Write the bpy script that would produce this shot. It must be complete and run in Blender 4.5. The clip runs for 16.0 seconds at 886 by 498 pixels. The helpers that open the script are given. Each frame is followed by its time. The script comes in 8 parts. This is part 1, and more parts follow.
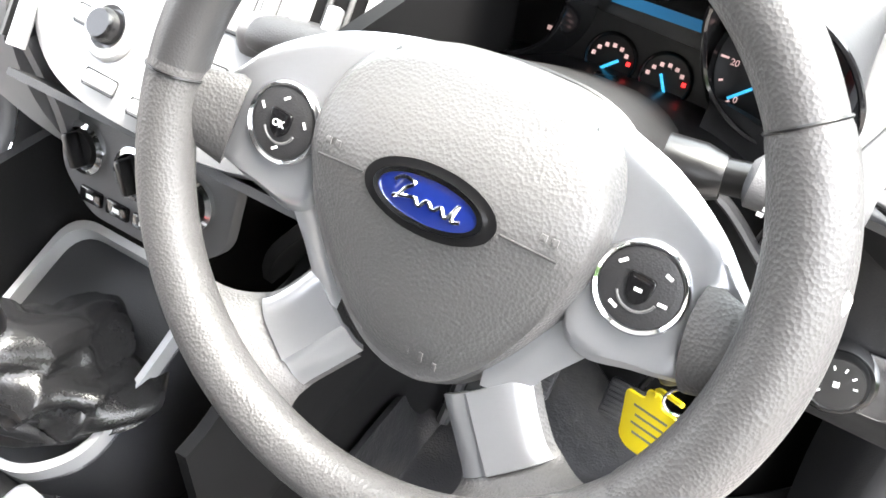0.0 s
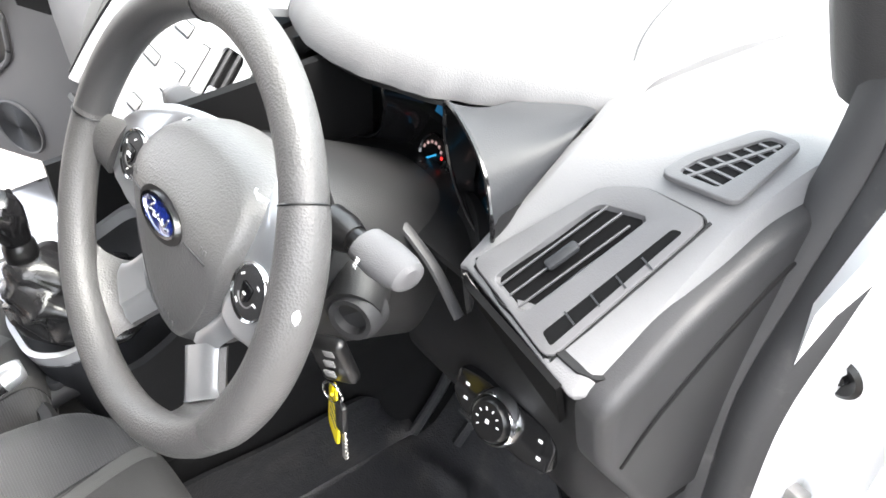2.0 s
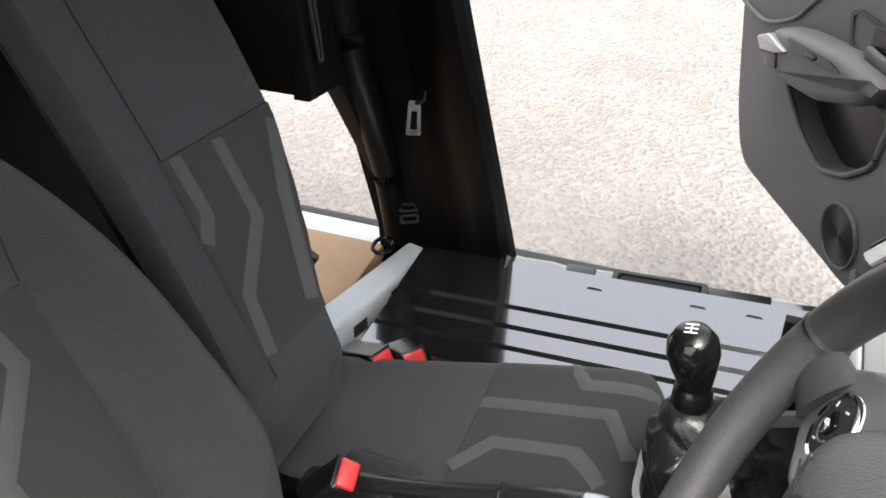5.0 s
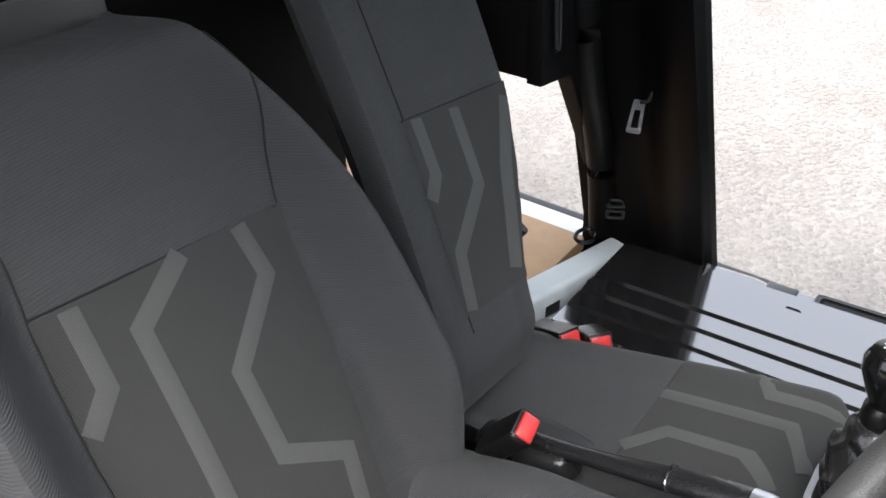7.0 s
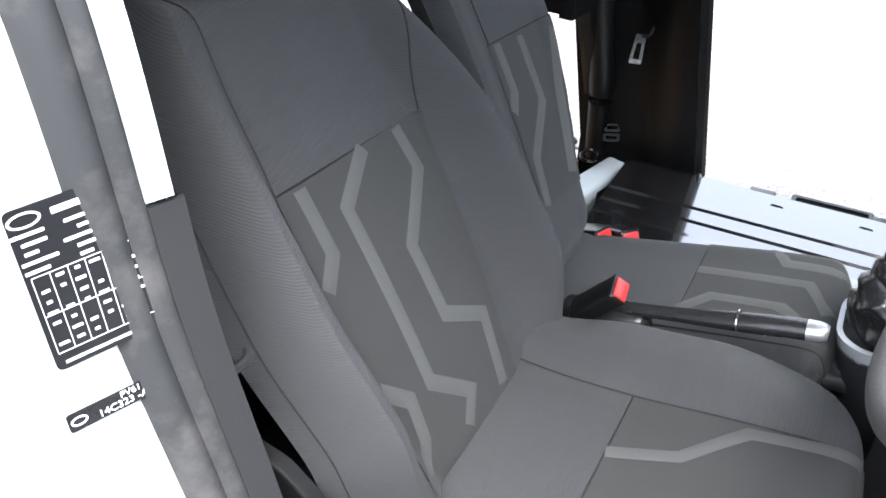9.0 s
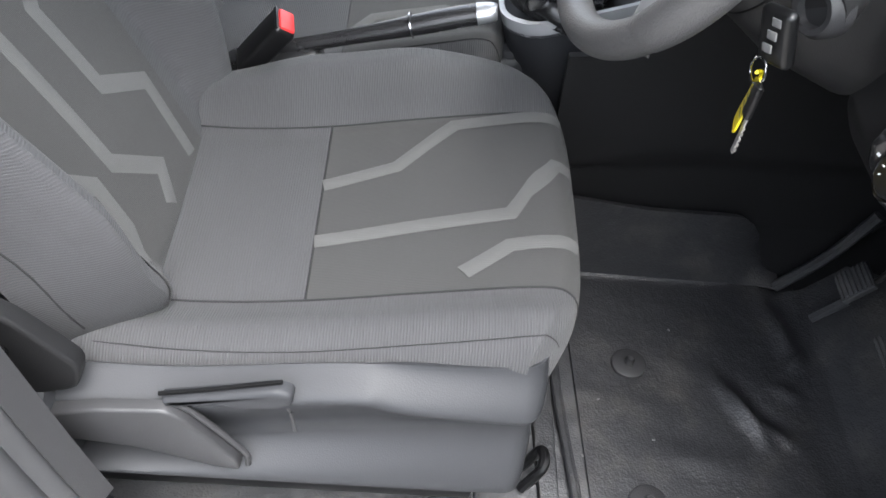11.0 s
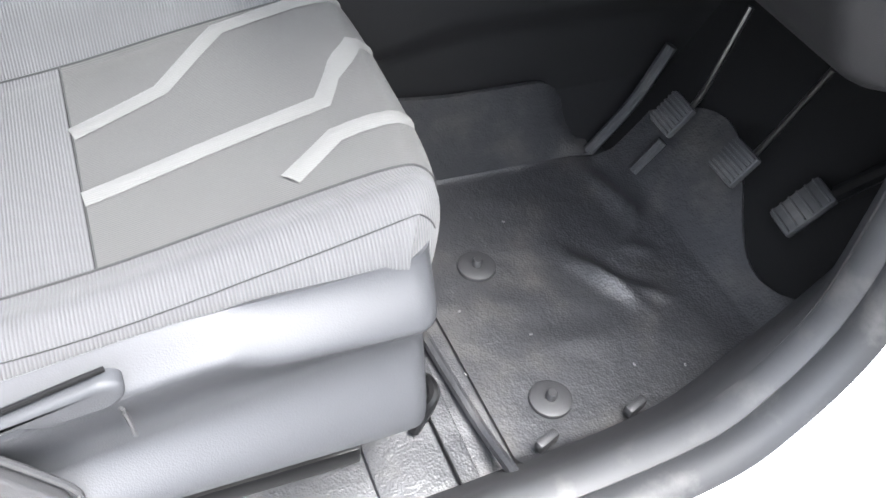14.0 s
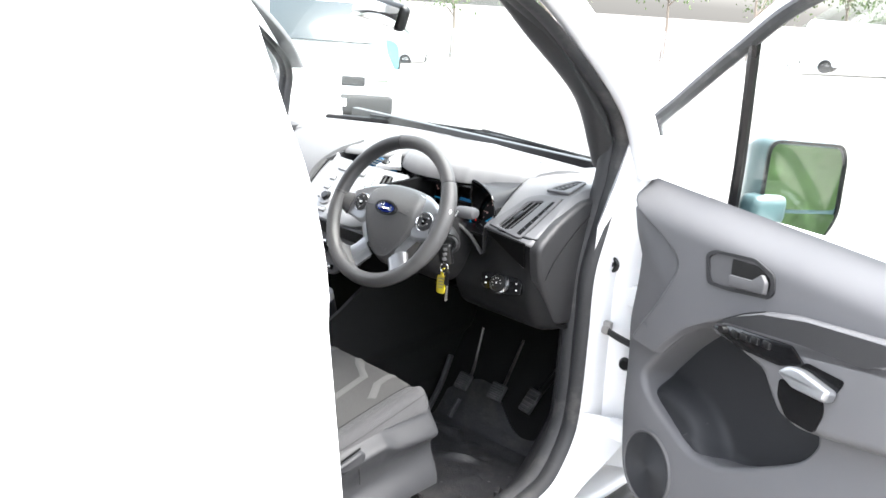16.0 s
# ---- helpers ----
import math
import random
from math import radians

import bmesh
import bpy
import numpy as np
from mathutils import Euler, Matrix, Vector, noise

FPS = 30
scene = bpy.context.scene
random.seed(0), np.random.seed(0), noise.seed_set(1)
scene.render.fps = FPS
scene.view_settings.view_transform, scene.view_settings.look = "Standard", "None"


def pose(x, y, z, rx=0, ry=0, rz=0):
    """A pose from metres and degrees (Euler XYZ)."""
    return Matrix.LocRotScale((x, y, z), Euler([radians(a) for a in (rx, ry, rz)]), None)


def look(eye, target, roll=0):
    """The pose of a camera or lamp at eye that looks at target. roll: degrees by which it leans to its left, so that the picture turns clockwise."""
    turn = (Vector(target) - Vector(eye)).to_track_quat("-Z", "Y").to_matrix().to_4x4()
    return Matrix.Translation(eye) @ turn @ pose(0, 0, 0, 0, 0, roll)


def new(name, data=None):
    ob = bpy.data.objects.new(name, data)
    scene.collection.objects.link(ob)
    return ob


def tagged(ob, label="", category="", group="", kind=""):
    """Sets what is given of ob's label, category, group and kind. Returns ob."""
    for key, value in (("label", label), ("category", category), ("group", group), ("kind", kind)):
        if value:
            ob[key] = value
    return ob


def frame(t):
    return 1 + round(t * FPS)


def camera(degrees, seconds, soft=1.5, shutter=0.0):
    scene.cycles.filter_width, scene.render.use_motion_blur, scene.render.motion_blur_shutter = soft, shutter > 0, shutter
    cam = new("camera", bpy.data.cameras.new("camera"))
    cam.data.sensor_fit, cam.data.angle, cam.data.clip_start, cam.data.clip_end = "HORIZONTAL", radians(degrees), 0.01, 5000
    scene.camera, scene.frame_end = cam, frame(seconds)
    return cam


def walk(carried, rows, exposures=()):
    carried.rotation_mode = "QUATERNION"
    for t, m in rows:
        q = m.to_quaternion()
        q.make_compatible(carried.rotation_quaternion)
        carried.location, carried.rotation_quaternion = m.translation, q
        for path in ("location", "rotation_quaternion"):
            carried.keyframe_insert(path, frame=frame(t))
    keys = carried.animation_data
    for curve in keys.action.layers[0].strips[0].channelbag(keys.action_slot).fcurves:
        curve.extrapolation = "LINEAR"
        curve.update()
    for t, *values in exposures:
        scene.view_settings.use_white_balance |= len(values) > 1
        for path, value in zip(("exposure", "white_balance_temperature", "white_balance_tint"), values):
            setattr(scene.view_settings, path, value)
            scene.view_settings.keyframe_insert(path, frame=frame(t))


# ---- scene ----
cam = camera(53.0, 16.0, soft=1.6)
PATH = [
    (0, (0.5406, -0.2984, 1.5131), (0.2124, 0.3505, 0.8266), 6.70),
    (0.5, (0.6673, -0.2784, 1.5679), (0.2631, 0.3276, 0.8828), 4.58),
    (1, (0.7777, -0.2338, 1.6142), (0.3300, 0.3306, 0.9205), 3.93),
    (1.5, (0.8865, -0.1819, 1.6429), (0.3661, 0.3302, 0.9596), 2.08),
    (2, (0.9475, -0.1698, 1.6869), (0.3648, 0.3014, 1.0248), 2.65),
    (2.5, (0.9212, -0.1599, 1.7195), (0.2403, 0.2465, 1.1102), 2.32),
    (3, (0.8640, -0.1036, 1.7187), (0.1254, 0.1887, 1.1111), 1.96),
    (3.5, (0.8032, -0.0260, 1.7021), (0.0297, 0.1493, 1.0931), 1.29),
    (4, (0.7486, -0.0181, 1.6683), (-0.0431, -0.0227, 1.0575), -0.01),
    (4.5, (0.7024, -0.0349, 1.6340), (-0.0726, -0.2110, 1.0270), -1.54),
    (5, (0.6801, -0.0518, 1.6239), (-0.0512, -0.3688, 1.0199), -2.78),
    (5.2, (0.6790, -0.0676, 1.6209), (-0.0349, -0.4258, 1.0193), -2.72),
    (7.3, (0.8109, -0.0308, 1.6407), (0.1841, -0.5381, 1.0493), -2.42),
    (7.5, (0.8634, -0.0539, 1.6626), (0.2395, -0.5599, 1.0670), -2.11),
    (8, (1.0025, -0.1146, 1.6745), (0.3586, -0.5860, 1.0719), -0.15),
    (8.5, (1.0706, -0.1438, 1.6971), (0.3945, -0.5653, 1.0928), 0.76),
    (9, (1.1204, -0.1778, 1.6862), (0.4274, -0.5420, 1.0640), 1.81),
    (9.5, (1.1625, -0.1784, 1.6813), (0.5004, -0.4154, 0.9703), 4.04),
    (9.7, (1.1595, -0.1915, 1.6685), (0.5036, -0.3631, 0.9335), 5.08),
    (11.8, (1.1258, -0.2303, 1.4225), (0.4425, -0.0904, 0.7059), 6.21),
    (12, (1.1165, -0.2046, 1.3910), (0.4363, -0.0335, 0.6782), 6.06),
    (12.5, (1.0532, -0.1351, 1.3128), (0.3943, 0.1102, 0.6017), 6.45),
    (13, (0.9945, -0.1148, 1.2447), (0.3519, 0.1406, 0.5223), 5.81),
    (13.5, (0.9927, -0.1544, 1.2382), (0.3594, 0.1235, 0.5160), 6.46),
    (14, (1.0823, -0.2930, 1.3314), (0.4602, 0.0263, 0.6165), 7.31),
    (14.5, (1.2459, -0.5332, 1.4436), (0.6811, -0.0437, 0.7792), 8.47),
    (15, (1.4693, -0.8074, 1.5661), (0.8757, -0.2223, 1.0137), 6.38),
    (15.5, (1.6663, -1.1161, 1.6573), (1.0280, -0.4447, 1.2807), 5.04),
    (16, (1.8568, -1.4595, 1.7504), (1.2226, -0.7405, 1.4660), 4.94),
]
EXPOSURES = ((0, 4.52, 6750, 10), (0.5, 4.28, 6700, 10), (1.5, 3.85, 6650, 10), (2.5, 3.75, 6600, 10), (3.5, 3.1, 6500, 10), (4.2, 2.75, 6650, 10), (5, 2.4, 6750, 10), (7.5, 2.45, 6300, 10), (8.5, 2.9, 6100, 10), (9, 3.0, 6100, 10), (9.5, 2.95, 6150, 10), (12, 3.55, 6230, 10), (13, 4.25, 6150, 10), (14, 4.35, 6230, 10), (14.5, 4.3, 6230, 10), (15, 4.05, 6250, 10), (15.5, 3.7, 6350, 10), (16, 3.25, 6450, 10))
walk(cam, [(t, look(eye, target, roll)) for t, eye, target, roll in PATH], EXPOSURES)

# ---- light ----
world = bpy.data.worlds.new("sky")
scene.world = world
world.use_nodes = True
wn, wl = world.node_tree.nodes, world.node_tree.links
sky = wn.new("ShaderNodeTexSky")
sky.sky_type = 'NISHITA'
sky.sun_disc = False
sky.sun_elevation, sky.sun_rotation = radians(66), radians(60)
sky.dust_density, sky.ozone_density = 4.0, 0.6
soft_sky = wn.new("ShaderNodeHueSaturation")
soft_sky.inputs["Saturation"].default_value = 0.32
wl.new(sky.outputs[0], soft_sky.inputs["Color"])
wl.new(soft_sky.outputs[0], wn["Background"].inputs["Color"])
wn["Background"].inputs["Strength"].default_value = 0.15
sun = new("sun", bpy.data.lights.new("sun", "SUN"))
sun.data.energy, sun.data.angle, sun.data.color = 1.0, radians(40), (1.0, 0.97, 0.93)
sun.matrix_world = look((0, 0, 0), (-math.sin(radians(60)) * math.cos(radians(66)), -math.cos(radians(60)) * math.cos(radians(66)), -math.sin(radians(66))))


# ---- materials ----
def material(name, base, rough=0.6, metal=0.0, grain=0.0, scale=400.0, vary=0.12, vary_scale=6.0, bump=0.15, coat=0.0,
             wear=None, wear_amount=0.0, wear_scale=9.0, kind="noise", sheen=0.0, spec=0.5, lumps=0.0):
    """A surface with slow and fine variation of tone, fine relief and, if asked, patches of wear or dirt."""
    m = bpy.data.materials.new(name)
    m.use_nodes = True
    n, l = m.node_tree.nodes, m.node_tree.links
    p = n["Principled BSDF"]
    p.inputs["Metallic"].default_value = metal
    p.inputs["Coat Weight"].default_value = coat
    p.inputs["Sheen Weight"].default_value = sheen
    p.inputs["Specular IOR Level"].default_value = spec
    co = n.new("ShaderNodeTexCoord")
    slow = n.new("ShaderNodeTexNoise")
    slow.inputs["Scale"].default_value, slow.inputs["Detail"].default_value = vary_scale, 5.0
    l.new(co.outputs["Object"], slow.inputs["Vector"])
    fine = n.new("ShaderNodeTexVoronoi" if kind == "cells" else "ShaderNodeTexNoise")
    fine.inputs["Scale"].default_value = scale
    l.new(co.outputs["Object"], fine.inputs["Vector"])
    fine_out = fine.outputs["Distance" if kind == "cells" else "Fac"]
    low = [c * (1 - vary) for c in base]
    high = [min(1.0, c * (1 + vary)) for c in base]
    ramp = n.new("ShaderNodeMix")
    ramp.data_type = 'RGBA'
    ramp.inputs["A"].default_value, ramp.inputs["B"].default_value = (*low, 1), (*high, 1)
    mixf = n.new("ShaderNodeMath")
    mixf.operation = 'MULTIPLY_ADD'
    mixf.inputs[1].default_value = 0.35
    l.new(fine_out, mixf.inputs[0])
    l.new(slow.outputs["Fac"], mixf.inputs[2])
    shift = n.new("ShaderNodeMath")
    shift.operation = 'SUBTRACT'
    shift.inputs[1].default_value = 0.17
    shift.use_clamp = True
    l.new(mixf.outputs[0], shift.inputs[0])
    l.new(shift.outputs[0], ramp.inputs["Factor"])
    colour = ramp.outputs["Result"]
    if wear:
        patch_n = n.new("ShaderNodeTexNoise")
        patch_n.inputs["Scale"].default_value, patch_n.inputs["Detail"].default_value, patch_n.inputs["Roughness"].default_value = wear_scale, 8.0, 0.65
        l.new(co.outputs["Object"], patch_n.inputs["Vector"])
        cut = n.new("ShaderNodeMapRange")
        cut.inputs["From Min"].default_value, cut.inputs["From Max"].default_value = 0.52, 0.72
        cut.inputs["To Max"].default_value = wear_amount
        l.new(patch_n.outputs["Fac"], cut.inputs["Value"])
        over = n.new("ShaderNodeMix")
        over.data_type = 'RGBA'
        over.inputs["B"].default_value = (*wear, 1)
        l.new(cut.outputs["Result"], over.inputs["Factor"])
        l.new(colour, over.inputs["A"])
        colour = over.outputs["Result"]
    l.new(colour, p.inputs["Base Color"])
    rr = n.new("ShaderNodeMapRange")
    rr.inputs["To Min"].default_value, rr.inputs["To Max"].default_value = max(0.02, rough - 0.07), min(1.0, rough + 0.07)
    l.new(slow.outputs["Fac"], rr.inputs["Value"])
    l.new(rr.outputs["Result"], p.inputs["Roughness"])
    if grain:
        b = n.new("ShaderNodeBump")
        b.inputs["Strength"].default_value, b.inputs["Distance"].default_value = bump, grain
        l.new(fine_out, b.inputs["Height"])
        if lumps:
            swell, wide = n.new("ShaderNodeTexNoise"), n.new("ShaderNodeBump")
            swell.inputs["Scale"].default_value, swell.inputs["Detail"].default_value = 13.0, 4.0
            wide.inputs["Strength"].default_value, wide.inputs["Distance"].default_value = 0.8, lumps
            l.new(co.outputs["Object"], swell.inputs["Vector"])
            l.new(swell.outputs["Fac"], wide.inputs["Height"])
            l.new(wide.outputs["Normal"], b.inputs["Normal"])
        l.new(b.outputs["Normal"], p.inputs["Normal"])
    return m


def fabric(name, base, period=0.0030, rough=0.95, depth=0.45, across='Z', contrast=0.09):
    """Woven cloth: ribs that run round the seat, each a little lighter on its crest, over a fine weave."""
    m = material(name, base, rough, grain=0.0005, scale=1100.0, vary=0.20, vary_scale=4.0, bump=0.35, sheen=0.03, wear=tuple(c * 1.35 for c in base), wear_amount=0.35, wear_scale=5.0)
    n, l = m.node_tree.nodes, m.node_tree.links
    w = n.new("ShaderNodeTexWave")
    w.wave_type, w.bands_direction = 'BANDS', across
    w.inputs["Scale"].default_value, w.inputs["Distortion"].default_value, w.inputs["Detail"].default_value = 0.31 / period, 0.5, 1.0
    b = n.new("ShaderNodeBump")
    b.inputs["Strength"].default_value, b.inputs["Distance"].default_value = depth, 0.0008
    co = n.new("ShaderNodeTexCoord")
    l.new(co.outputs["Object"], w.inputs["Vector"])
    l.new(w.outputs["Fac"], b.inputs["Height"])
    old = [k for k in n if k.bl_idname == "ShaderNodeBump" and k != b][0]
    l.new(old.outputs["Normal"], b.inputs["Normal"])
    l.new(b.outputs["Normal"], n["Principled BSDF"].inputs["Normal"])
    rib = n.new("ShaderNodeMapRange")
    rib.inputs["To Min"].default_value, rib.inputs["To Max"].default_value = 1 - contrast, 1 + contrast
    l.new(w.outputs["Fac"], rib.inputs["Value"])
    tone = n.new("ShaderNodeMix")
    tone.data_type, tone.blend_type = 'RGBA', 'MULTIPLY'
    tone.inputs["Factor"].default_value = 1.0
    source = n["Principled BSDF"].inputs["Base Color"].links[0].from_socket
    l.new(source, tone.inputs["A"])
    l.new(rib.outputs["Result"], tone.inputs["B"])
    l.new(tone.outputs["Result"], n["Principled BSDF"].inputs["Base Color"])
    return m


def glowing(name, colour, strength):
    m = material(name, colour, 0.4)
    p = m.node_tree.nodes["Principled BSDF"]
    p.inputs["Emission Color"].default_value = (*colour, 1)
    p.inputs["Emission Strength"].default_value = strength
    return m


def clear_glass(name, tint=(0.97, 1.0, 0.99), rough=0.0, transparency=0.93):
    m = bpy.data.materials.new(name)
    m.use_nodes = True
    n, l = m.node_tree.nodes, m.node_tree.links
    out = n["Material Output"]
    see, gloss, mix = n.new("ShaderNodeBsdfTransparent"), n.new("ShaderNodeBsdfGlossy"), n.new("ShaderNodeMixShader")
    see.inputs["Color"].default_value = (*tint, 1)
    gloss.inputs["Roughness"].default_value = rough
    mix.inputs["Fac"].default_value = 1 - transparency
    l.new(see.outputs[0], mix.inputs[1])
    l.new(gloss.outputs[0], mix.inputs[2])
    l.new(mix.outputs[0], out.inputs["Surface"])
    return m


DASH = material("dash_top_plastic", (0.115, 0.115, 0.118), 0.62, grain=0.0006, scale=700, kind="cells", bump=0.3, vary=0.06)
TRIM = material("dark_grey_plastic", (0.019, 0.019, 0.0202), 0.52, grain=0.0005, scale=800, kind="cells", bump=0.3, vary=0.08)
DOORGREY = material("grey_door_plastic", (0.075, 0.074, 0.077), 0.58, grain=0.0005, scale=800, kind="cells", bump=0.3, vary=0.06)
DOORPANEL = material("grey_lining_plastic", (0.100, 0.100, 0.104), 0.55, grain=0.0005, scale=800, kind="cells", bump=0.3, vary=0.06)
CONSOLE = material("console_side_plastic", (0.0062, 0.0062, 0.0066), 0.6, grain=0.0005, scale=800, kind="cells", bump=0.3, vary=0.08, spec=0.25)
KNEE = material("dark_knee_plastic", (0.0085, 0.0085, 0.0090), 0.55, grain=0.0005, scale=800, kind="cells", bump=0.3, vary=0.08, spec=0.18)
BLACK = material("black_plastic", (0.0045, 0.0045, 0.0048), 0.30, grain=0.0003, scale=700, vary=0.15, spec=0.45)
GLOSS = material("gloss_black", (0.006, 0.006, 0.0065), 0.14, vary=0.1)
COLUMN = material("column_cover_plastic", (0.0085, 0.0085, 0.0089), 0.5, grain=0.0005, scale=800, kind="cells", bump=0.3, vary=0.08)
LINING = material("black_pillar_plastic", (0.0035, 0.0035, 0.0037), 0.42, grain=0.0004, scale=700, kind="cells", bump=0.2, vary=0.1, spec=0.22)
SEAMCLOTH = material("dark_seam_thread", (0.020, 0.020, 0.0205), 0.9, vary=0.1, spec=0.1)
# Near-black: carries the shade of deep wells; also colours plain black panels.
DEEP = material("shade_and_panel_black", (0.0018, 0.0018, 0.002), 0.75, vary=0.1, spec=0.12)
RUBBER = material("rubber_seal", (0.027, 0.0275, 0.029), 0.6, grain=0.0003, scale=500, vary=0.2, wear=(0.16, 0.15, 0.14), wear_amount=0.35, wear_scale=14)
VINYL = material("floor_vinyl", (0.0180, 0.0184, 0.0203), 0.50, grain=0.0010, scale=330, kind="cells", bump=0.5, vary=0.3, vary_scale=7.0,
                 wear=(0.080, 0.073, 0.065), wear_amount=0.42, wear_scale=10, lumps=0.010)
# Toe board tone: the footwell's shade is put into this near-black.
TOESHADE = material("shaded_toe_board_black", (0.007, 0.007, 0.0072), 0.95, grain=0.001, scale=500, vary=0.3, spec=0.1)
PEDALSTEEL = material("dark_pedal_steel", (0.075, 0.072, 0.070), 0.32, metal=0.9, vary=0.2)
SILVER = material("satin_silver", (0.40, 0.41, 0.425), 0.30, metal=0.75, vary=0.05)
CHROME = material("chrome", (0.75, 0.76, 0.77), 0.12, metal=1.0, vary=0.03)
STEEL = material("worn_steel", (0.42, 0.41, 0.40), 0.4, metal=0.9, vary=0.15)
WHITE = material("white_van_paint", (0.82, 0.83, 0.84), 0.3, vary=0.02, coat=0.6)
LEATHER = material("wheel_rim_vinyl", (0.055, 0.054, 0.054), 0.45, grain=0.0010, scale=520, kind="cells", bump=0.34, vary=0.08)
# Smooth rim section; shade from facing away from the door darkens its colour.
RIMSHADE = material("shaded_rim_insert_vinyl", (0.032, 0.032, 0.033), 0.42, grain=0.0004, scale=650, kind="cells", bump=0.3, vary=0.06)
AIRBAG = material("airbag_vinyl", (0.076, 0.075, 0.075), 0.42, grain=0.0010, scale=520, kind="cells", bump=0.32, vary=0.06)
BOOT = material("gaiter_leatherette", (0.014, 0.014, 0.0148), 0.26, grain=0.0005, scale=500, kind="cells", bump=0.3)
CLOTH = fabric("grey_seat_cloth", (0.0300, 0.0302, 0.0320))
RIBCLOTH = fabric("grey_ribbed_cushion_cloth", (0.0335, 0.0336, 0.0352), period=0.0030, across='Y', depth=0.6, contrast=0.11)
DARKCLOTH = fabric("dark_insert_cloth", (0.0240, 0.0238, 0.0232), period=0.0022, depth=0.25, across='X', contrast=0.06)
STRIPE = fabric("light_stripe_cloth", (0.055, 0.055, 0.0537), period=0.0022, depth=0.25, across='X', contrast=0.06)
SEATPLASTIC = material("seat_side_plastic", (0.0215, 0.0223, 0.0246), 0.55, spec=0.28, grain=0.0004, scale=700, kind="cells", bump=0.25, vary=0.06)
BLUE = material("blue_enamel", (0.006, 0.014, 0.10), 0.15, vary=0.1, coat=0.8)
YELLOW = material("yellow_tag_plastic", (0.6, 0.48, 0.005), 0.4, vary=0.06)
RED = material("red_button", (0.5, 0.03, 0.03), 0.35, vary=0.08)
WOOD = material("plywood_floor", (0.5, 0.31, 0.17), 0.6, grain=0.0006, scale=60, vary=0.2, vary_scale=14)
PALEGREY = material("pale_grey_painted_steel", (0.50, 0.54, 0.57), 0.4, vary=0.06, wear=(0.3, 0.3, 0.3), wear_amount=0.4, wear_scale=20)
WHITEPRINT = material("white_print", (0.8, 0.8, 0.8), 0.5, vary=0.03)
GREYPRINT = material("grey_moulded_mark", (0.12, 0.12, 0.12), 0.5, vary=0.05)
LABEL = material("black_label", (0.015, 0.015, 0.017), 0.25, vary=0.1)
NEEDLE = glowing("blue_needle", (0.02, 0.22, 0.42), 0.12)
DIALPRINT = glowing("pink_dial_print", (0.5, 0.33, 0.32), 0.05)
REDLAMP = glowing("red_warning_lamp", (0.7, 0.02, 0.02), 0.2)
SCREENBLUE = glowing("blue_display", (0.01, 0.10, 0.22), 0.04)
WINDGLASS = clear_glass("windscreen_glass")
MIRRORGLASS = material("mirror_glass", (0.9, 0.92, 0.92), 0.02, metal=1.0, vary=0.01)
TEAL = material("tinted_shell", (0.05, 0.088, 0.093), 0.35, vary=0.05)


# ---- mesh tools ----
def thing(name, at, label, category, group="", kind=""):
    ob = new(name)
    ob.location = at
    ob.empty_display_size = 0.05
    return tagged(ob, label, category, group, kind)


def base_of(ob):
    p = Vector((0, 0, 0))
    while ob:
        p += ob.location
        ob = ob.parent
    return p


def part(name, bm, mat, parent=None, label="", smooth=True):
    """Links bm (in world metres) as one mesh object, under parent if given."""
    bmesh.ops.recalc_face_normals(bm, faces=bm.faces)
    me = bpy.data.meshes.new(name)
    if parent:
        bm.transform(Matrix.Translation(-base_of(parent)))
    bm.to_mesh(me)
    bm.free()
    me.materials.append(mat)
    if smooth:
        me.shade_smooth()
        me.set_sharp_from_angle(angle=radians(38))
    ob = new(name, me)
    ob.parent = parent
    return tagged(ob, label)


def solo(name, bm, mat, label, category, group="", kind="", smooth=True):
    ob = part(name, bm, mat, None, label, smooth)
    return tagged(ob, label, category, group, kind)


def rbox(size, m, bevel=0.004, seg=2):
    """A box of that size with rounded edges, at the pose m."""
    bm = bmesh.new()
    bmesh.ops.create_cube(bm, size=1.0)
    bm.transform(Matrix.Diagonal((*size, 1)))
    if bevel:
        bmesh.ops.bevel(bm, geom=bm.edges[:], offset=min(bevel, min(size) * 0.45), segments=seg, profile=0.5, affect='EDGES')
    bm.transform(m)
    return bm


def join(*bms):
    out = bmesh.new()
    me = bpy.data.meshes.new("tmp")
    for b in bms:
        b.to_mesh(me)
        b.free()
        out.from_mesh(me)
    bpy.data.meshes.remove(me)
    return out


def spline(pts, n, closed=False):
    """n points along a Catmull-Rom curve through pts."""
    pts = [Vector(p) for p in pts]
    k, out = len(pts), []
    for i in range(n):
        s = i / n * k if closed else i / (n - 1) * (k - 1)
        j = int(s) if closed else min(int(s), k - 2)
        a = s - j
        if closed:
            p0, p1, p2, p3 = (pts[(j + d) % k] for d in (-1, 0, 1, 2))
        else:
            p1, p2 = pts[j], pts[j + 1]
            p0 = pts[j - 1] if j else p1 * 2 - p2
            p3 = pts[j + 2] if j + 2 < k else p2 * 2 - p1
        out.append(p1 + 0.5 * a * (p2 - p0 + a * (2 * p0 - 5 * p1 + 4 * p2 - p3 + a * (3 * (p1 - p2) + p3 - p0))))
    return out


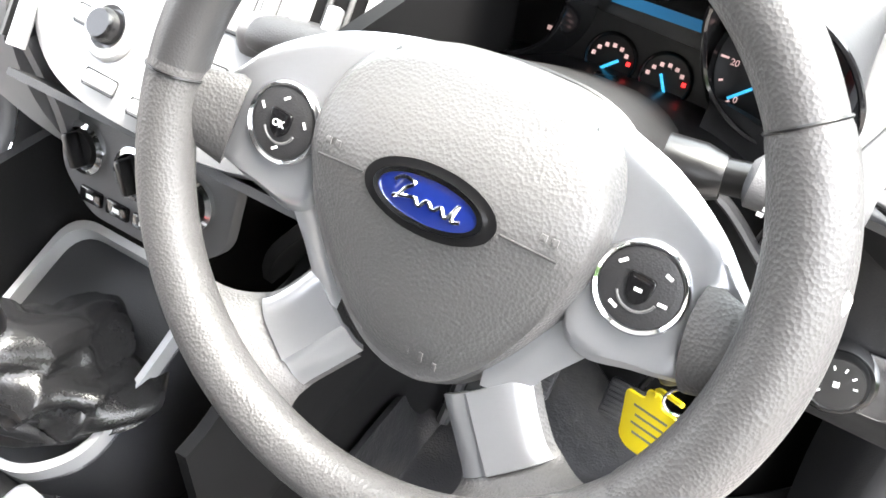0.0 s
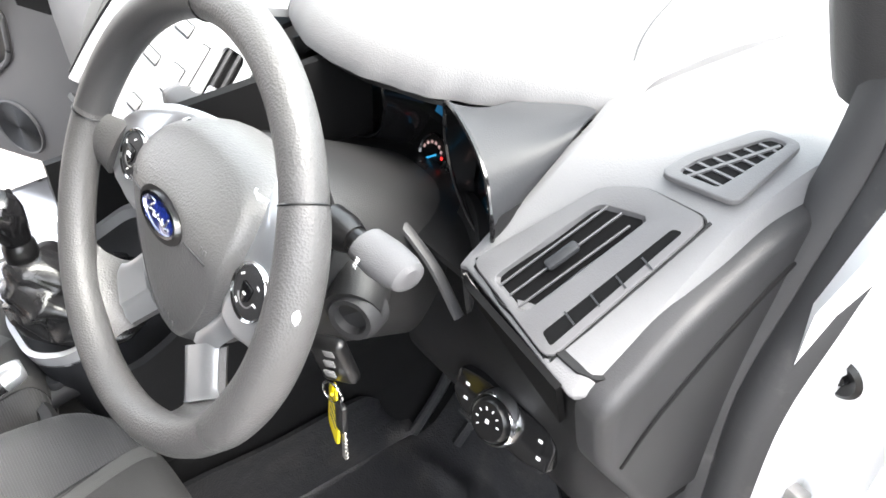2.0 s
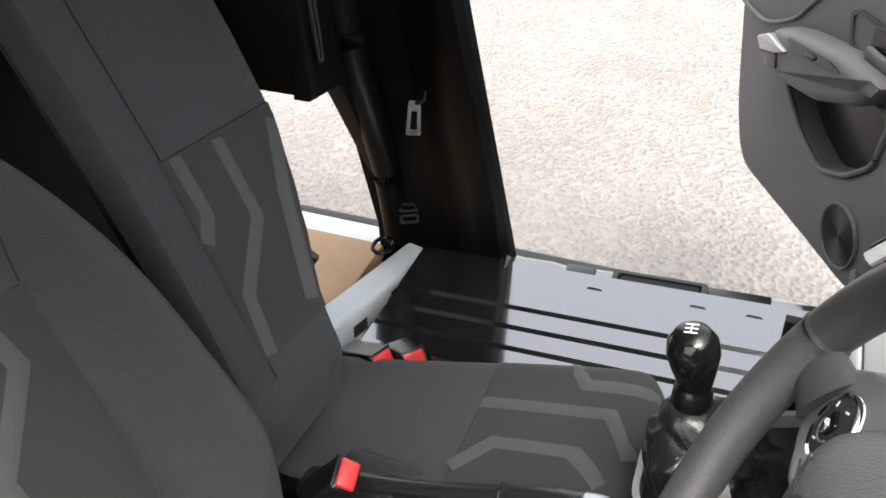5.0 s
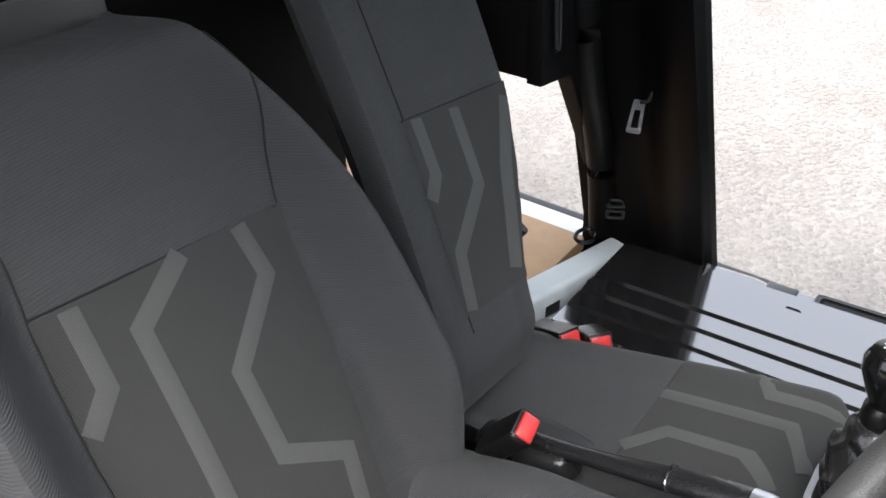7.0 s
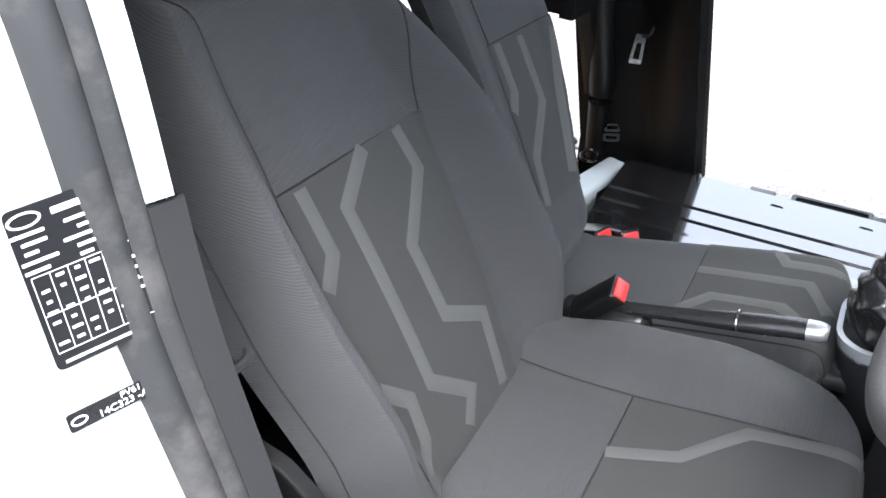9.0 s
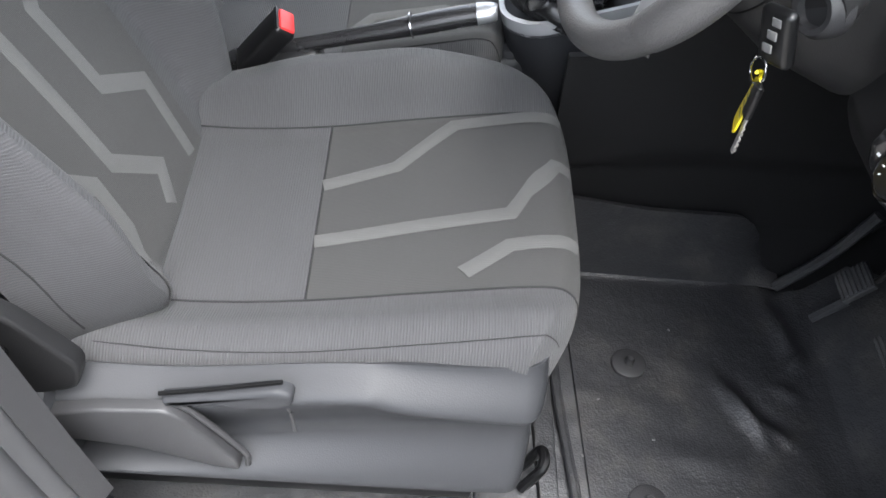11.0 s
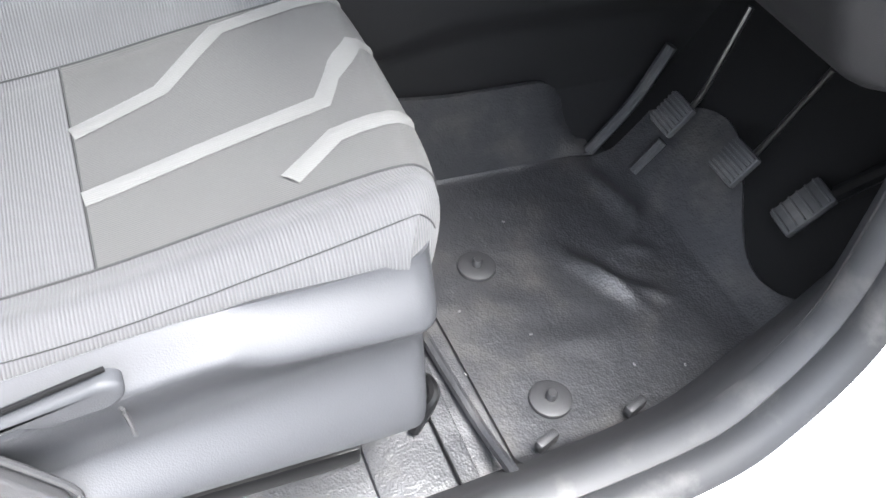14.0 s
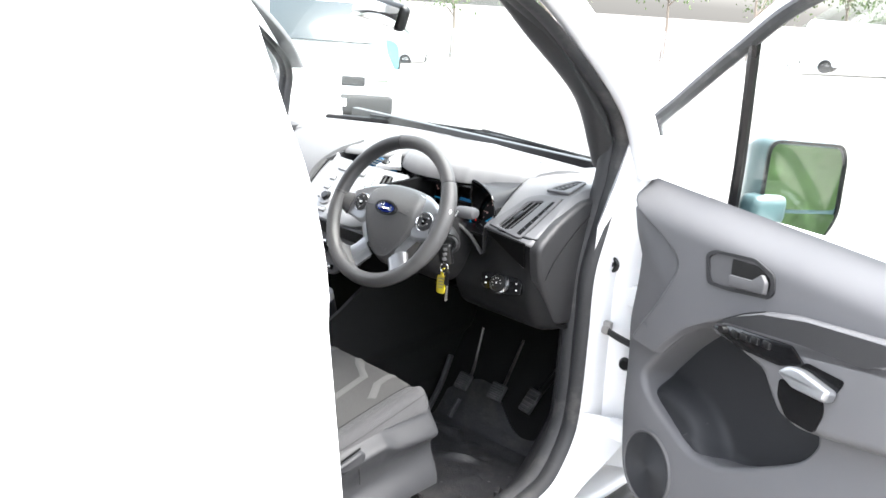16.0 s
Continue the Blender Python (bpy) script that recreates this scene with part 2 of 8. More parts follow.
def loft(rings, closed=True, caps=True, wrap=False):
    """Skins a row of rings with the same number of points. closed: each ring is a loop; wrap: the row of rings is one too."""
    bm = bmesh.new()
    vs = [[bm.verts.new(p) for p in r] for r in rings]
    k = len(rings[0])
    for i in range(len(vs) - (0 if wrap else 1)):
        a, b = vs[i], vs[(i + 1) % len(vs)]
        for j in range(k if closed else k - 1):
            q = (a[j], a[(j + 1) % k], b[(j + 1) % k], b[j])
            bm.faces.new(q)
    if closed and caps and not wrap:
        bm.faces.new(vs[0])
        bm.faces.new(vs[-1])
    return bm


def tube(pts, radius, n=24, sides=10, closed=False, flat=1.0, up=(0, 0, 1)):
    """A round or flattened rod along a curve through pts; radius may be a function of the way along (0 to 1)."""
    line = spline(pts, n, closed)
    rings = []
    for i, p in enumerate(line):
        d = (line[(i + 1) % n] - line[i - 1]) if closed or 0 < i < n - 1 else (line[1] - line[0] if i == 0 else line[-1] - line[-2])
        d.normalize()
        ref = Vector(up)
        if abs(d.dot(ref)) > 0.98:
            ref = Vector((1, 0, 0))
        s = d.cross(ref).normalized()
        t = s.cross(d)
        r = radius(i / (n - 1)) if callable(radius) else radius
        rings.append([p + s * (r * math.cos(a)) + t * (r * flat * math.sin(a)) for a in (2 * math.pi * j / sides for j in range(sides))])
    return loft(rings, True, True, closed)


def lathe(profile, m, n=32, arc=2 * math.pi):
    """Turns (radius, height) pairs about the z of the pose m."""
    rings = []
    for i in range(n):
        a = arc * i / n
        rings.append([m @ Vector((r * math.cos(a), r * math.sin(a), h)) for r, h in profile])
    return loft(rings, False, False, True)


def prism(outline, depth, m, bevel=0.0, seg=2):
    """A plate: a flat outline (x, y) pushed out by depth along z, at the pose m."""
    bm = bmesh.new()
    bot = [bm.verts.new((x, y, 0)) for x, y in outline]
    f = bm.faces.new(bot)
    r = bmesh.ops.extrude_face_region(bm, geom=[f])
    bmesh.ops.translate(bm, vec=(0, 0, depth), verts=[v for v in r["geom"] if isinstance(v, bmesh.types.BMVert)])
    if bevel:
        bmesh.ops.recalc_face_normals(bm, faces=bm.faces)
        rim = [e for e in bm.edges if abs(e.verts[0].co.z - e.verts[1].co.z) < 1e-6 and e.verts[0].co.z > depth * 0.5]
        bmesh.ops.bevel(bm, geom=rim, offset=bevel, segments=seg, profile=0.5, affect='EDGES')
    bmesh.ops.triangulate(bm, faces=[f for f in bm.faces if len(f.verts) > 4])
    bm.transform(m)
    return bm


def rounded(outline, radius, seg=4):
    """A polygon with its corners rounded."""
    out, k = [], len(outline)
    for i in range(k):
        p, a, b = Vector(outline[i]), Vector(outline[i - 1]), Vector(outline[(i + 1) % k])
        r = radius[i] if isinstance(radius, (list, tuple)) else radius
        u, v = (a - p), (b - p)
        r1 = min(r, u.length * 0.45, v.length * 0.45)
        s, e = p + u.normalized() * r1, p + v.normalized() * r1
        for j in range(seg + 1):
            t = j / seg
            out.append(tuple(s * (1 - t) ** 2 + p * 2 * t * (1 - t) + e * t ** 2))
    return out


def frame_ring(outer, inner, depth, m):
    """A plate with a hole: outer and inner outlines with the same number of points."""
    k = len(outer)
    rings = [[m @ Vector((*outer[j], 0)) for j in range(k)], [m @ Vector((*outer[j], depth)) for j in range(k)],
             [m @ Vector((*inner[j], depth)) for j in range(k)], [m @ Vector((*inner[j], 0)) for j in range(k)]]
    return loft(rings, True, False, True)


def sheet(f, nu, nv, u0=0.0, u1=1.0, v0=0.0, v1=1.0, lift=0.0, thick=0.0):
    """The surface f(u, v), lifted along its normal, with a back if thick."""
    def normal(u, v):
        e = 1e-3
        u, v = max(u0 + e, min(u1 - e, u)), max(v0 + e, min(v1 - e, v))
        a, b = Vector(f(u + e, v)) - Vector(f(u - e, v)), Vector(f(u, v + e)) - Vector(f(u, v - e))
        c = a.cross(b)
        if lift and c.dot(Vector((0, 0.6, 1))) < 0:
            c = -c
        return c.normalized() if c.length > 1e-12 else Vector((0, 0, 1))
    bm = bmesh.new()
    grid = []
    for i in range(nu + 1):
        row = []
        for j in range(nv + 1):
            u, v = u0 + (u1 - u0) * i / nu, v0 + (v1 - v0) * j / nv
            p = Vector(f(u, v))
            row.append((p, normal(u, v) if (lift or thick) else None))
        grid.append(row)
    top = [[bm.verts.new(p + n * lift if n else p) for p, n in r] for r in grid]
    for i in range(nu):
        for j in range(nv):
            bm.faces.new((top[i][j], top[i + 1][j], top[i + 1][j + 1], top[i][j + 1]))
    if thick:
        bot = [[bm.verts.new(p + n * (lift - thick)) for p, n in r] for r in grid]
        for i in range(nu):
            for j in range(nv):
                bm.faces.new((bot[i][j], bot[i][j + 1], bot[i + 1][j + 1], bot[i + 1][j]))
        for i in range(nu):
            bm.faces.new((top[i][0], bot[i][0], bot[i + 1][0], top[i + 1][0]))
            bm.faces.new((top[i][nv], top[i + 1][nv], bot[i + 1][nv], bot[i][nv]))
        for j in range(nv):
            bm.faces.new((top[0][j], top[0][j + 1], bot[0][j + 1], bot[0][j]))
            bm.faces.new((top[nu][j], bot[nu][j], bot[nu][j + 1], top[nu][j + 1]))
    return bm


def ribbon(f, line, width, lift=0.0034, step=0.012):
    """A strip of cloth that follows the surface f along a bent line in (u, v); its corners are mitred."""
    def normal(u, v):
        e = 1e-3
        c = (Vector(f(u + e, v)) - Vector(f(u - e, v))).cross(Vector(f(u, v + e)) - Vector(f(u, v - e)))
        return (c if c.dot(Vector((0, 0.6, 1))) > 0 else -c).normalized()
    pts = [Vector(p) for p in line]
    sides = []
    for i, p in enumerate(pts):
        a = (p - pts[i - 1]).normalized() if i else (pts[1] - p).normalized()
        b = (pts[i + 1] - p).normalized() if i < len(pts) - 1 else a
        n = Vector((-(a + b).y, (a + b).x)).normalized()
        k = 1 / max(0.5, n.dot(Vector((-a.y, a.x))))
        sides.append((p + n * width / 2 * k, p - n * width / 2 * k))
    rows = []
    for i in range(len(pts) - 1):
        m = max(2, int((pts[i + 1] - pts[i]).length / step))
        for j in range(m + (i == len(pts) - 2)):
            t = j / m
            rows.append([sides[i][s].lerp(sides[i + 1][s], t) for s in (0, 1)])
    bm, grid = bmesh.new(), []
    for l, r in rows:
        line_v = []
        for q in range(4):
            w = l.lerp(r, q / 3)
            line_v.append(bm.verts.new(Vector(f(w.x, w.y)) + normal(w.x, w.y) * (lift if 0 < q < 3 else lift * 0.6)))
        grid.append(line_v)
    for i in range(len(grid) - 1):
        for q in range(3):
            bm.faces.new((grid[i][q], grid[i][q + 1], grid[i + 1][q + 1], grid[i + 1][q]))
    return bm


def seam(f, line, r=0.0014, n=30, lift=0.0005):
    """A stitched seam lying on the surface f along a curve in (u, v)."""
    pts = spline([(u, v, 0) for u, v in line], n)
    return tube([Vector(f(p.x, p.y)) + Vector((0, 0, lift)) for p in pts], r, n, 5)


def smooth(a, b, x):
    t = max(0.0, min(1.0, (x - a) / (b - a)))
    return t * t * (3 - 2 * t)


def facing(at, n, up=(0, 0, 1)):
    """A pose whose z points along n and whose y leans towards up."""
    z = Vector(n).normalized()
    x = Vector(up).cross(z).normalized()
    y = z.cross(x)
    return Matrix(((x.x, y.x, z.x, at[0]), (x.y, y.y, z.y, at[1]), (x.z, y.z, z.z, at[2]), (0, 0, 0, 1)))


def text(words, size, m, mat, parent, name="lettering", depth=0.0004):
    """Raised lettering with the built-in font, turned into a mesh."""
    cu = bpy.data.curves.new("tmp_text", 'FONT')
    cu.body, cu.size, cu.extrude, cu.align_x, cu.align_y = words, size, depth, 'CENTER', 'CENTER'
    tmp = bpy.data.objects.new("tmp_text", cu)
    scene.collection.objects.link(tmp)
    me = bpy.data.meshes.new_from_object(tmp.evaluated_get(bpy.context.evaluated_depsgraph_get()))
    bm = bmesh.new()
    bm.from_mesh(me)
    bm.transform(m)
    bpy.data.objects.remove(tmp)
    bpy.data.curves.remove(cu)
    bpy.data.meshes.remove(me)
    return part(name, bm, mat, parent, smooth=False)


def resample(outline, centre, n=96):
    """n points of an outline at even angles round centre."""
    c, out, k = Vector(centre), [], len(outline)
    for i in range(n):
        a = 2 * math.pi * i / n
        d, best = Vector((math.cos(a), math.sin(a))), None
        for j in range(k):
            p, q = Vector(outline[j]) - c, Vector(outline[(j + 1) % k]) - c
            e = q - p
            den = d.x * e.y - d.y * e.x
            if abs(den) < 1e-9:
                continue
            t, w = (p.x * e.y - p.y * e.x) / den, (p.x * d.y - p.y * d.x) / den
            if t > 0 and -1e-6 <= w <= 1 + 1e-6:
                best = t if best is None else max(best, t)
        out.append(tuple(c + d * (best or 0.01)))
    return out


def holed(outer, inner, centre, depth, m, r=0.012, n=96):
    """A moulded panel with an opening, rounded at both edges."""
    o, i = resample(outer, centre, n), resample(inner, centre, n)
    c = Vector(centre)

    def grow(line, by):
        return [tuple(Vector(p) + (Vector(p) - c).normalized() * by) for p in line]
    rows = [(grow(o, 0), 0.0), (grow(o, 0), depth - r)]
    for k in (0.35, 0.7, 1.0):
        a = k * math.pi / 2
        rows.append((grow(o, -r * (1 - math.cos(a))), depth - r + r * math.sin(a)))
    for k in (1.0, 0.7, 0.35, 0.0):
        a = k * math.pi / 2
        rows.append((grow(i, r * (1 - math.cos(a))), depth - r + r * math.sin(a)))
    rows.append((grow(i, -0.004), 0.0))
    return loft([[m @ Vector((x, y, z)) for x, y in line] for line, z in rows], True, False, False)


# ---- ground and surroundings ----
GRAVEL = material("pale_gravel", (0.19, 0.179, 0.168), 0.95, grain=0.02, scale=55, kind="cells", bump=0.9, vary=0.3, vary_scale=1.3,
                  wear=(0.135, 0.102, 0.083), wear_amount=0.7, wear_scale=0.9)
GRASS = material("bank_grass", (0.034, 0.066, 0.016), 0.95, grain=0.02, scale=60, vary=0.5, vary_scale=9)


def ground_height(x, y):
    r = math.hypot(x, y)
    yaw = math.degrees(math.atan2(-x, y))
    k = max(0.0, min(0.062, 0.021 + (yaw - 16) * 0.00135)) * smooth(-40, 0, yaw) * (1 - smooth(70, 110, yaw))
    return -max(0.0, min(r, 110.0) - 5) * k


def ground_point(u, v):
    r, a = 0.02 + 400 * max(0.0, u) ** 3.2, 2 * math.pi * v
    x, y = r * math.cos(a), r * math.sin(a)
    return (x, y, ground_height(x, y))


solo("ground", sheet(ground_point, 70, 144), GRAVEL, "pale compacted gravel yard", "ground", kind="structure")

# ---- van body ----
van = thing("van_body", (0.1, -0.9, 0), "white panel van body shell with open front doors", "van")


def side(sgn, x):
    """Mirrors a place on the driver's side to the passenger's side, about the van's middle."""
    return x if sgn > 0 else 0.2 - x


part("floor_pan", rbox((1.32, 1.6, 0.03), pose(0.1, -0.12, 0.471), 0.004), VINYL, van, "black grained vinyl floor covering, dusty and scuffed")
DOOR_EDGE = [(0.769, 0.362, 1.22), (0.776, 0.386, 1.35), (0.772, 0.372, 1.47), (0.758, 0.172, 1.632), (0.744, -0.02, 1.742), (0.732, -0.30, 1.83), (0.740, -0.60, 1.83),
             (0.765, -0.745, 1.70), (0.785, -0.668, 1.46), (0.79, -0.640, 1.20), (0.79, -0.597, 0.98), (0.79, -0.553, 0.74), (0.79, -0.520, 0.63), (0.798, -0.44, 0.556),
             (0.80, -0.16, 0.548), (0.80, 0.04, 0.558), (0.798, 0.19, 0.580), (0.790, 0.262, 0.615), (0.779, 0.325, 0.69), (0.773, 0.34, 0.80), (0.768, 0.34, 0.95), (0.763, 0.34, 1.10)]


def door_band(sgn, u, v, wide=0.072):
    """The rubber band round a door opening: v round the opening, u from the painted edge inwards."""
    line = door_band.line
    s = (v % 1.0) * len(line)
    i = int(s)
    p, q = line[i % len(line)], line[(i + 1) % len(line)]
    c = p.lerp(q, s - i)
    t = (line[(i + 2) % len(line)] - line[(i - 2) % len(line)]).normalized()
    n = t.cross(Vector((1, 0, 0))).normalized()
    mid = Vector((c.x, -0.10, 1.15))
    if n.dot(mid - c) < 0:
        n = -n
    ridge = 0.009 * max(0.0, math.sin(math.pi * u / 0.52)) ** 0.7 if u < 0.52 else 0.006 * max(0.0, math.sin(math.pi * min(1.0, (u - 0.52) / 0.48))) ** 0.7
    k = smooth(-0.40, -0.52, c.y) * smooth(0.58, 0.7, c.z)
    r = Vector((c.x - wide * (1 - 0.36 * k) * u, c.y + 0.028 * u * k, c.z)) + n * (ridge - 0.006)
    return (side(sgn, r.x), r.y, r.z)


door_band.line = spline(DOOR_EDGE, 160, True)
for sgn, nm in ((1, "right"), (-1, "left")):
    X = lambda x: side(sgn, x)
    part("door_seal", sheet(lambda u, v: door_band(sgn, u, v), 14, 220, thick=0.004), RUBBER, van, "broad dark rubber door seal, scuffed and dusty")
    part("sill_panel", rbox((0.090, 1.9, 0.16), pose(X(0.826), -0.28, 0.462), 0.02, 3), WHITE, van, "white painted sill")

    def corner(u, v):
        p = Vector(door_band(1, 0.06, (14.6 + 3.9 * v) / 22))
        up = smooth(0.58, 0.70, p.z)
        return (X(p.x - 0.004 + (0.070 + 0.03 * up) * u), p.y + 0.10 * u * up, p.z - 0.004 - 0.02 * u)


    part("sill_corner", sheet(corner, 16, 40, thick=0.006), WHITE, van, "white painted sill corner")
    part("sill_strip", rbox((0.058, 1.9, 0.045), pose(X(0.885), -0.28, 0.500), 0.014, 3), COLUMN, van, "black rubber sill strip")
    part("sill_lip", rbox((0.018, 1.9, 0.02), pose(X(0.918), -0.28, 0.470), 0.006, 2), TRIM, van)
    # front post with its white jamb, from the seal out to the hinges
    rings = []
    for z, back in ((0.56, 0.02), (0.66, 0.0), (0.72, 0.0), (1.0, 0.0), (1.22, 0.0), (1.34, 0.012), (1.44, 0.05)):
        e = 0.778 - 0.02 * smooth(0.7, 1.15, z) + 0.03 * smooth(1.2, 1.34, z)
        rings.append([(X(e - 0.05), 0.40 + back, z), (X(e - 0.004), 0.345 + back, z), (X(e + 0.006), 0.36 + back, z), (X(e + 0.016), 0.425 + back, z), (X(0.872), 0.468 + back, z), (X(0.895), 0.50 + back, z), (X(0.90), 0.62, z), (X(e - 0.05), 0.64, z)])
    part("front_post", loft(rings), WHITE, van, "white painted door post")
    def kick(u, v):
        p = Vector(door_band(1, 1.0, 13.4 / 22 + v * 8.6 / 22))
        up = smooth(0.575, 0.72, p.z)
        return (X(p.x - 0.045 * u), p.y + 0.09 * u ** 1.4 * up, p.z - 0.006 - 0.055 * u ** 1.3 * (1 - up))


    part("kick_panel", sheet(kick, 8, 60, thick=0.008), TRIM, van, "dark grey kick panel and sill trim")
    out = 0.0 if sgn > 0 else 0.09
    pil = [(X(0.70 + out), 0.43 + out, 1.36), (X(0.695 + out), 0.32 + out, 1.53), (X(0.675 + out), 0.12 + out, 1.68), (X(0.655), -0.04, 1.79), (X(0.64), -0.30, 1.87)]
    part("windscreen_pillar", tube(pil, 0.036, 30, 12, flat=0.7), TRIM if sgn > 0 else DOORGREY, van, "grey pillar trim")
    skin = [(X(0.825), 0.44, 1.36), (X(0.80), 0.36, 1.52), (X(0.765), 0.21, 1.66), (X(0.735), 0.0, 1.80), (X(0.735), -0.30, 1.88)]
    part("pillar_skin", tube(skin, 0.036, 30, 12), WHITE, van, "white painted windscreen pillar")
    part("cant_rail", tube([(X(0.735), -0.29, 1.88), (X(0.745), -0.62, 1.89), (X(0.765), -1.3, 1.87)], 0.04, 20, 10), WHITE, van)
    # rear post of the door opening: shut face, then out to the side skin
    rings = []
    for z, dy, dx in ((0.40, 0.10, 0.0), (0.62, 0.085, 0.0), (0.90, 0.047, 0.0), (1.20, 0.0, 0.0), (1.38, -0.028, -0.008), (1.56, -0.095, -0.02), (1.71, -0.148, -0.045), (1.84, -0.20, -0.09)):
        inn = 0.72 if sgn > 0 else 0.785
        fore = 0.022 * smooth(1.2, 1.8, z) + 0.010
        sec = [(inn, -0.66), (0.785, -0.646), (0.80, -0.650), (0.862, -0.674), (0.890, -0.668), (0.905, -0.634 + fore), (0.912, -0.636 + fore), (0.914, -0.66 + fore), (0.914, -0.80), (inn, -0.80)]
        rings.append([(X(x + dx), y + dy, z) for x, y in sec])
    part("rear_post", loft(rings), WHITE, van, "white painted door post with labels")
    if sgn > 0:
        def inside(u, v):
            p = Vector(door_band(1, 1.0, (6.6 + 6.2 * v) / 22))
            return (p.x - 0.003 - 0.045 * u, p.y + 0.003 - 0.15 * u ** 1.5, p.z + 0.01 * u)


        part("pillar_trim", sheet(inside, 6, 40, thick=0.01), BLACK, van, "black inner pillar trim")

        def pale(u, v):
            p = Vector(door_band(1, 0.98, (7.0 + 1.60 * v) / 22))
            return (p.x + 0.011 - 0.019 * u, p.y + 0.008 + 0.010 * u, p.z)


        part("pillar_insert", sheet(pale, 4, 16, thick=0.004), PALEGREY, van, "pale upper pillar trim")

        def lower_insert(u, v):
            p = Vector(door_band(1, 0.98, (8.62 + 2.7 * v) / 22))
            return (p.x + 0.010 - 0.026 * u, p.y + 0.007 + 0.012 * u, p.z)


        part("pillar_lower_trim", sheet(lower_insert, 4, 20, thick=0.004), TRIM, van, "dark grey lower pillar trim")
        part("seat_back_panel", rbox((0.52, 0.012, 0.86), pose(0.50, -0.905, 0.90), 0.004), BLACK, van, "black panel behind the driver seat")
        part("side_panel", sheet(lambda u, v: (0.913 - 0.008 * smooth(0.6, 0.7, v) - 0.082 * smooth(0.72, 1.02, v) - 0.02 * (1 - v) ** 2, -0.648 + 0.10 * smooth(0.55, 0.0, v) - 0.145 * smooth(0.62, 1.0, v) - 2.0 * u, 0.35 + 1.5 * v), 20, 30, thick=0.02), WHITE, van, "white painted van side")
    else:
        part("side_panel", sheet(lambda u, v: (-0.71 + 0.13 * smooth(0.55, 1.05, v), -1.7 - 0.9 * u, 0.35 + 1.5 * v), 12, 20, thick=0.03), WHITE, van, "white painted van side")
part("roof", sheet(lambda u, v: (0.1 + (u - 0.5) * 1.3, -0.2 - 2.45 * v, 1.92 - 0.08 * (2 * u - 1) ** 4 - 0.03 * (1 - v) ** 3), 24, 24, thick=0.04), WHITE, van, "white roof")
part("headliner", sheet(lambda u, v: (0.1 + (u - 0.5) * 1.24, -0.21 - 0.6 * v, 1.885 - 0.06 * (2 * u - 1) ** 4), 16, 8, thick=0.02), DOORGREY, van, "pale headliner")


def screen_point(u, v):
    w = 0.66 - 0.06 * v
    return (0.1 + (2 * u - 1) * w, 0.86 - 0.32 * abs(2 * u - 1) ** 2.2 * (1 - 0.4 * v) - 0.80 * v, 1.275 + 0.63 * v)


glass = part("windscreen", sheet(screen_point, 24, 16, thick=0.005), WINDGLASS, van, "clear windscreen")
glass.visible_shadow = False
part("screen_header", sheet(lambda u, v: Vector(screen_point(u, 1.0)).lerp(Vector((0.1 + (u - 0.5) * 1.3, -0.22, 1.89 - 0.08 * (2 * u - 1) ** 4)), v) + Vector((0, 0, 0.012 * math.sin(math.pi * v))), 24, 6, thick=0.03), WHITE, van, "white roof edge over the windscreen")
part("windscreen_edge", tube([screen_point(u / 20, 0.0) for u in range(21)], 0.012, 60, 8), BLACK, van, "black windscreen seal")
part("scuttle", sheet(lambda u, v: Vector(screen_point(u, 0)) + Vector((0, 0.03 + 0.25 * v, -0.02 - 0.06 * v)), 20, 4, thick=0.02), BLACK, van, "black scuttle below the windscreen")
part("bonnet", sheet(lambda u, v: (0.1 + (u - 0.5) * (1.5 - 0.15 * v), 0.95 + 0.75 * v - 0.2 * (2 * u - 1) ** 2, 1.17 - 0.18 * v ** 1.6 - 0.06 * (2 * u - 1) ** 4), 16, 12, thick=0.03), WHITE, van, "white bonnet")
for _, (x0, x1) in enumerate(((0.45, -0.05), (0.02, -0.42))):
    wiper = part("wiper", tube([Vector(screen_point(0.5 + (x0 - 0.1) / 1.32, 0.0)) + Vector((0, 0.03, 0.012)), Vector(screen_point(0.5 + (x1 - 0.1) / 1.32, 0.02)) + Vector((0, 0.02, 0.006))], 0.004, 12, 6), BLACK, van, "black wiper blade")

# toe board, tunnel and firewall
part("toe_board", sheet(lambda u, v: (0.10 + 0.62 * u, 0.40 + 0.20 * v + 0.12 * v * v, 0.487 + 0.02 * v + 0.42 * v ** 1.35), 12, 16, thick=0.02), TOESHADE, van, "dark toe board, footwell shade put into its colour")
part("firewall", rbox((1.3, 0.03, 0.7), pose(0.1, 0.72, 0.95), 0.005), BLACK, van)
# The console's shadow on the upper tunnel is put into this dark tone.
part("tunnel_side", sheet(lambda u, v: (0.215 - 0.03 * v - 0.05 * smooth(0.7, 1, v), -0.65 + 1.25 * u, 0.482 + 0.20 * v), 16, 8, thick=0.02), KNEE, van, "tunnel side with the console's shade put into near-black")
part("passenger_floor_front", rbox((0.6, 0.3, 0.2), pose(-0.25, 0.6, 0.56), 0.01), VINYL, van)

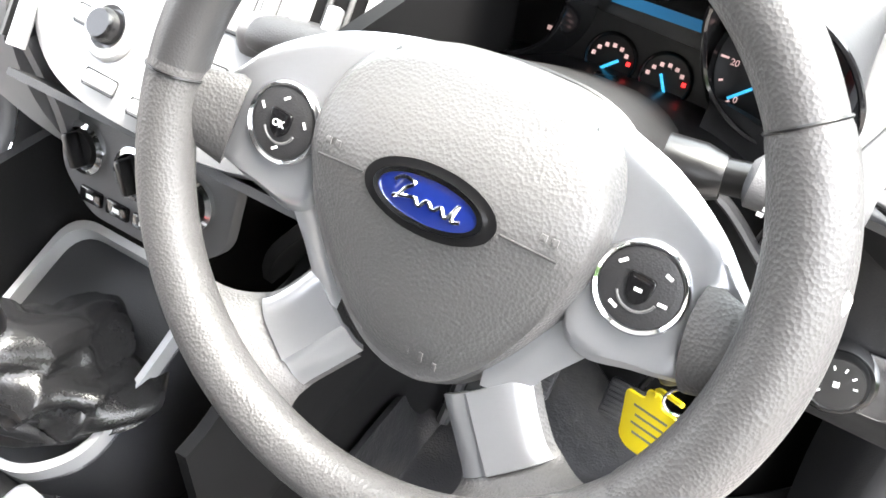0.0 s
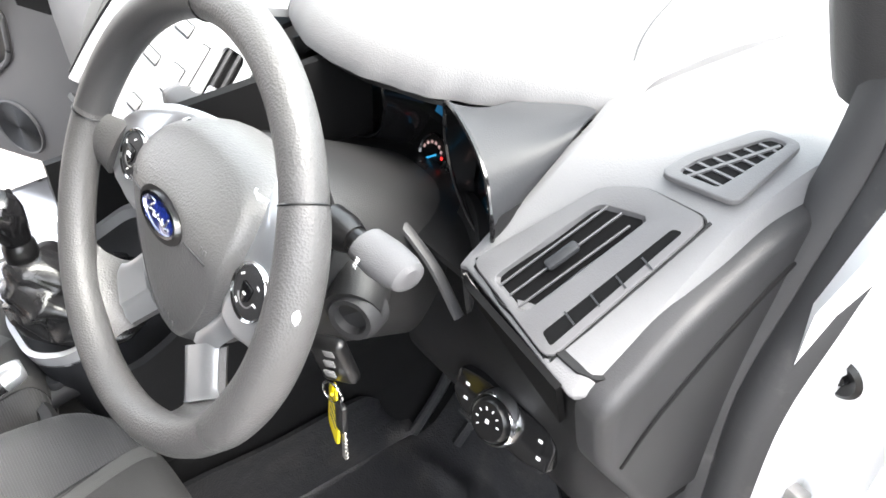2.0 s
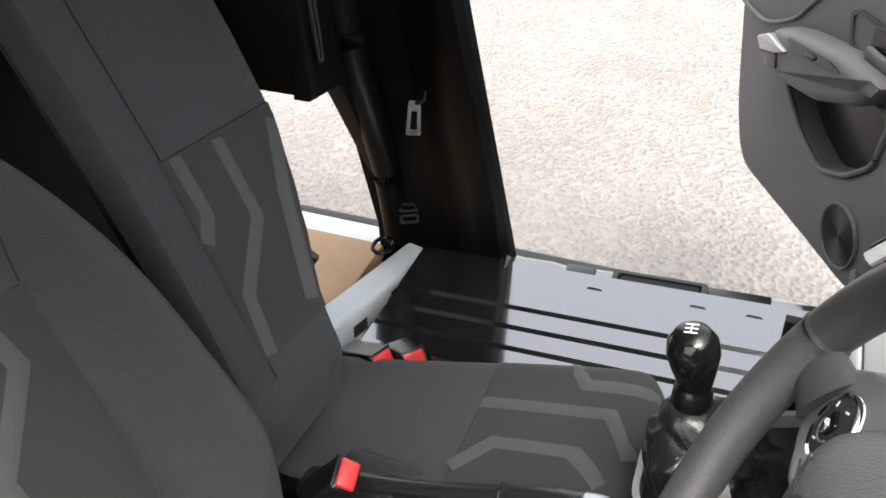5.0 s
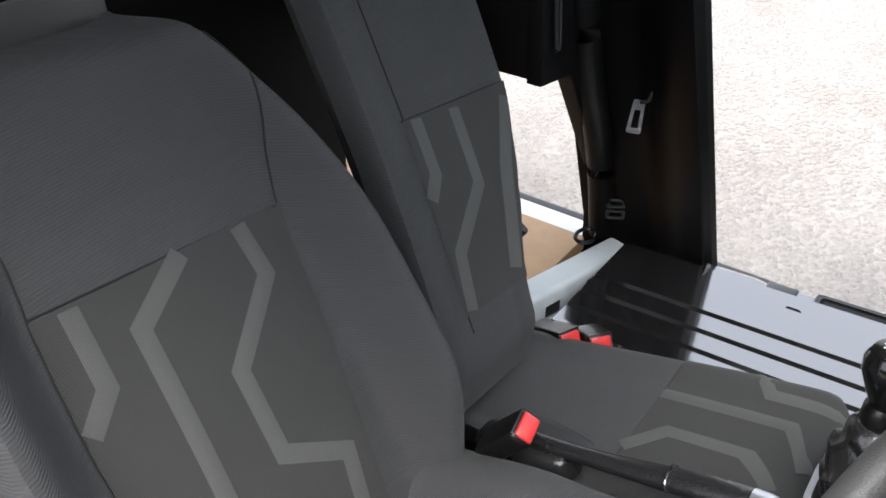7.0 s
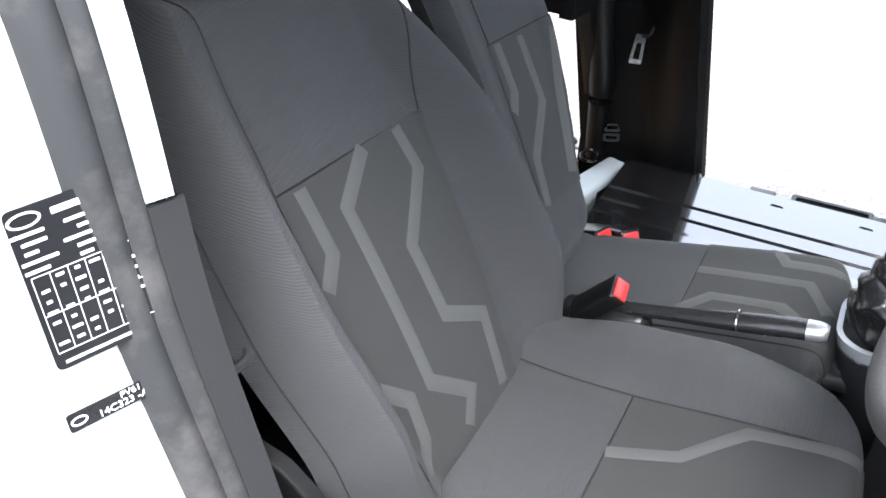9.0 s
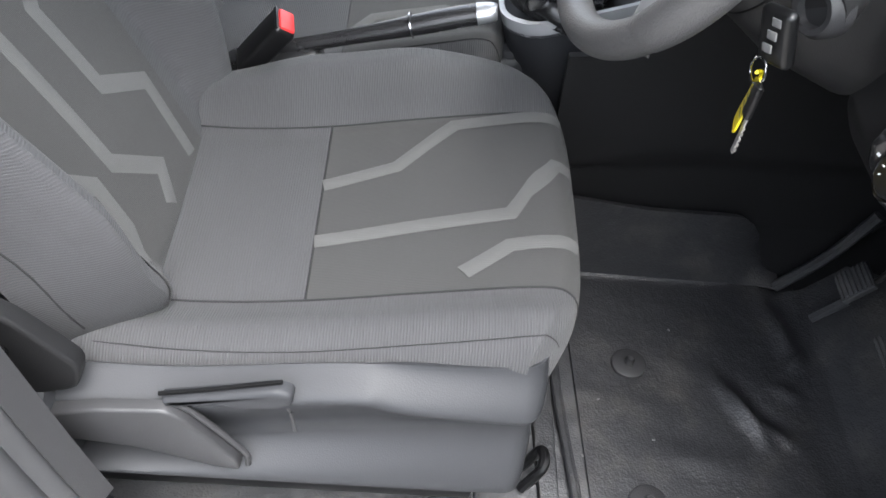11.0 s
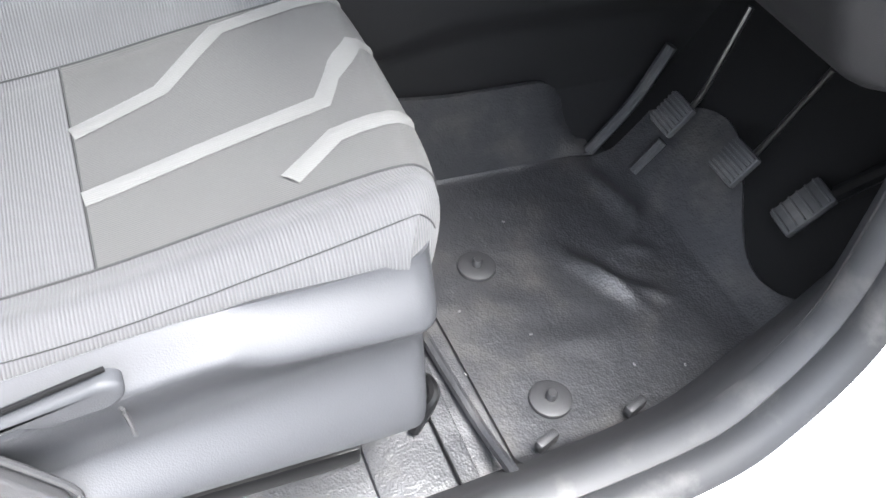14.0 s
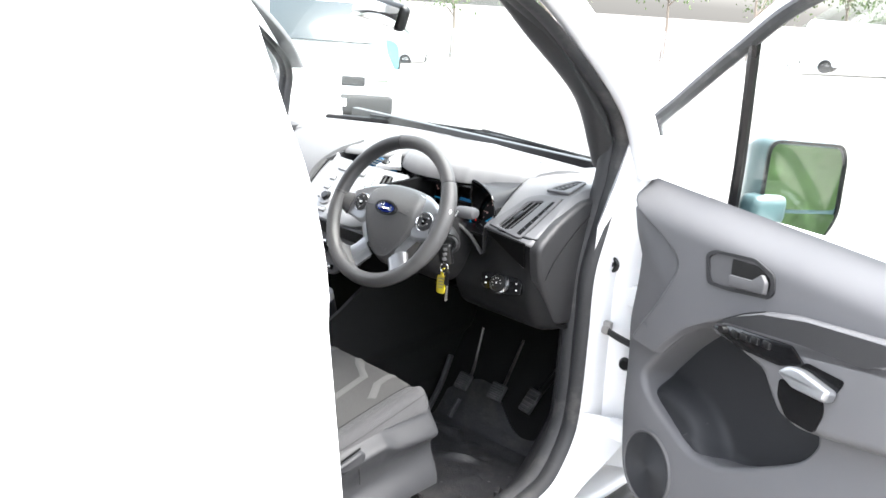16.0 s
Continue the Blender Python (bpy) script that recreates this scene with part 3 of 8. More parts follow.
# bulkhead with the load-through hatch, load floor behind it
BK = Matrix(((1, 0, 0, 0), (0, 0, 1, -0.715), (0, 1, 0, 0), (0, 0, 0, 1)))
part("hatch_frame", prism([(-0.325, 1.84), (-0.325, 1.015), (-0.412, 1.0), (-0.525, 0.78), (-0.545, 0.74), (-0.545, 0.50), (-0.60, 0.50), (-0.60, 1.2), (-0.58, 1.84)], 0.03, BK, 0.006), LINING, van, "black bulkhead panel round an open hatch")
part("hatch_return", rbox((0.02, 0.42, 0.82), pose(-0.336, -0.92, 1.43), 0.004), LINING, van)
part("bulkhead", rbox((1.12, 0.03, 1.36), pose(0.25, -1.13, 1.16), 0.006), DEEP, van, "black bulkhead behind the seats")
part("bulkhead_side", rbox((0.03, 0.5, 1.3), pose(0.74, -0.93, 1.15), 0.006), BLACK, van)
SLM = Matrix.Translation((-0.335, -0.635, 0.634)) @ pose(0, 0, 0, 0, -3, -14)
part("hatch_sill", join(rbox((0.30, 0.055, 0.075), SLM, 0.010, 3), rbox((0.30, 0.012, 0.016), SLM @ pose(0, 0.030, -0.028), 0.004)), PALEGREY, van, "pale grey painted steel hatch sill")
part("sill_slot", rbox((0.055, 0.004, 0.034), SLM @ pose(-0.055, 0.0265, 0.002), 0.0015), BLACK, van)
part("sill_slot", rbox((0.035, 0.004, 0.024), SLM @ pose(0.055, 0.0265, -0.004), 0.0015), TRIM, van)
part("sill_loop", tube([(-0.445 + 0.024 * math.cos(q), -0.655 + 0.018 * math.sin(q), 0.675) for q in (2 * math.pi * k / 12 for k in range(12))], 0.004, 24, 6, closed=True), BLACK, van, "black lashing loop")
# passenger pillar lining with the seat belt
def lining(u, v):
    z = 0.58 + 1.2 * v
    front = -0.425 - 0.16 * (z - 0.62) ** 1.0
    return (-0.487 - 0.075 * smooth(0.0, 0.5, u) + 0.03 * v, front - 0.28 * u, z)


part("pillar_lining", sheet(lining, 14, 24, thick=0.025), LINING, van, "black plastic pillar lining")
part("lining_edge", tube([lining(0.0, k / 10) for k in range(11)], 0.016, 40, 8), LINING, van, "black pillar edge")
belt = thing("seat_belt", (-0.50, -0.6, 0.8), "black seat belt with bright tongue on the pillar", "seat belt")
part("webbing", sheet(lambda u, v: (-0.551 - 0.004 * u + 0.03 * v, -0.600 - 0.045 * u - 0.05 * v, 0.62 + 0.75 * v), 2, 12, thick=0.002), BLACK, belt, "black webbing")
part("tongue", frame_ring(rounded([(-0.013, -0.030), (0.013, -0.030), (0.010, 0.030), (-0.010, 0.030)], 0.004), rounded([(-0.006, -0.020), (0.006, -0.020), (0.005, 0.012), (-0.005, 0.012)], 0.002), 0.004, facing((-0.517, -0.612, 0.902), (1, 0.45, 0.25)) @ pose(0, 0, 0, 0, 0, -6)), CHROME, belt, "bright belt tongue")
part("tongue_hook", tube([(-0.516, -0.606, 0.930), (-0.514, -0.592, 0.938), (-0.512, -0.585, 0.958)], 0.0035, 10, 6), TRIM, belt)
stay_m = facing((-0.528, -0.640, 0.694), (1, 0.5, 0.3))
part("stay", join(*[frame_ring(rounded([(-0.018, -0.009), (0.018, -0.009), (0.018, 0.009), (-0.018, 0.009)], 0.006), rounded([(-0.012, -0.004), (0.012, -0.004), (0.012, 0.004), (-0.012, 0.004)], 0.003), 0.004, stay_m @ pose(0, dz, 0)) for dz in (-0.011, 0.011)]), SEATPLASTIC, belt, "grey double-looped belt stay")
part("belt_loop", tube([(-0.33, -0.676, 1.36), (-0.338, -0.676, 1.20), (-0.345, -0.676, 1.085), (-0.350, -0.676, 1.072), (-0.355, -0.676, 1.085), (-0.350, -0.676, 1.20), (-0.346, -0.676, 1.36)], 0.003, 50, 6), SEATPLASTIC, van, "hanging grey strap")
part("pillar_bow", tube([(-0.33, -0.69, 1.62), (-0.40, -0.686, 1.30), (-0.455, -0.682, 1.02), (-0.520, -0.676, 0.80), (-0.545, -0.672, 0.62)], 0.026, 40, 12), LINING, van, "rounded black pillar bow")
part("load_floor", rbox((0.50, 1.69, 0.03), pose(0.50, -1.765, 0.575), 0.003), WOOD, van, "plywood load floor")
part("load_floor", rbox((0.80, 1.9, 0.03), pose(-0.15, -1.66, 0.575), 0.003), WOOD, van, "plywood load floor")
part("rear_wall", rbox((1.5, 0.04, 1.3), pose(0.1, -2.6, 1.2), 0.01), WHITE, van)


# ---- seats ----
def cushion_top(cx, hw, left_b, right_b, ys, zs, corner=0.03, left_from=0.5, roll=0.055, left_top=0.84, right_top=0.74, right_from=0.5):
    """Top of a seat cushion as a function of (across -1..1, way from back to front 0..1)."""
    line = spline([(0, y, z) for y, z in zip(ys, zs)], 60)

    def f(u, v):
        s = max(0.0, min(1.0, v)) * 59
        i = min(int(s), 58)
        p = line[i].lerp(line[i + 1], s - i)
        b = right_b if u > 0 else left_b
        a = abs(u)
        top, (fade0, fade1) = (right_top, (0.70, 1.0)) if u > 0 else (left_top, (0.36, 0.64))
        q = max(0.0, min(1.0, (a - top + 0.02) / (1.02 - top)))
        rise = b * smooth(left_from if u < 0 else right_from, top, a) * (1 - smooth(fade0, fade1, v) * 0.9) * (1 if u > 0 else 0.35 + 0.65 * smooth(0.02, 0.26, v)) - roll * (1 - math.sqrt(1 - q * q))
        w = hw * (1 - 0.04 * smooth(0.8, 1.0, v) ** 2)
        return (cx + u * w, p.y - corner * min(1.0, a) ** 4 * smooth(0.45, 0.75, v), p.z + rise)
    return f


def cushion_body(f, floor, nv=72, nu=60):
    rings = []
    for j in range(nv + 1):
        v = j / nv
        top = [Vector(f(-1 + 2 * i / nu, v)) for i in range(nu + 1)]
        rt, lf = top[-1], top[0]
        down = min(floor, rt.z - 0.01)
        ring = top + [Vector((rt.x - 0.002, rt.y, rt.z - 0.25 * (rt.z - down))), Vector((rt.x - 0.03, rt.y, down)), Vector((lf.x, lf.y, down)), Vector((lf.x - 0.004, lf.y, lf.z - 0.25 * (lf.z - down)))]
        rings.append(ring)
    return loft(rings)


def back_front(left, right, y0, z0, lean, height, bolster, crown=0.012, roll=0.12, fall=0.08, fall_from=0.84):
    """Front of a backrest as a function of (across -1..1, up 0..1); left and right give its edges by the way up in metres."""
    a = radians(lean)
    d, n = Vector((0, -math.sin(a), math.cos(a))), Vector((0, math.cos(a), math.sin(a)))

    def f(u, v):
        v_ = max(0.0, min(1.0, v))
        s = height * v_ + BASE
        xl, xr = left(s), right(s)
        x = xl + (xr - xl) * (u + 1) / 2
        q = abs(u)
        out = bolster * smooth(0.55, 0.82, q) * (1 - smooth(0.55, 1.0, v_) * 0.85) * (0.40 + 0.60 * smooth(0.02, 0.26, v_)) - fall * smooth(fall_from, 1.0, q) ** 1.5 + crown * math.sin(math.pi * min(1, v_ * 1.4)) - 0.08 * smooth(0.88, 1.0, v_) ** 2 - 0.035 * smooth(0.09, 0.0, v_) ** 2
        return Vector((x, y0, z0 + roll * (x - (xl + xr) / 2) * 0.9)) + d * s + n * out
    return f, d, n


BASE = -0.06


def along(pts):
    """A smooth width or edge through (way up, x) pairs."""
    def g(s):
        for (sa, xa), (sb, xb) in zip(pts, pts[1:]):
            if s <= sb:
                return xa + (xb - xa) * max(0.0, (s - sa) / (sb - sa))
        return pts[-1][1]

    def h(s):
        return (g(s - 0.03) + 2 * g(s) + g(s + 0.03)) / 4
    return h


def plane_uv(left, right, height, roll=0.12):
    """Turns a place on the backrest's plane (x, way up) into (across, up)."""
    def g(x, s):
        s = s - roll * 0.8 * (x - (left(s) + right(s)) / 2)
        return (2 * (x - left(s)) / (right(s) - left(s)) - 1, (s - BASE) / height)
    return g


def back_body(f, n, depth, nv=72, nu=60):
    rings = []
    for j in range(nv + 1):
        v = j / nv
        front = [f(-1 + 2 * i / nu, v) for i in range(nu + 1)]
        mid = f(0, v)
        back = []
        for i in (nu - 4, nu // 2 + 12, nu // 2, nu // 2 - 12, 4):
            p = front[i]
            k = depth * (0.6 if i in (4, nu - 4) else 1.0) * (1 - 0.6 * smooth(0.85, 1.0, v))
            off = (p - mid).dot(n)
            back.append(p - n * (off + k))
        rings.append(front + back)
    return loft(rings)


def lines(f, seat, to_uv, stripes, width):
    for s in stripes:
        part("stripe", ribbon(lambda x, y: f(*to_uv(x, y)), s, width), STRIPE, seat, "light grey woven stripe")


# driver's seat
seat = thing("driver_seat", (0.41, -0.3, 0.49), "grey and black cloth driver seat with light grey chevron stripes", "seat")
cf = cushion_top(0.41, 0.247, 0.064, 0.020, (-0.56, -0.44, -0.325, -0.2, -0.085, -0.044, -0.030, -0.040), (0.785, 0.783, 0.796, 0.822, 0.843, 0.836, 0.80, 0.73), 0.062, 0.50, 0.058, 0.73, 0.80, 0.60)
part("cushion", cushion_body(cf, 0.74), RIBCLOTH, seat, "grey cloth cushion with worn outer bolster")


def c_uv(x, y):
    ys = (-0.56, -0.44, -0.325, -0.2, -0.085, -0.044)
    for k in range(5):
        if y <= ys[k + 1] or k == 4:
            return ((x - 0.41) / 0.247, (k + (y - ys[k]) / (ys[k + 1] - ys[k])) / 7)


def c_panel(y0, y1, mat, nm, lab, lift):
    part(nm, sheet(cf, 60, 60, -0.53, 0.60, c_uv(0, y0)[1], y1, lift=lift), mat, seat, lab)


c_panel(-0.325, 0.93, DARKCLOTH, "cushion_insert", "black patterned cloth insert", 0.0008)
lines(cf, seat, c_uv, (((0.385, -0.325), (0.362, -0.24), (0.295, -0.175), (0.285, -0.04)),
                       ((0.475, -0.325), (0.452, -0.115), (0.372, -0.062), (0.372, -0.035)),
                       ((0.535, -0.165), (0.50, -0.118), (0.49, -0.035))), 0.019)
for u in (-0.53, 0.60):
    part("seam", seam(cf, [(u, 0.02), (u, 0.3), (u, 0.6), (u, 0.92)]), SEAMCLOTH, seat)
part("seam", seam(cf, [(-0.53, c_uv(0, -0.325)[1]), (0, c_uv(0, -0.325)[1]), (0.60, c_uv(0, -0.325)[1])]), SEAMCLOTH, seat)
part("seam", seam(cf, [(0.88, 0.04), (0.90, 0.3), (0.89, 0.6), (0.86, 0.8)], 0.0007), SEAMCLOTH, seat)

bl = along([(-0.06, 0.185), (0.03, 0.150), (0.12, 0.128), (0.30, 0.120), (0.45, 0.130), (0.55, 0.160), (0.62, 0.200), (0.66, 0.24)])
br = along([(-0.06, 0.585), (-0.02, 0.625), (0.05, 0.652), (0.24, 0.660), (0.35, 0.645), (0.52, 0.590), (0.60, 0.545), (0.66, 0.49)])
bf, _, bn = back_front(bl, br, -0.497, 0.80, 33.0, 0.70, 0.074, fall=0.11, fall_from=0.82)
part("backrest", back_body(bf, bn, 0.12), CLOTH, seat, "grey ribbed cloth backrest")
b_uv = plane_uv(bl, br, 0.70)


def back_patch(a, b):
    xa, xb = 0.228 + (0.354 - b) * 0.20, 0.519 + (0.39 - b) * 0.14
    return bf(*b_uv(xa + (xb - xa) * a, b + 0.10 * (xa + (xb - xa) * a - 0.37)))


part("back_insert", sheet(back_patch, 60, 60, 0, 1, -0.04, 0.372, lift=0.0018), DARKCLOTH, seat, "black patterned cloth insert")
lines(bf, seat, b_uv, (((0.284, 0.360), (0.285, 0.300), (0.373, 0.234), (0.382, 0.136), (0.312, 0.086), (0.339, -0.01)),
                       ((0.359, 0.368), (0.437, 0.327), (0.464, 0.092), (0.404, 0.030), (0.437, 0.0)),
                       ((0.485, 0.380), (0.495, 0.300), (0.532, 0.272)),
                       ((0.545, 0.143), (0.508, 0.100), (0.519, 0.047), (0.545, 0.015))), 0.021)
part("seam", seam(bf, [b_uv(x, 0.372 + 0.12 * (x - 0.37)) for x in (0.226, 0.30, 0.37, 0.44, 0.521)]), SEAMCLOTH, seat)
part("seam", seam(bf, [b_uv(0.30, 0.0), b_uv(0.27, 0.15), b_uv(0.228, 0.354), b_uv(0.200, 0.45), b_uv(0.172, 0.54), b_uv(0.165, 0.60)]), SEAMCLOTH, seat)
part("seam", seam(bf, [b_uv(0.568, 0.03), b_uv(0.55, 0.16), b_uv(0.520, 0.39), b_uv(0.503, 0.48), b_uv(0.487, 0.57), b_uv(0.480, 0.62)]), SEAMCLOTH, seat)
part("seam", seam(bf, [(0.95, 0.10), (0.955, 0.4), (0.95, 0.7), (0.93, 0.9)]), SEAMCLOTH, seat)
part("seam", seam(bf, [(-0.90, 0.12), (-0.90, 0.4), (-0.9, 0.7), (-0.85, 0.9)]), SEAMCLOTH, seat)
for x in (0.34, 0.46):
    part("headrest_post", tube([bf(0, 0.97) + Vector((x - 0.40, -0.03, -0.02)), bf(0, 0.97) + Vector((x - 0.40, -0.09, 0.10))], 0.007, 6, 8), CHROME, seat, "chrome headrest post")
part("headrest", rbox((0.26, 0.10, 0.19), Matrix.Translation(bf(0, 1.0) + Vector((0, -0.14, 0.15))) @ pose(0, 0, 0, 25), 0.04, 4), CLOTH, seat)

# outer side panel with its scoop, slot and handle, rails
def panel_top(y):
    return 0.798 + 0.026 * smooth(-0.47, -0.24, y) + 0.008 * smooth(-0.20, -0.10, y)


def side_plate(u, v):
    """u from the rear to the front corner and round it, v from the foot to the cushion."""
    k = min(1.0, u / 0.72)
    y = -0.60 + 0.475 * k
    t = max(0.0, (u - 0.60) / 0.40)
    zt, zb = panel_top(y) - 0.016 * smooth(0.80, 1.0, u), 0.664 - 0.012 * smooth(0.70, 1.0, u)
    z = zb + (zt - zb) * v
    crease = min(zt - 0.014, 0.793 + 0.040 * smooth(-0.195, -0.315, y) - 0.14 * max(0.0, y + 0.20))
    low = 0.694 + 0.20 * (y + 0.38)
    x = 0.650 + 0.036 * smooth(zt + 0.004, crease - 0.008, z)
    deep = max(0.0, min(1.0, (crease - z) / (crease - low)))
    x -= 0.021 * smooth(-0.05, 0.80, deep)
    x += 0.033 * smooth(low + 0.008, zb + 0.004, z)
    return (x - 0.150 * t ** 4, y + 0.058 * math.sin(min(1.0, t * 1.1) * math.pi / 2) - 0.014 * t * (1 - v), z)


part("side_panel", sheet(side_plate, 130, 80, thick=0.006), SEATPLASTIC, seat, "grey moulded plastic seat side panel")
slot = [(0.684, -0.448, 0.800), (0.684, -0.40, 0.812), (0.683, -0.36, 0.822), (0.682, -0.330, 0.829)]
part("handle_slot", tube(slot, 0.0022, 24, 8), DEEP, seat, "dark slot above the handle")
hp = rounded([(-0.448, 0.795), (-0.335, 0.824), (-0.320, 0.818), (-0.320, 0.804), (-0.332, 0.794), (-0.372, 0.789), (-0.392, 0.796), (-0.437, 0.786)], 0.006, 4)
part("height_handle", prism(hp, 0.016, Matrix(((0, 0, 1, 0.676), (1, 0, 0, 0), (0, 1, 0, 0), (0, 0, 0, 1))), 0.006, 4), SEATPLASTIC, seat, "grey seat height handle")
part("panel_gap", tube([(0.680, -0.331, 0.796), (0.680, -0.325, 0.77), (0.681, -0.322, 0.742)], 0.0022, 12, 6), TRIM, seat, "fine gap below the handle")
rc = rounded([(-0.560, 0.775), (-0.508, 0.788), (-0.442, 0.793), (-0.424, 0.778), (-0.381, 0.708), (-0.377, 0.686), (-0.400, 0.690), (-0.478, 0.722), (-0.560, 0.735)], 0.008, 4)
part("recline_lever", prism(rc, 0.014, Matrix(((0, 0, 1, 0.686), (1, 0, 0, 0), (0, 1, 0, 0), (0, 0, 0, 1))), 0.004, 3), TRIM, seat, "dark grey lever beside the seat")
hc = rounded([(-0.645, 0.940), (-0.590, 0.930), (-0.555, 0.900), (-0.512, 0.840), (-0.520, 0.805), (-0.590, 0.780), (-0.645, 0.800)], 0.012, 4)
part("hinge_cover", prism(hc, 0.020, Matrix(((0, 0, 1, 0.668), (1, 0, 0, 0), (0, 1, 0, 0), (0, 0, 0, 1))), 0.005, 3), KNEE, seat, "black backrest hinge cover")
for by, bz in ((-0.605, 0.886), (-0.582, 0.862), (-0.588, 0.835)):
    part("hinge_bolt", lathe([(0.0, 0.010), (0.008, 0.010), (0.012, 0.006), (0.014, -0.004)], facing((0.688, by, bz), (1, 0.2, 0.1)), 20), GLOSS, seat)
part("lever_gap", tube([(0.688, -0.438, 0.794), (0.688, -0.418, 0.776), (0.688, -0.376, 0.708), (0.690, -0.372, 0.684)], 0.0034, 20, 8), TRIM, seat, "dark gap round the lever")
for x in (0.30, 0.60):
    part("seat_rail", rbox((0.045, 0.52, 0.03), pose(x, -0.38, 0.51), 0.006), BLACK, seat, "black seat rail")
part("seat_base", rbox((0.36, 0.44, 0.15), pose(0.42, -0.33, 0.63), 0.02), BLACK, seat, "black seat frame")
part("slide_bar", tube([(0.36, -0.16, 0.625), (0.36, -0.105, 0.63), (0.40, -0.09, 0.63), (0.60, -0.09, 0.63), (0.645, -0.10, 0.632), (0.66, -0.15, 0.636)], 0.006, 20, 8), CHROME, seat, "bright steel slide bar")

# middle seat
mseat = thing("middle_seat", (-0.05, -0.3, 0.49), "narrow grey and black cloth middle seat with light stripes", "seat")
mc = cushion_top(-0.015, 0.14, 0.004, 0.008, (-0.60, -0.50, -0.33, -0.2, -0.135, -0.105, -0.095, -0.11), (0.70, 0.722, 0.768, 0.802, 0.815, 0.803, 0.76, 0.68), roll=0.03)
part("cushion", cushion_body(mc, 0.66), RIBCLOTH, mseat, "grey cloth cushion")


def mc_uv(x, y):
    ys = (-0.60, -0.50, -0.33, -0.2, -0.135, -0.105)
    for k in range(5):
        if y <= ys[k + 1] or k == 4:
            return ((x + 0.015) / 0.14, (k + (y - ys[k]) / (ys[k + 1] - ys[k])) / 7)


part("cushion_insert", sheet(mc, 60, 60, -0.97, 0.80, mc_uv(0, -0.33)[1], 0.95, lift=0.0018), DARKCLOTH, mseat, "black patterned cloth insert")
lines(mc, mseat, mc_uv, (((-0.067, -0.33), (-0.061, -0.170), (0.004, -0.128)), ((0.045, -0.333), (0.0, -0.297), (0.004, -0.195), (0.050, -0.155)), ((-0.144, -0.235), (-0.108, -0.207), (-0.105, -0.112))), 0.019)
part("seam", seam(mc, [(-0.97, mc_uv(0, -0.33)[1]), (0.0, mc_uv(0, -0.33)[1]), (0.8, mc_uv(0, -0.33)[1])]), SEAMCLOTH, mseat)
part("seam", seam(mc, [(0.80, 0.05), (0.8, 0.5), (0.78, 0.95)]), SEAMCLOTH, mseat)
ml = along([(-0.06, -0.055), (0.05, -0.088), (0.18, -0.178), (0.28, -0.240), (0.41, -0.285), (0.60, -0.335), (0.74, -0.33)])
mr = along([(-0.06, 0.150), (0.30, 0.065), (0.60, -0.005), (0.74, -0.05)])
mb, _, mn = back_front(ml, mr, -0.535, 0.83, 36.0, 0.80, 0.006, 0.008, fall=0.035, fall_from=0.90)
part("backrest", back_body(mb, mn, 0.10), CLOTH, mseat, "grey ribbed cloth backrest")
mb_uv = plane_uv(ml, mr, 0.80)


def mid_patch(a, b):
    xa, xb = ml(b) + 0.004, 0.066 - 0.26 * b
    return mb(*mb_uv(xa + (xb - xa) * a, b + 0.14 * (xa + (xb - xa) * a + 0.12)))


part("back_insert", sheet(mid_patch, 50, 50, 0, 1, 0.03, 0.297, lift=0.0018), DARKCLOTH, mseat, "black patterned cloth insert")
lines(mb, mseat, mb_uv, (((-0.036, 0.306), (-0.018, 0.230), (0.012, 0.205)), ((-0.112, 0.290), (-0.084, 0.184), (0.012, 0.126), (0.042, 0.055)), ((-0.215, 0.262), (-0.148, 0.180), (-0.068, 0.056))), 0.021)
part("seam", seam(mb, [mb_uv(x, 0.297 + 0.14 * (x + 0.12)) for x in (-0.236, -0.16, -0.08, -0.012)]), SEAMCLOTH, mseat)
part("seam", seam(mb, [mb_uv(0.066 - 0.26 * q, q) for q in (0.03, 0.2, 0.4, 0.6)]), SEAMCLOTH, mseat)
part("belt_buckle_slot", rbox((0.012, 0.03, 0.06), Matrix.Translation(mb(-0.98, 0.20)) @ pose(0, 0, 0, -36), 0.005), BLACK, mseat, "black seat catch")
part("side_trim", rbox((0.03, 0.30, 0.10), pose(0.115, -0.40, 0.70, 4), 0.012), BLACK, mseat, "black plastic seat side")

FOLDBLACK = material("worn_black_board", (0.007, 0.007, 0.0074), 0.13, coat=1.0, spec=0.9, grain=0.0004, scale=300, vary=0.2, wear=(0.03, 0.029, 0.027), wear_amount=0.2, wear_scale=22)
FOLDBLACK.node_tree.nodes["Principled BSDF"].inputs["Coat IOR"].default_value = 2.5
FOLDBLACK.node_tree.nodes["Principled BSDF"].inputs["Coat Roughness"].default_value = 0.07
# folded outer passenger seat, showing its black plastic back
fold = thing("folded_seat", (-0.38, -0.25, 0.49), "folded outer passenger seat showing its black ribbed plastic back", "seat")
FS = radians(2.8)


def fold_z(y):
    return 0.646 + (y + 0.57) * math.tan(FS)


def fold_top(u, v):
    x, y = -0.19 - 0.25 * u, -0.57 + 0.66 * v
    w = u * 5.5
    groove = 0.011 * (1 - smooth(0.05, 0.10, abs(w - round(w)))) if u < 0.66 else 0.0
    return (x, y, fold_z(y) - groove)


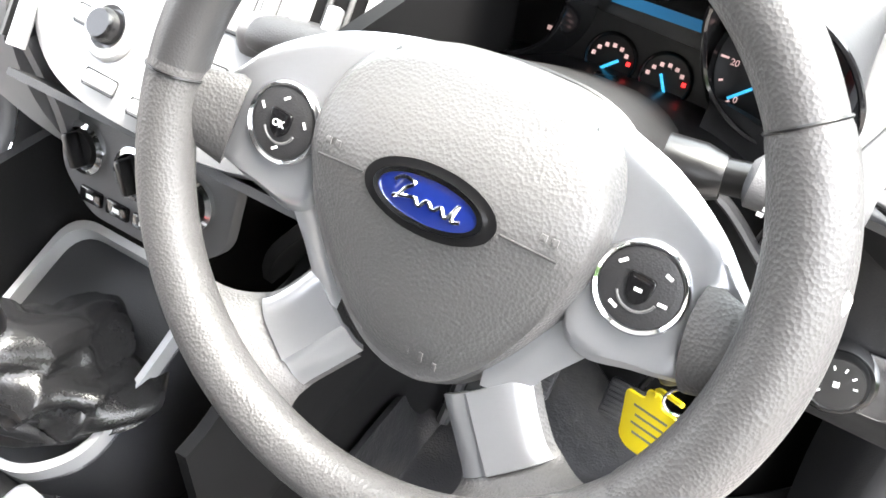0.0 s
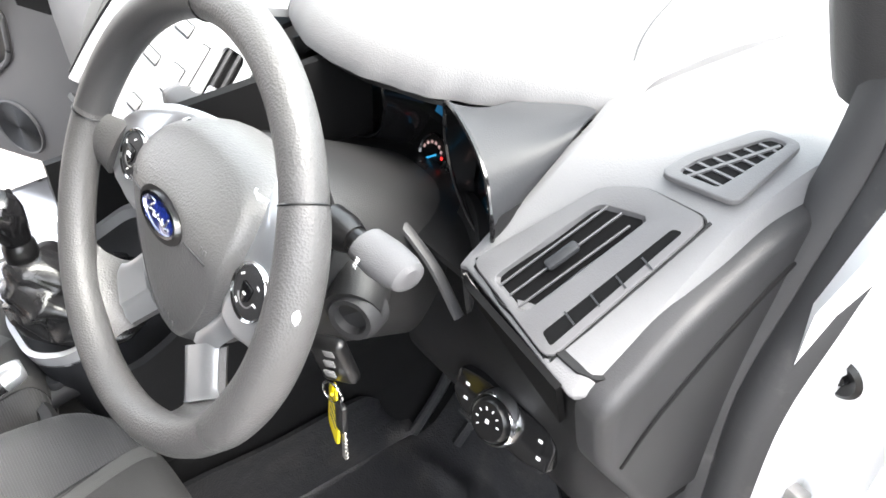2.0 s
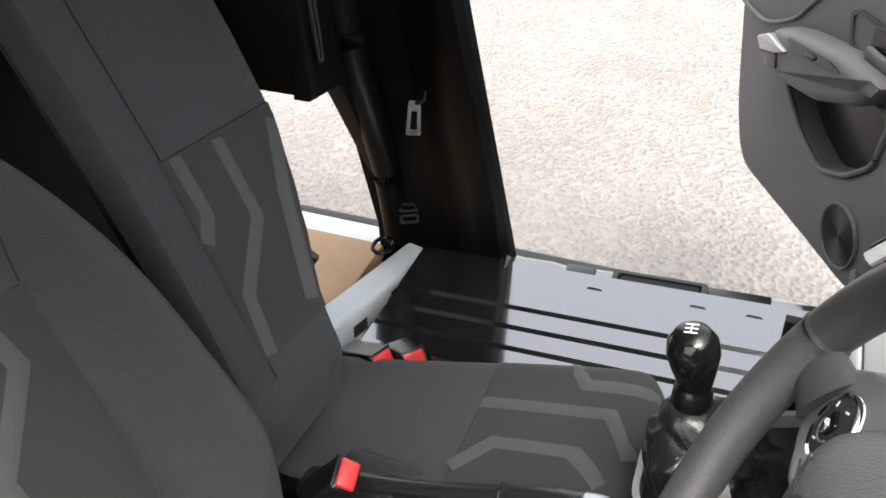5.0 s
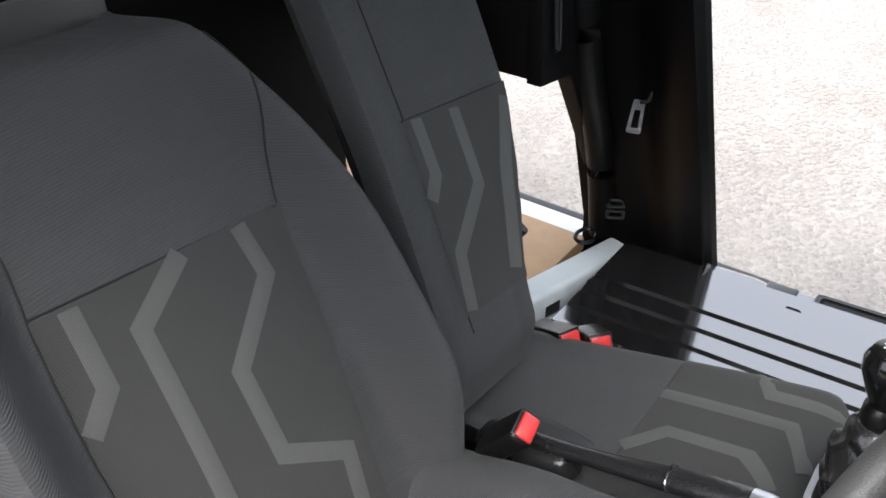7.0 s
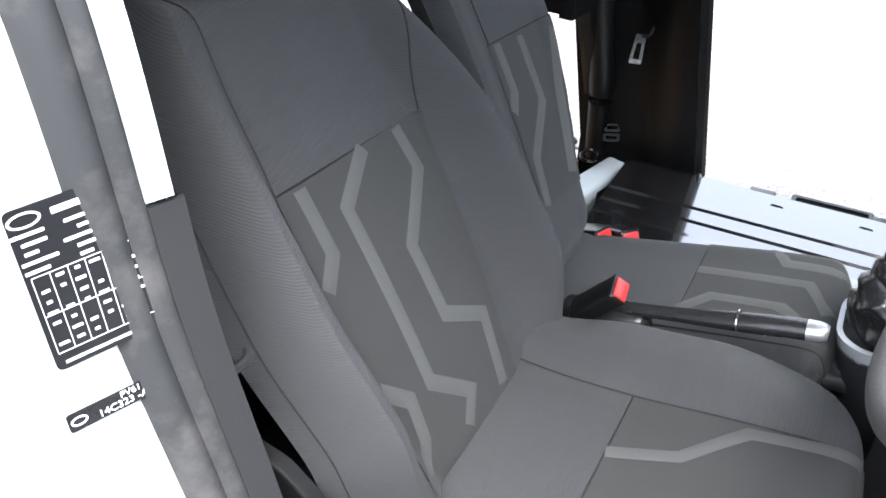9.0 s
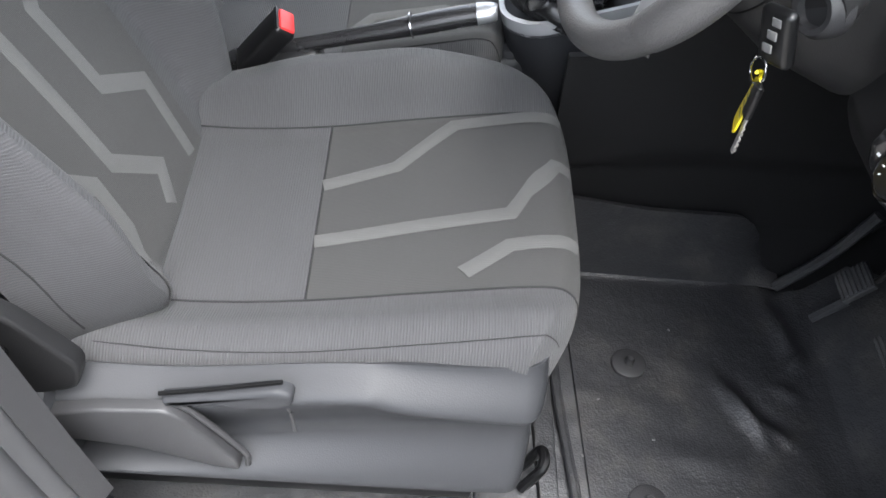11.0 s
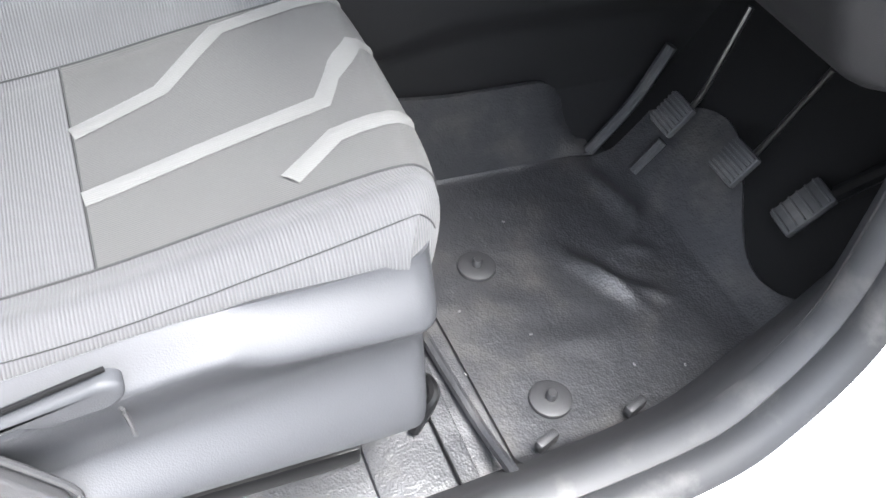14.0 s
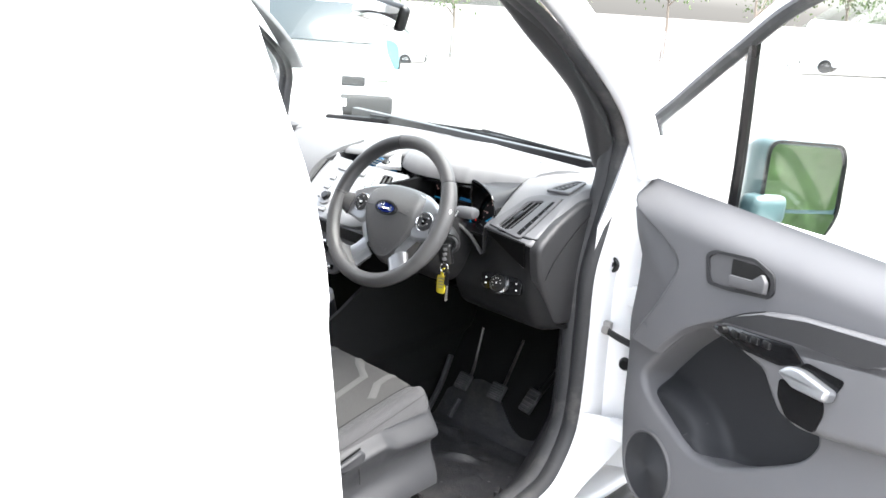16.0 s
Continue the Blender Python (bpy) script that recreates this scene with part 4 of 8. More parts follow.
part("back_panel", sheet(fold_top, 160, 10, thick=0.05), FOLDBLACK, fold, "glossy black ribbed plastic board", smooth=False)
flange = [(-0.381, 0.0), (-0.386, 0.030), (-0.394, 0.037), (-0.47, 0.036), (-0.492, 0.022), (-0.50, -0.04), (-0.39, -0.04)]
rings = []
for j in range(25):
    y = -0.44 + 0.53 * j / 24
    k = smooth(0.06, 0.09, y)
    rings.append([(x, y, fold_z(y) + h * (1 - 0.5 * k) - 0.004 * (1 - smooth(0.005, 0.012, abs(y + 0.33))) * (h > 0.02)) for x, h in flange])
part("flange", loft(rings), FOLDBLACK, fold, "black moulded edge with slots", smooth=False)
for y in (-0.263, -0.103, -0.021):
    m = Matrix.Translation((-0.394, y, fold_z(y) + 0.033)) @ pose(0, 0, 0, 3, 48, 0)
    ring = rounded([(-0.022, -0.013), (0.022, -0.013), (0.022, 0.013), (-0.022, 0.013)], 0.006, 4)
    hole = rounded([(-0.017, -0.008), (0.017, -0.008), (0.017, 0.008), (-0.017, 0.008)], 0.004, 4)
    sl = part("slot", frame_ring(ring, hole, 0.005, m), GLOSS, fold, "moulded slot rim")
    # Grey plate stands in for bright gravel showing through the slot.
    part("slot_bright_fill", prism(hole, 0.001, m), DOORGREY, sl)
grip = part("grip", frame_ring(rounded([(-0.018, -0.075), (0.018, -0.075), (0.018, 0.075), (-0.018, 0.075)], 0.008, 4), rounded([(-0.011, -0.066), (0.011, -0.066), (0.011, 0.066), (-0.011, 0.066)], 0.005, 4), 0.014, Matrix.Translation((-0.452, -0.17, fold_z(-0.17) + 0.032)) @ pose(0, 0, 0, 3)), GLOSS, fold, "black grab recess")
for y in (-0.30, -0.05):
    part("flange_step", rbox((0.05, 0.10 if y > -0.2 else 0.05, 0.008), pose(-0.448, y, fold_z(y) + 0.036, 3), 0.003), BLACK, fold)
part("hinge_loop", tube([(-0.40, -0.425, fold_z(-0.42) + 0.03), (-0.42, -0.42, fold_z(-0.42) + 0.045), (-0.45, -0.425, fold_z(-0.42) + 0.045), (-0.47, -0.43, fold_z(-0.42) + 0.03)], 0.006, 20, 8), BLACK, fold)
for k in range(7):
    q = random.Random(k)
    x, y = -0.22 - 0.15 * q.random(), -0.50 + 0.3 * q.random()
    part("scuff", rbox((0.003, 0.010 + 0.012 * q.random(), 0.0005), pose(x, y, fold_z(y) + 0.0006, 3, 0, 60 * q.random() - 30), 0), GREYPRINT, fold, smooth=False)
part("seat_frame", rbox((0.26, 0.5, 0.12), pose(-0.35, -0.22, 0.55), 0.02), BLACK, fold)


# ---- dashboard ----
dash = thing("dashboard", (0.1, 0.45, 0.5), "grey moulded plastic dashboard with vents, dials and centre stack", "dashboard")


def screen_base(x):
    return 0.835 - 0.30 * abs((x - 0.1) / 0.66) ** 2.2


LIP = [(-0.60, 0.285), (-0.05, 0.285), (-0.025, 0.262), (-0.008, 0.200), (0.003, 0.192), (0.046, 0.211), (0.108, 0.262), (0.116, 0.300), (0.132, 0.302), (0.150, 0.282), (0.175, 0.250), (0.202, 0.222), (0.222, 0.208), (0.245, 0.202), (0.274, 0.197), (0.310, 0.199),
       (0.345, 0.206), (0.386, 0.224), (0.410, 0.235), (0.437, 0.258), (0.470, 0.288), (0.509, 0.324), (0.535, 0.345), (0.60, 0.38)]


def lip(x):
    """Front edge of the upper skin: brow over the dials, tip over the display, plain on the passenger side."""
    for (xa, ya), (xb, yb) in zip(LIP, LIP[1:]):
        if x <= xb:
            return ya + (yb - ya) * smooth(0, 1, (x - xa) / (xb - xa)) * 0.5 + (yb - ya) * 0.5 * max(0.0, (x - xa) / (xb - xa))
    return LIP[-1][1]


def dash_top(u, v):
    """Upper skin, across the van (u) and from the lip to the windscreen (v)."""
    x = -0.52 + 1.065 * u
    y0 = lip(x)
    y1 = max(screen_base(x), y0 + 0.05)
    y = y0 + (y1 - y0) * max(0.0, v) ** 2.2
    roll = max(0.0, 1 - (y - y0) / 0.034)
    edge = (0.016 + 0.006 * smooth(0.20, 0.27, x)) * (1 - math.sqrt(max(0.0, 1 - roll * roll))) * smooth(-0.055, -0.015, x)
    ridge = 0.242 - 0.30 * max(0.0, y - 0.204)
    brow = 0.024 * smooth(ridge - 0.125, ridge + 0.01, x) * smooth(0.0, 0.34, v) * (1 - smooth(0.55, 1.0, v)) * (1 - 0.45 * smooth(0.42, 0.545, x))
    valley = 0.007 * math.exp(-((x - ridge + 0.135) / 0.03) ** 2) * smooth(0.1, 0.3, v) * (1 - smooth(0.6, 1.0, v))
    return (x, y, 1.292 + 0.010 * math.sin(math.pi * v * v) + brow - valley - 0.022 * v ** 2.2 - edge)


def top_at(x, y):
    """A place on the upper skin over (x, y)."""
    y0 = lip(x)
    return Vector(dash_top((x + 0.52) / 1.065, max(0.0, (y - y0) / (max(screen_base(x), y0 + 0.05) - y0)) ** (1 / 2.2)))


part("upper_skin", sheet(dash_top, 240, 30, thick=0.014), DASH, dash, "grained light grey dashboard top")
part("skin_groove", tube([top_at(x, y) + Vector((0, 0, 0.0004)) for x, y in ((0.535, 0.352), (0.512, 0.385), (0.485, 0.43), (0.452, 0.50), (0.425, 0.555))], 0.0011, 30, 6), TRIM, dash, "fine groove between dial hood and pod")
part("demister_slot", sheet(lambda u, v: Vector(dash_top(0.25 + 0.5 * u, 0.945 + 0.02 * v)) + Vector((0, 0, 0.001)), 30, 2, thick=0.004), BLACK, dash, "black demister slot")
part("speaker_tray", sheet(lambda u, v: Vector(dash_top(0.40 + 0.14 * u, 0.86 + 0.05 * v)) + Vector((0, 0, 0.001)), 16, 4, thick=0.004), DOORGREY, dash, "grey tray in the dashboard top")


# outer pod with the side vent
def pod_top(u, v):
    """u across from the dials to the door, v from the low edge to the windscreen."""
    x = 0.535 + 0.171 * u
    ys, z0 = 0.187 - 0.020 * u, 1.199 - 0.012 * u
    prof = spline([(0, ys + 0.004, z0 - 0.016), (0, ys - 0.003, z0 - 0.006), (0, ys + 0.003, z0 + 0.004), (0, 0.24, 1.2365), (0, 0.30, 1.278), (0, 0.35, 1.294), (0, 0.42, 1.300), (0, max(0.47, screen_base(x)), 1.285)], 60)
    s = max(0, min(1, v)) * 59
    i = min(int(s), 58)
    p = prof[i].lerp(prof[i + 1], s - i)
    return Vector((x - 0.05 * smooth(0.30, 0.45, p.y) * (1 - u) ** 2, p.y + 0.055 * smooth(0.86, 1.0, u) ** 2 * smooth(0.45, 0.15, v), p.z - 0.025 * smooth(0.90, 1.0, u) ** 2 * smooth(0.02, 0.25, v) - 0.006 * smooth(0.06, 0.0, u)))


part("pod_skin", sheet(pod_top, 40, 50, v0=0.13, thick=0.012), DASH, dash, "grained grey pod beside the dials")
# inner cheek between pod and dials
part("pod_cheek", sheet(lambda u, v: pod_top(0.0, u * 0.9) + Vector((-0.012 * v, 0.02 * v, -0.075 * v)), 30, 8, thick=0.006), TRIM, dash, "dark cheek of the pod")


def on_pod(cx, cy, tilt_up=None):
    """Pose lying on the pod's skin near (x, y)."""
    u = (cx - 0.535) / 0.171
    best = min((abs(pod_top(u, k / 100).y - cy), k / 100) for k in range(101))[1]
    p = pod_top(u, best)
    n = (pod_top(u + 0.02, best) - pod_top(u - 0.02, best)).cross(pod_top(u, best + 0.02) - pod_top(u, best - 0.02)).normalized()
    if n.z < 0:
        n = -n
    return p, n


def vent(parent, m, wid, hei, slats, name="side_vent", skew=0.0, tab=True, frame_mat=None):
    """An air vent in the plane of m: frame, dark well, slats and a tab."""
    sk = lambda p: (p[0] + skew * p[1], p[1])
    o = [sk(p) for p in rounded([(-wid / 2 - 0.012, -hei / 2 - 0.012), (wid / 2 + 0.012, -hei / 2 - 0.012), (wid / 2 + 0.012, hei / 2 + 0.012), (-wid / 2 - 0.012, hei / 2 + 0.012)], 0.016, 6)]
    i = [sk(p) for p in rounded([(-wid / 2, -hei / 2), (wid / 2, -hei / 2), (wid / 2, hei / 2), (-wid / 2, hei / 2)], 0.010, 6)]
    v = part(name, frame_ring(o, i, 0.006, m @ pose(0, 0, -0.003)), frame_mat or DOORGREY, parent, "grey vent frame")
    part("vent_well", prism(o, 0.003, m @ pose(0, 0, -0.004)), DEEP, v, "vent well, deep shade put into near-black")
    for k in range(slats):
        y = -hei / 2 + hei * (k + 0.75) / (slats + 0.5)
        part("slat", rbox((wid * 0.98, 0.004, 0.006), m @ pose(skew * y, y, 0.001, 25), 0.0012), TRIM, v)
    if tab:
        part("tab", rbox((0.026, 0.011, 0.009), m @ pose(0.0, 0.0, 0.004), 0.003), SILVER, v, "bright vent tab")
    return v


# side vent panel, lying flush on the pod's slope
VM = Matrix(((1, 0, 0, 0.60), (0, 0.819, -0.573, 0.23), (0, 0.573, 0.819, 1.2294), (0, 0, 0, 1)))
pv = lambda pts: [(x - 0.60, (y - 0.23) / 0.819) for x, y in pts]
plate_o = rounded(pv([(0.546, 0.187), (0.590, 0.279), (0.618, 0.294), (0.678, 0.300), (0.657, 0.172)]), 0.012, 6)
vent_i = rounded(pv([(0.573, 0.188), (0.599, 0.268), (0.641, 0.280), (0.615, 0.183)]), 0.008, 6)
slit_i = rounded(pv([(0.638, 0.183), (0.6605, 0.282), (0.6685, 0.284), (0.651, 0.180)]), 0.003, 4)
sv = part("side_vent", holed(plate_o, vent_i, pv([(0.607, 0.23)])[0], 0.0055, VM @ pose(0, 0, 0.0005), 0.0015), DOORGREY, dash, "grey side vent panel")
part("vent_well", prism(vent_i, 0.0012, VM @ pose(0, 0, 0.0008)), DEEP, sv, "vent well, deep shade put into near-black")
a_, b_ = Vector((-0.006, -0.0549, 0)), Vector((0.020, 0.0537, 0))
ang = math.degrees(math.atan2((b_ - a_).y, (b_ - a_).x))
for k, off in enumerate((-0.012, 0.0, 0.0125)):
    part("slat", rbox(((b_ - a_).length * (0.98 - 0.02 * k), 0.0016, 0.0034), VM @ Matrix.Translation((a_ + b_) / 2 + Vector((off, -off * 0.25, 0.0040))) @ pose(0, 0, 0, 12, 0, ang), 0.0006), DOORGREY, sv)
part("tab", rbox((0.030, 0.010, 0.007), VM @ Matrix.Translation((0.007, -0.003, 0.0068)) @ pose(0, 0, 0, 0, 0, ang), 0.003), SEATPLASTIC, sv, "bright vent tab")
lv = part("lower_outlet", prism(slit_i, 0.0015, VM @ pose(0, 0, 0.0046)), DEEP, sv, "slim black window outlet")
for k in range(4):
    part("vane", rbox((0.013, 0.0016, 0.001), VM @ pose(0.047 + 0.0058 * k, -0.036 + 0.0225 * k, 0.0066, 0, 0, -12), 0), SEATPLASTIC, lv, smooth=False)
part("plate_gap", tube([VM @ Vector((x, y, 0.0015)) for x, y in plate_o], 0.0016, 80, 6, closed=True), BLACK, dash)
# demister grille on top of the pod
p, n = on_pod(0.65, 0.35)
GM = Matrix.Translation((0.650, 0.345, p.z + 0.002)) @ pose(0, 0, 0, 12, 0, 0)
pg = lambda pts: [(x - 0.65, y - 0.345) for x, y in pts]
go = rounded(pg([(0.622, 0.299), (0.624, 0.330), (0.645, 0.391), (0.678, 0.398), (0.684, 0.314)]), 0.010, 6)
gi = rounded(pg([(0.632, 0.310), (0.634, 0.330), (0.656, 0.386), (0.670, 0.389), (0.664, 0.318)]), 0.005, 6)
gr = part("top_grille", holed(go, gi, pg([(0.652, 0.348)])[0], 0.005, GM, 0.0015), DOORGREY, dash, "grey demister grille")
part("grille_well", prism(gi, 0.002, GM @ pose(0, 0, 0.0005)), DEEP, gr)
part("grille_bar", rbox((0.078, 0.0025, 0.003), GM @ pose(0.003, 0.002, 0.003, 0, 0, 70), 0), DOORGREY, gr, smooth=False)
for k in range(6):
    part("grille_bar", rbox((0.034 - 0.003 * k, 0.0022, 0.003), GM @ pose(-0.003 + 0.0032 * k, -0.026 + 0.0115 * k, 0.0025, 0, 0, 8), 0), DOORGREY, gr, smooth=False)

# lower driver side: panel under the pod with light switch
def knee(u, v):
    x = 0.455 + 0.258 * u
    k = smooth(0.45, 0.60, x)
    prof = spline([(0, 0.262 - 0.076 * k, 1.180 + 0.02 * k), (0, 0.235 - 0.036 * k, 1.12), (0, 0.205 - 0.004 * k, 1.06), (0, 0.205 + 0.012 * k, 1.02 - 0.01 * k), (0, 0.26, 0.962), (0, 0.42, 0.945)], 40)
    s = max(0, min(1, v)) * 39
    i = min(int(s), 38)
    p = prof[i].lerp(prof[i + 1], s - i)
    return Vector((x, p.y + 0.05 * smooth(0.85, 1.0, u) ** 2, p.z))


part("knee_panel", sheet(knee, 30, 40, thick=0.01), KNEE, dash, "dark grey knee panel")
part("knee_panel_inner", sheet(lambda u, v: (0.17 + 0.29 * u, 0.29 - 0.03 * u + 0.02 * v + 0.10 * smooth(0.55, 1, v), 1.150 - 0.20 * v), 20, 12, thick=0.01), KNEE, dash, "dark grey panel under the column")
part("pod_lip", tube([(0.546, 0.178, 1.192), (0.585, 0.184, 1.166), (0.625, 0.188, 1.144), (0.664, 0.190, 1.120)], 0.003, 20, 8), BLACK, dash, "black shadow gap under the pod")


def pod_face(u, v):
    x = 0.549 + 0.120 * u
    return (x + 0.008 * u * (1 - v), 0.176 - 0.010 * u + (0.002 + 0.020 * u) * v, 1.194 - 0.006 * u - 0.064 * u ** 0.9 * v)


# Nearly flat face; the recess's shade is put into its colour.
part("pod_face", sheet(pod_face, 16, 10, thick=0.006), DEEP, dash, "face under the pod, recess shade put into near-black")
for k in range(6):
    a, b = Vector(pod_face(0.40 + 0.10 * k, 0.45)), Vector(pod_face(0.47 + 0.10 * k, 0.95))
    part("vent_fin", tube([a + Vector((0, -0.003, 0)), b + Vector((0, -0.003, 0))], 0.0024, 4, 6), DOORGREY, dash)
# end cap towards the door
ec = [(0.168, 1.185), (0.185, 1.108), (0.215, 1.06), (0.27, 0.97), (0.40, 0.95), (0.44, 1.10), (0.45, 1.285), (0.33, 1.275), (0.24, 1.235)]
part("end_cap", prism(rounded(ec, 0.02), 0.03, Matrix(((0, 0, 1, 0.688), (1, 0, 0, 0), (0, 1, 0, 0), (0, 0, 0, 1))), 0.012, 3), TRIM, dash, "dark grey dashboard end cap")
part("end_seam", tube([(0.7185, 0.205, 1.10), (0.7195, 0.24, 1.15), (0.7195, 0.33, 1.22), (0.719, 0.43, 1.265)], 0.0018, 20, 6), BLACK, dash)
SM = facing((0.608, 0.184, 1.064), (0.06, -0.94, 0.34)) @ pose(0, 0, 0, 0, 0, 9)
sw_o = rounded([(-0.058, 0.024), (-0.030, 0.026), (0.046, 0.018), (0.060, 0.006), (0.058, -0.022), (0.03, -0.026), (-0.046, -0.016), (-0.060, -0.002)], 0.006)
sp_ = part("light_switch_panel", prism(sw_o, 0.010, SM @ pose(0, 0, -0.004), 0.002), GLOSS, dash, "gloss black light switch panel")
kn = part("light_knob", lathe([(0.0, 0.014), (0.018, 0.014), (0.0205, 0.011), (0.021, 0.0)], SM @ pose(-0.004, 0, 0.006), 36), BLACK, sp_, "round light switch")
part("knob_ring", lathe([(0.0205, 0.008), (0.0235, 0.012), (0.026, 0.008), (0.0265, 0.0)], SM @ pose(-0.004, 0, 0.004), 36), CHROME, sp_, "chrome ring")
for a in range(7):
    q = radians(215 - 36 * a)
    part("symbol_mark", rbox((0.0028, 0.0012, 0.0005), SM @ pose(-0.004 + 0.012 * math.cos(q), 0.012 * math.sin(q), 0.0203, 0, 0, math.degrees(q)), 0), WHITEPRINT, kn, smooth=False)
part("symbol_mark", rbox((0.004, 0.004, 0.0005), SM @ pose(-0.004, 0, 0.0203), 0.001), WHITEPRINT, kn, smooth=False)
for x, y in ((-0.044, 0.012), (-0.043, -0.002), (0.044, 0.004), (0.046, -0.012)):
    part("symbol_mark", rbox((0.0045, 0.0028, 0.0005), SM @ pose(x, y, 0.0062), 0), WHITEPRINT, sp_, smooth=False)

# dials in their hooded well
well = part("dial_well", sheet(lambda u, v: (0.245 + 0.30 * u, lip(0.245 + 0.30 * u) + 0.012 + (0.345 - lip(0.245 + 0.30 * u)) * v, 1.262 - 0.025 * v), 24, 10, thick=0.004), BLACK, dash, "black underside of the dial hood")
DMX = facing((0.392, 0.288, 1.193), (0.0, -0.93, 0.36))
face = part("dial_face", prism(rounded([(-0.155, -0.045), (0.150, -0.06), (0.150, 0.065), (-0.155, 0.065)], 0.02), 0.004, DMX @ pose(0, 0, -0.006)), BLACK, dash, "black instrument face")
part("dial_trim", tube([(0.262, 0.165, 1.168), (0.30, 0.166, 1.188), (0.36, 0.172, 1.196), (0.43, 0.18, 1.186), (0.49, 0.187, 1.158), (0.53, 0.19, 1.12)], 0.006, 40, 8, flat=0.6), TRIM, dash, "grey trim line under the dials")
def patch4(a, b, c, d, bulge=0.0):
    """A four-cornered panel, a-b along its top and d-c along its foot."""
    a, b, c, d = (Vector(q) for q in (a, b, c, d))
    n = (b - a).cross(d - a).normalized()
    return lambda u, v: (a * (1 - u) + b * u) * (1 - v) + (d * (1 - u) + c * u) * v + n * (bulge * math.sin(math.pi * u) * math.sin(math.pi * v))


part("well_floor", sheet(patch4((0.25, 0.175, 1.172), (0.545, 0.198, 1.165), (0.53, 0.34, 1.135), (0.24, 0.34, 1.14), 0.012), 16, 8, thick=0.006), BLACK, dash, "black floor of the dial well")
# round dark shrouds in front of the two dials, and the smooth panel beside the right one
RIM = [(0.448, 0.232, 1.285), (0.490, 0.222, 1.279), (0.526, 0.211, 1.264), (0.546, 0.203, 1.238), (0.545, 0.207, 1.210), (0.524, 0.222, 1.186), (0.486, 0.236, 1.176), (0.452, 0.242, 1.196), (0.438, 0.240, 1.235), (0.440, 0.236, 1.266)]


def shroud(flip):
    X = (lambda x: 0.780 - x) if flip else (lambda x: x)
    front = spline([(X(x), y, z - (0.012 if flip else 0)) for x, y, z in RIM], 48, True)
    back = []
    for p in front:
        c = DMX @ Vector(((-0.098 if flip else 0.098), 0.004, 0.0))
        d = DMX.to_3x3().inverted() @ (p - c)
        d.z = 0
        back.append(c + DMX.to_3x3() @ (d.normalized() * 0.054))
    mid = [a.lerp(b, 0.5) for a, b in zip(front, back)]
    bm = bmesh.new()
    rows = [[bm.verts.new(q) for q in r] for r in (front, mid, back)]
    for r0, r1 in zip(rows, rows[1:]):
        for k in range(len(r0)):
            bm.faces.new((r0[k], r0[(k + 1) % len(r0)], r1[(k + 1) % len(r0)], r1[k]))
    ob = part("dial_shroud", bm, GLOSS, dash, "glossy black dial shroud")
    part("shroud_edge", tube(front, 0.0022, 96, 6, closed=True), GLOSS, ob)


shroud(False)
shroud(True)
arc_a = spline([(0.448, 0.232, 1.2855), (0.490, 0.223, 1.280), (0.527, 0.212, 1.265), (0.547, 0.203, 1.238), (0.546, 0.206, 1.212)], 24)
arc_b = spline([(0.470, 0.285, 1.279), (0.520, 0.330, 1.283), (0.534, 0.305, 1.280), (0.539, 0.25, 1.243), (0.542, 0.205, 1.212)], 24)
part("side_fillet", sheet(lambda u, v: arc_a[min(23, int(round(u * 23)))].lerp(arc_b[min(23, int(round(u * 23)))], v) - Vector((0, 0, 0.006 * math.sin(math.pi * v))), 23, 8, thick=0.003), SEATPLASTIC, dash, "smooth grey panel beside the dials")
part("hood_post_left", sheet(lambda u, v: (0.240 + 0.035 * v, 0.20 + 0.13 * u, 1.262 - 0.10 * v), 10, 10, thick=0.005), BLACK, dash)
for cx, r in ((-0.098, 0.050), (0.098, 0.050)):
    dial = part("dial_ring", lathe([(r - 0.003, 0.0), (r, 0.007), (r + 0.004, 0.0)], DMX @ pose(cx, 0.004, 0), 40), GLOSS, dash, "dial rim")
    for k in range(13):
        a = radians(225 - 270 * k / 12)
        part("dial_mark", rbox((0.006 if k % 2 == 0 else 0.003, 0.0016, 0.0004), DMX @ pose(cx + (r - 0.008) * math.cos(a), 0.004 + (r - 0.008) * math.sin(a), 0.0006) @ pose(0, 0, 0, 0, 0, math.degrees(a)), 0), DIALPRINT, dial, smooth=False)
        if cx > 0 and k in (0, 2, 4, 6):
            text(("0", "20", "40", "60")[k // 2], 0.0065, DMX @ pose(cx + (r - 0.016) * math.cos(a), 0.002 + (r - 0.016) * math.sin(a), 0.0006), DIALPRINT, dial, "dial_figure")
        elif k % 2 == 0:
            part("dial_figure", rbox((0.005, 0.0035, 0.0004), DMX @ pose(cx + (r - 0.017) * math.cos(a), 0.004 + (r - 0.017) * math.sin(a), 0.0006), 0.0008), DIALPRINT, dial, smooth=False)
    a = radians(222 if cx > 0 else 180)
    part("needle", rbox((r * 0.75, 0.0022, 0.001), DMX @ pose(cx + r * 0.42 * math.cos(a), 0.004 + r * 0.42 * math.sin(a), 0.002) @ pose(0, 0, 0, 0, 0, math.degrees(a)), 0.0003), NEEDLE, dial, "blue needle")
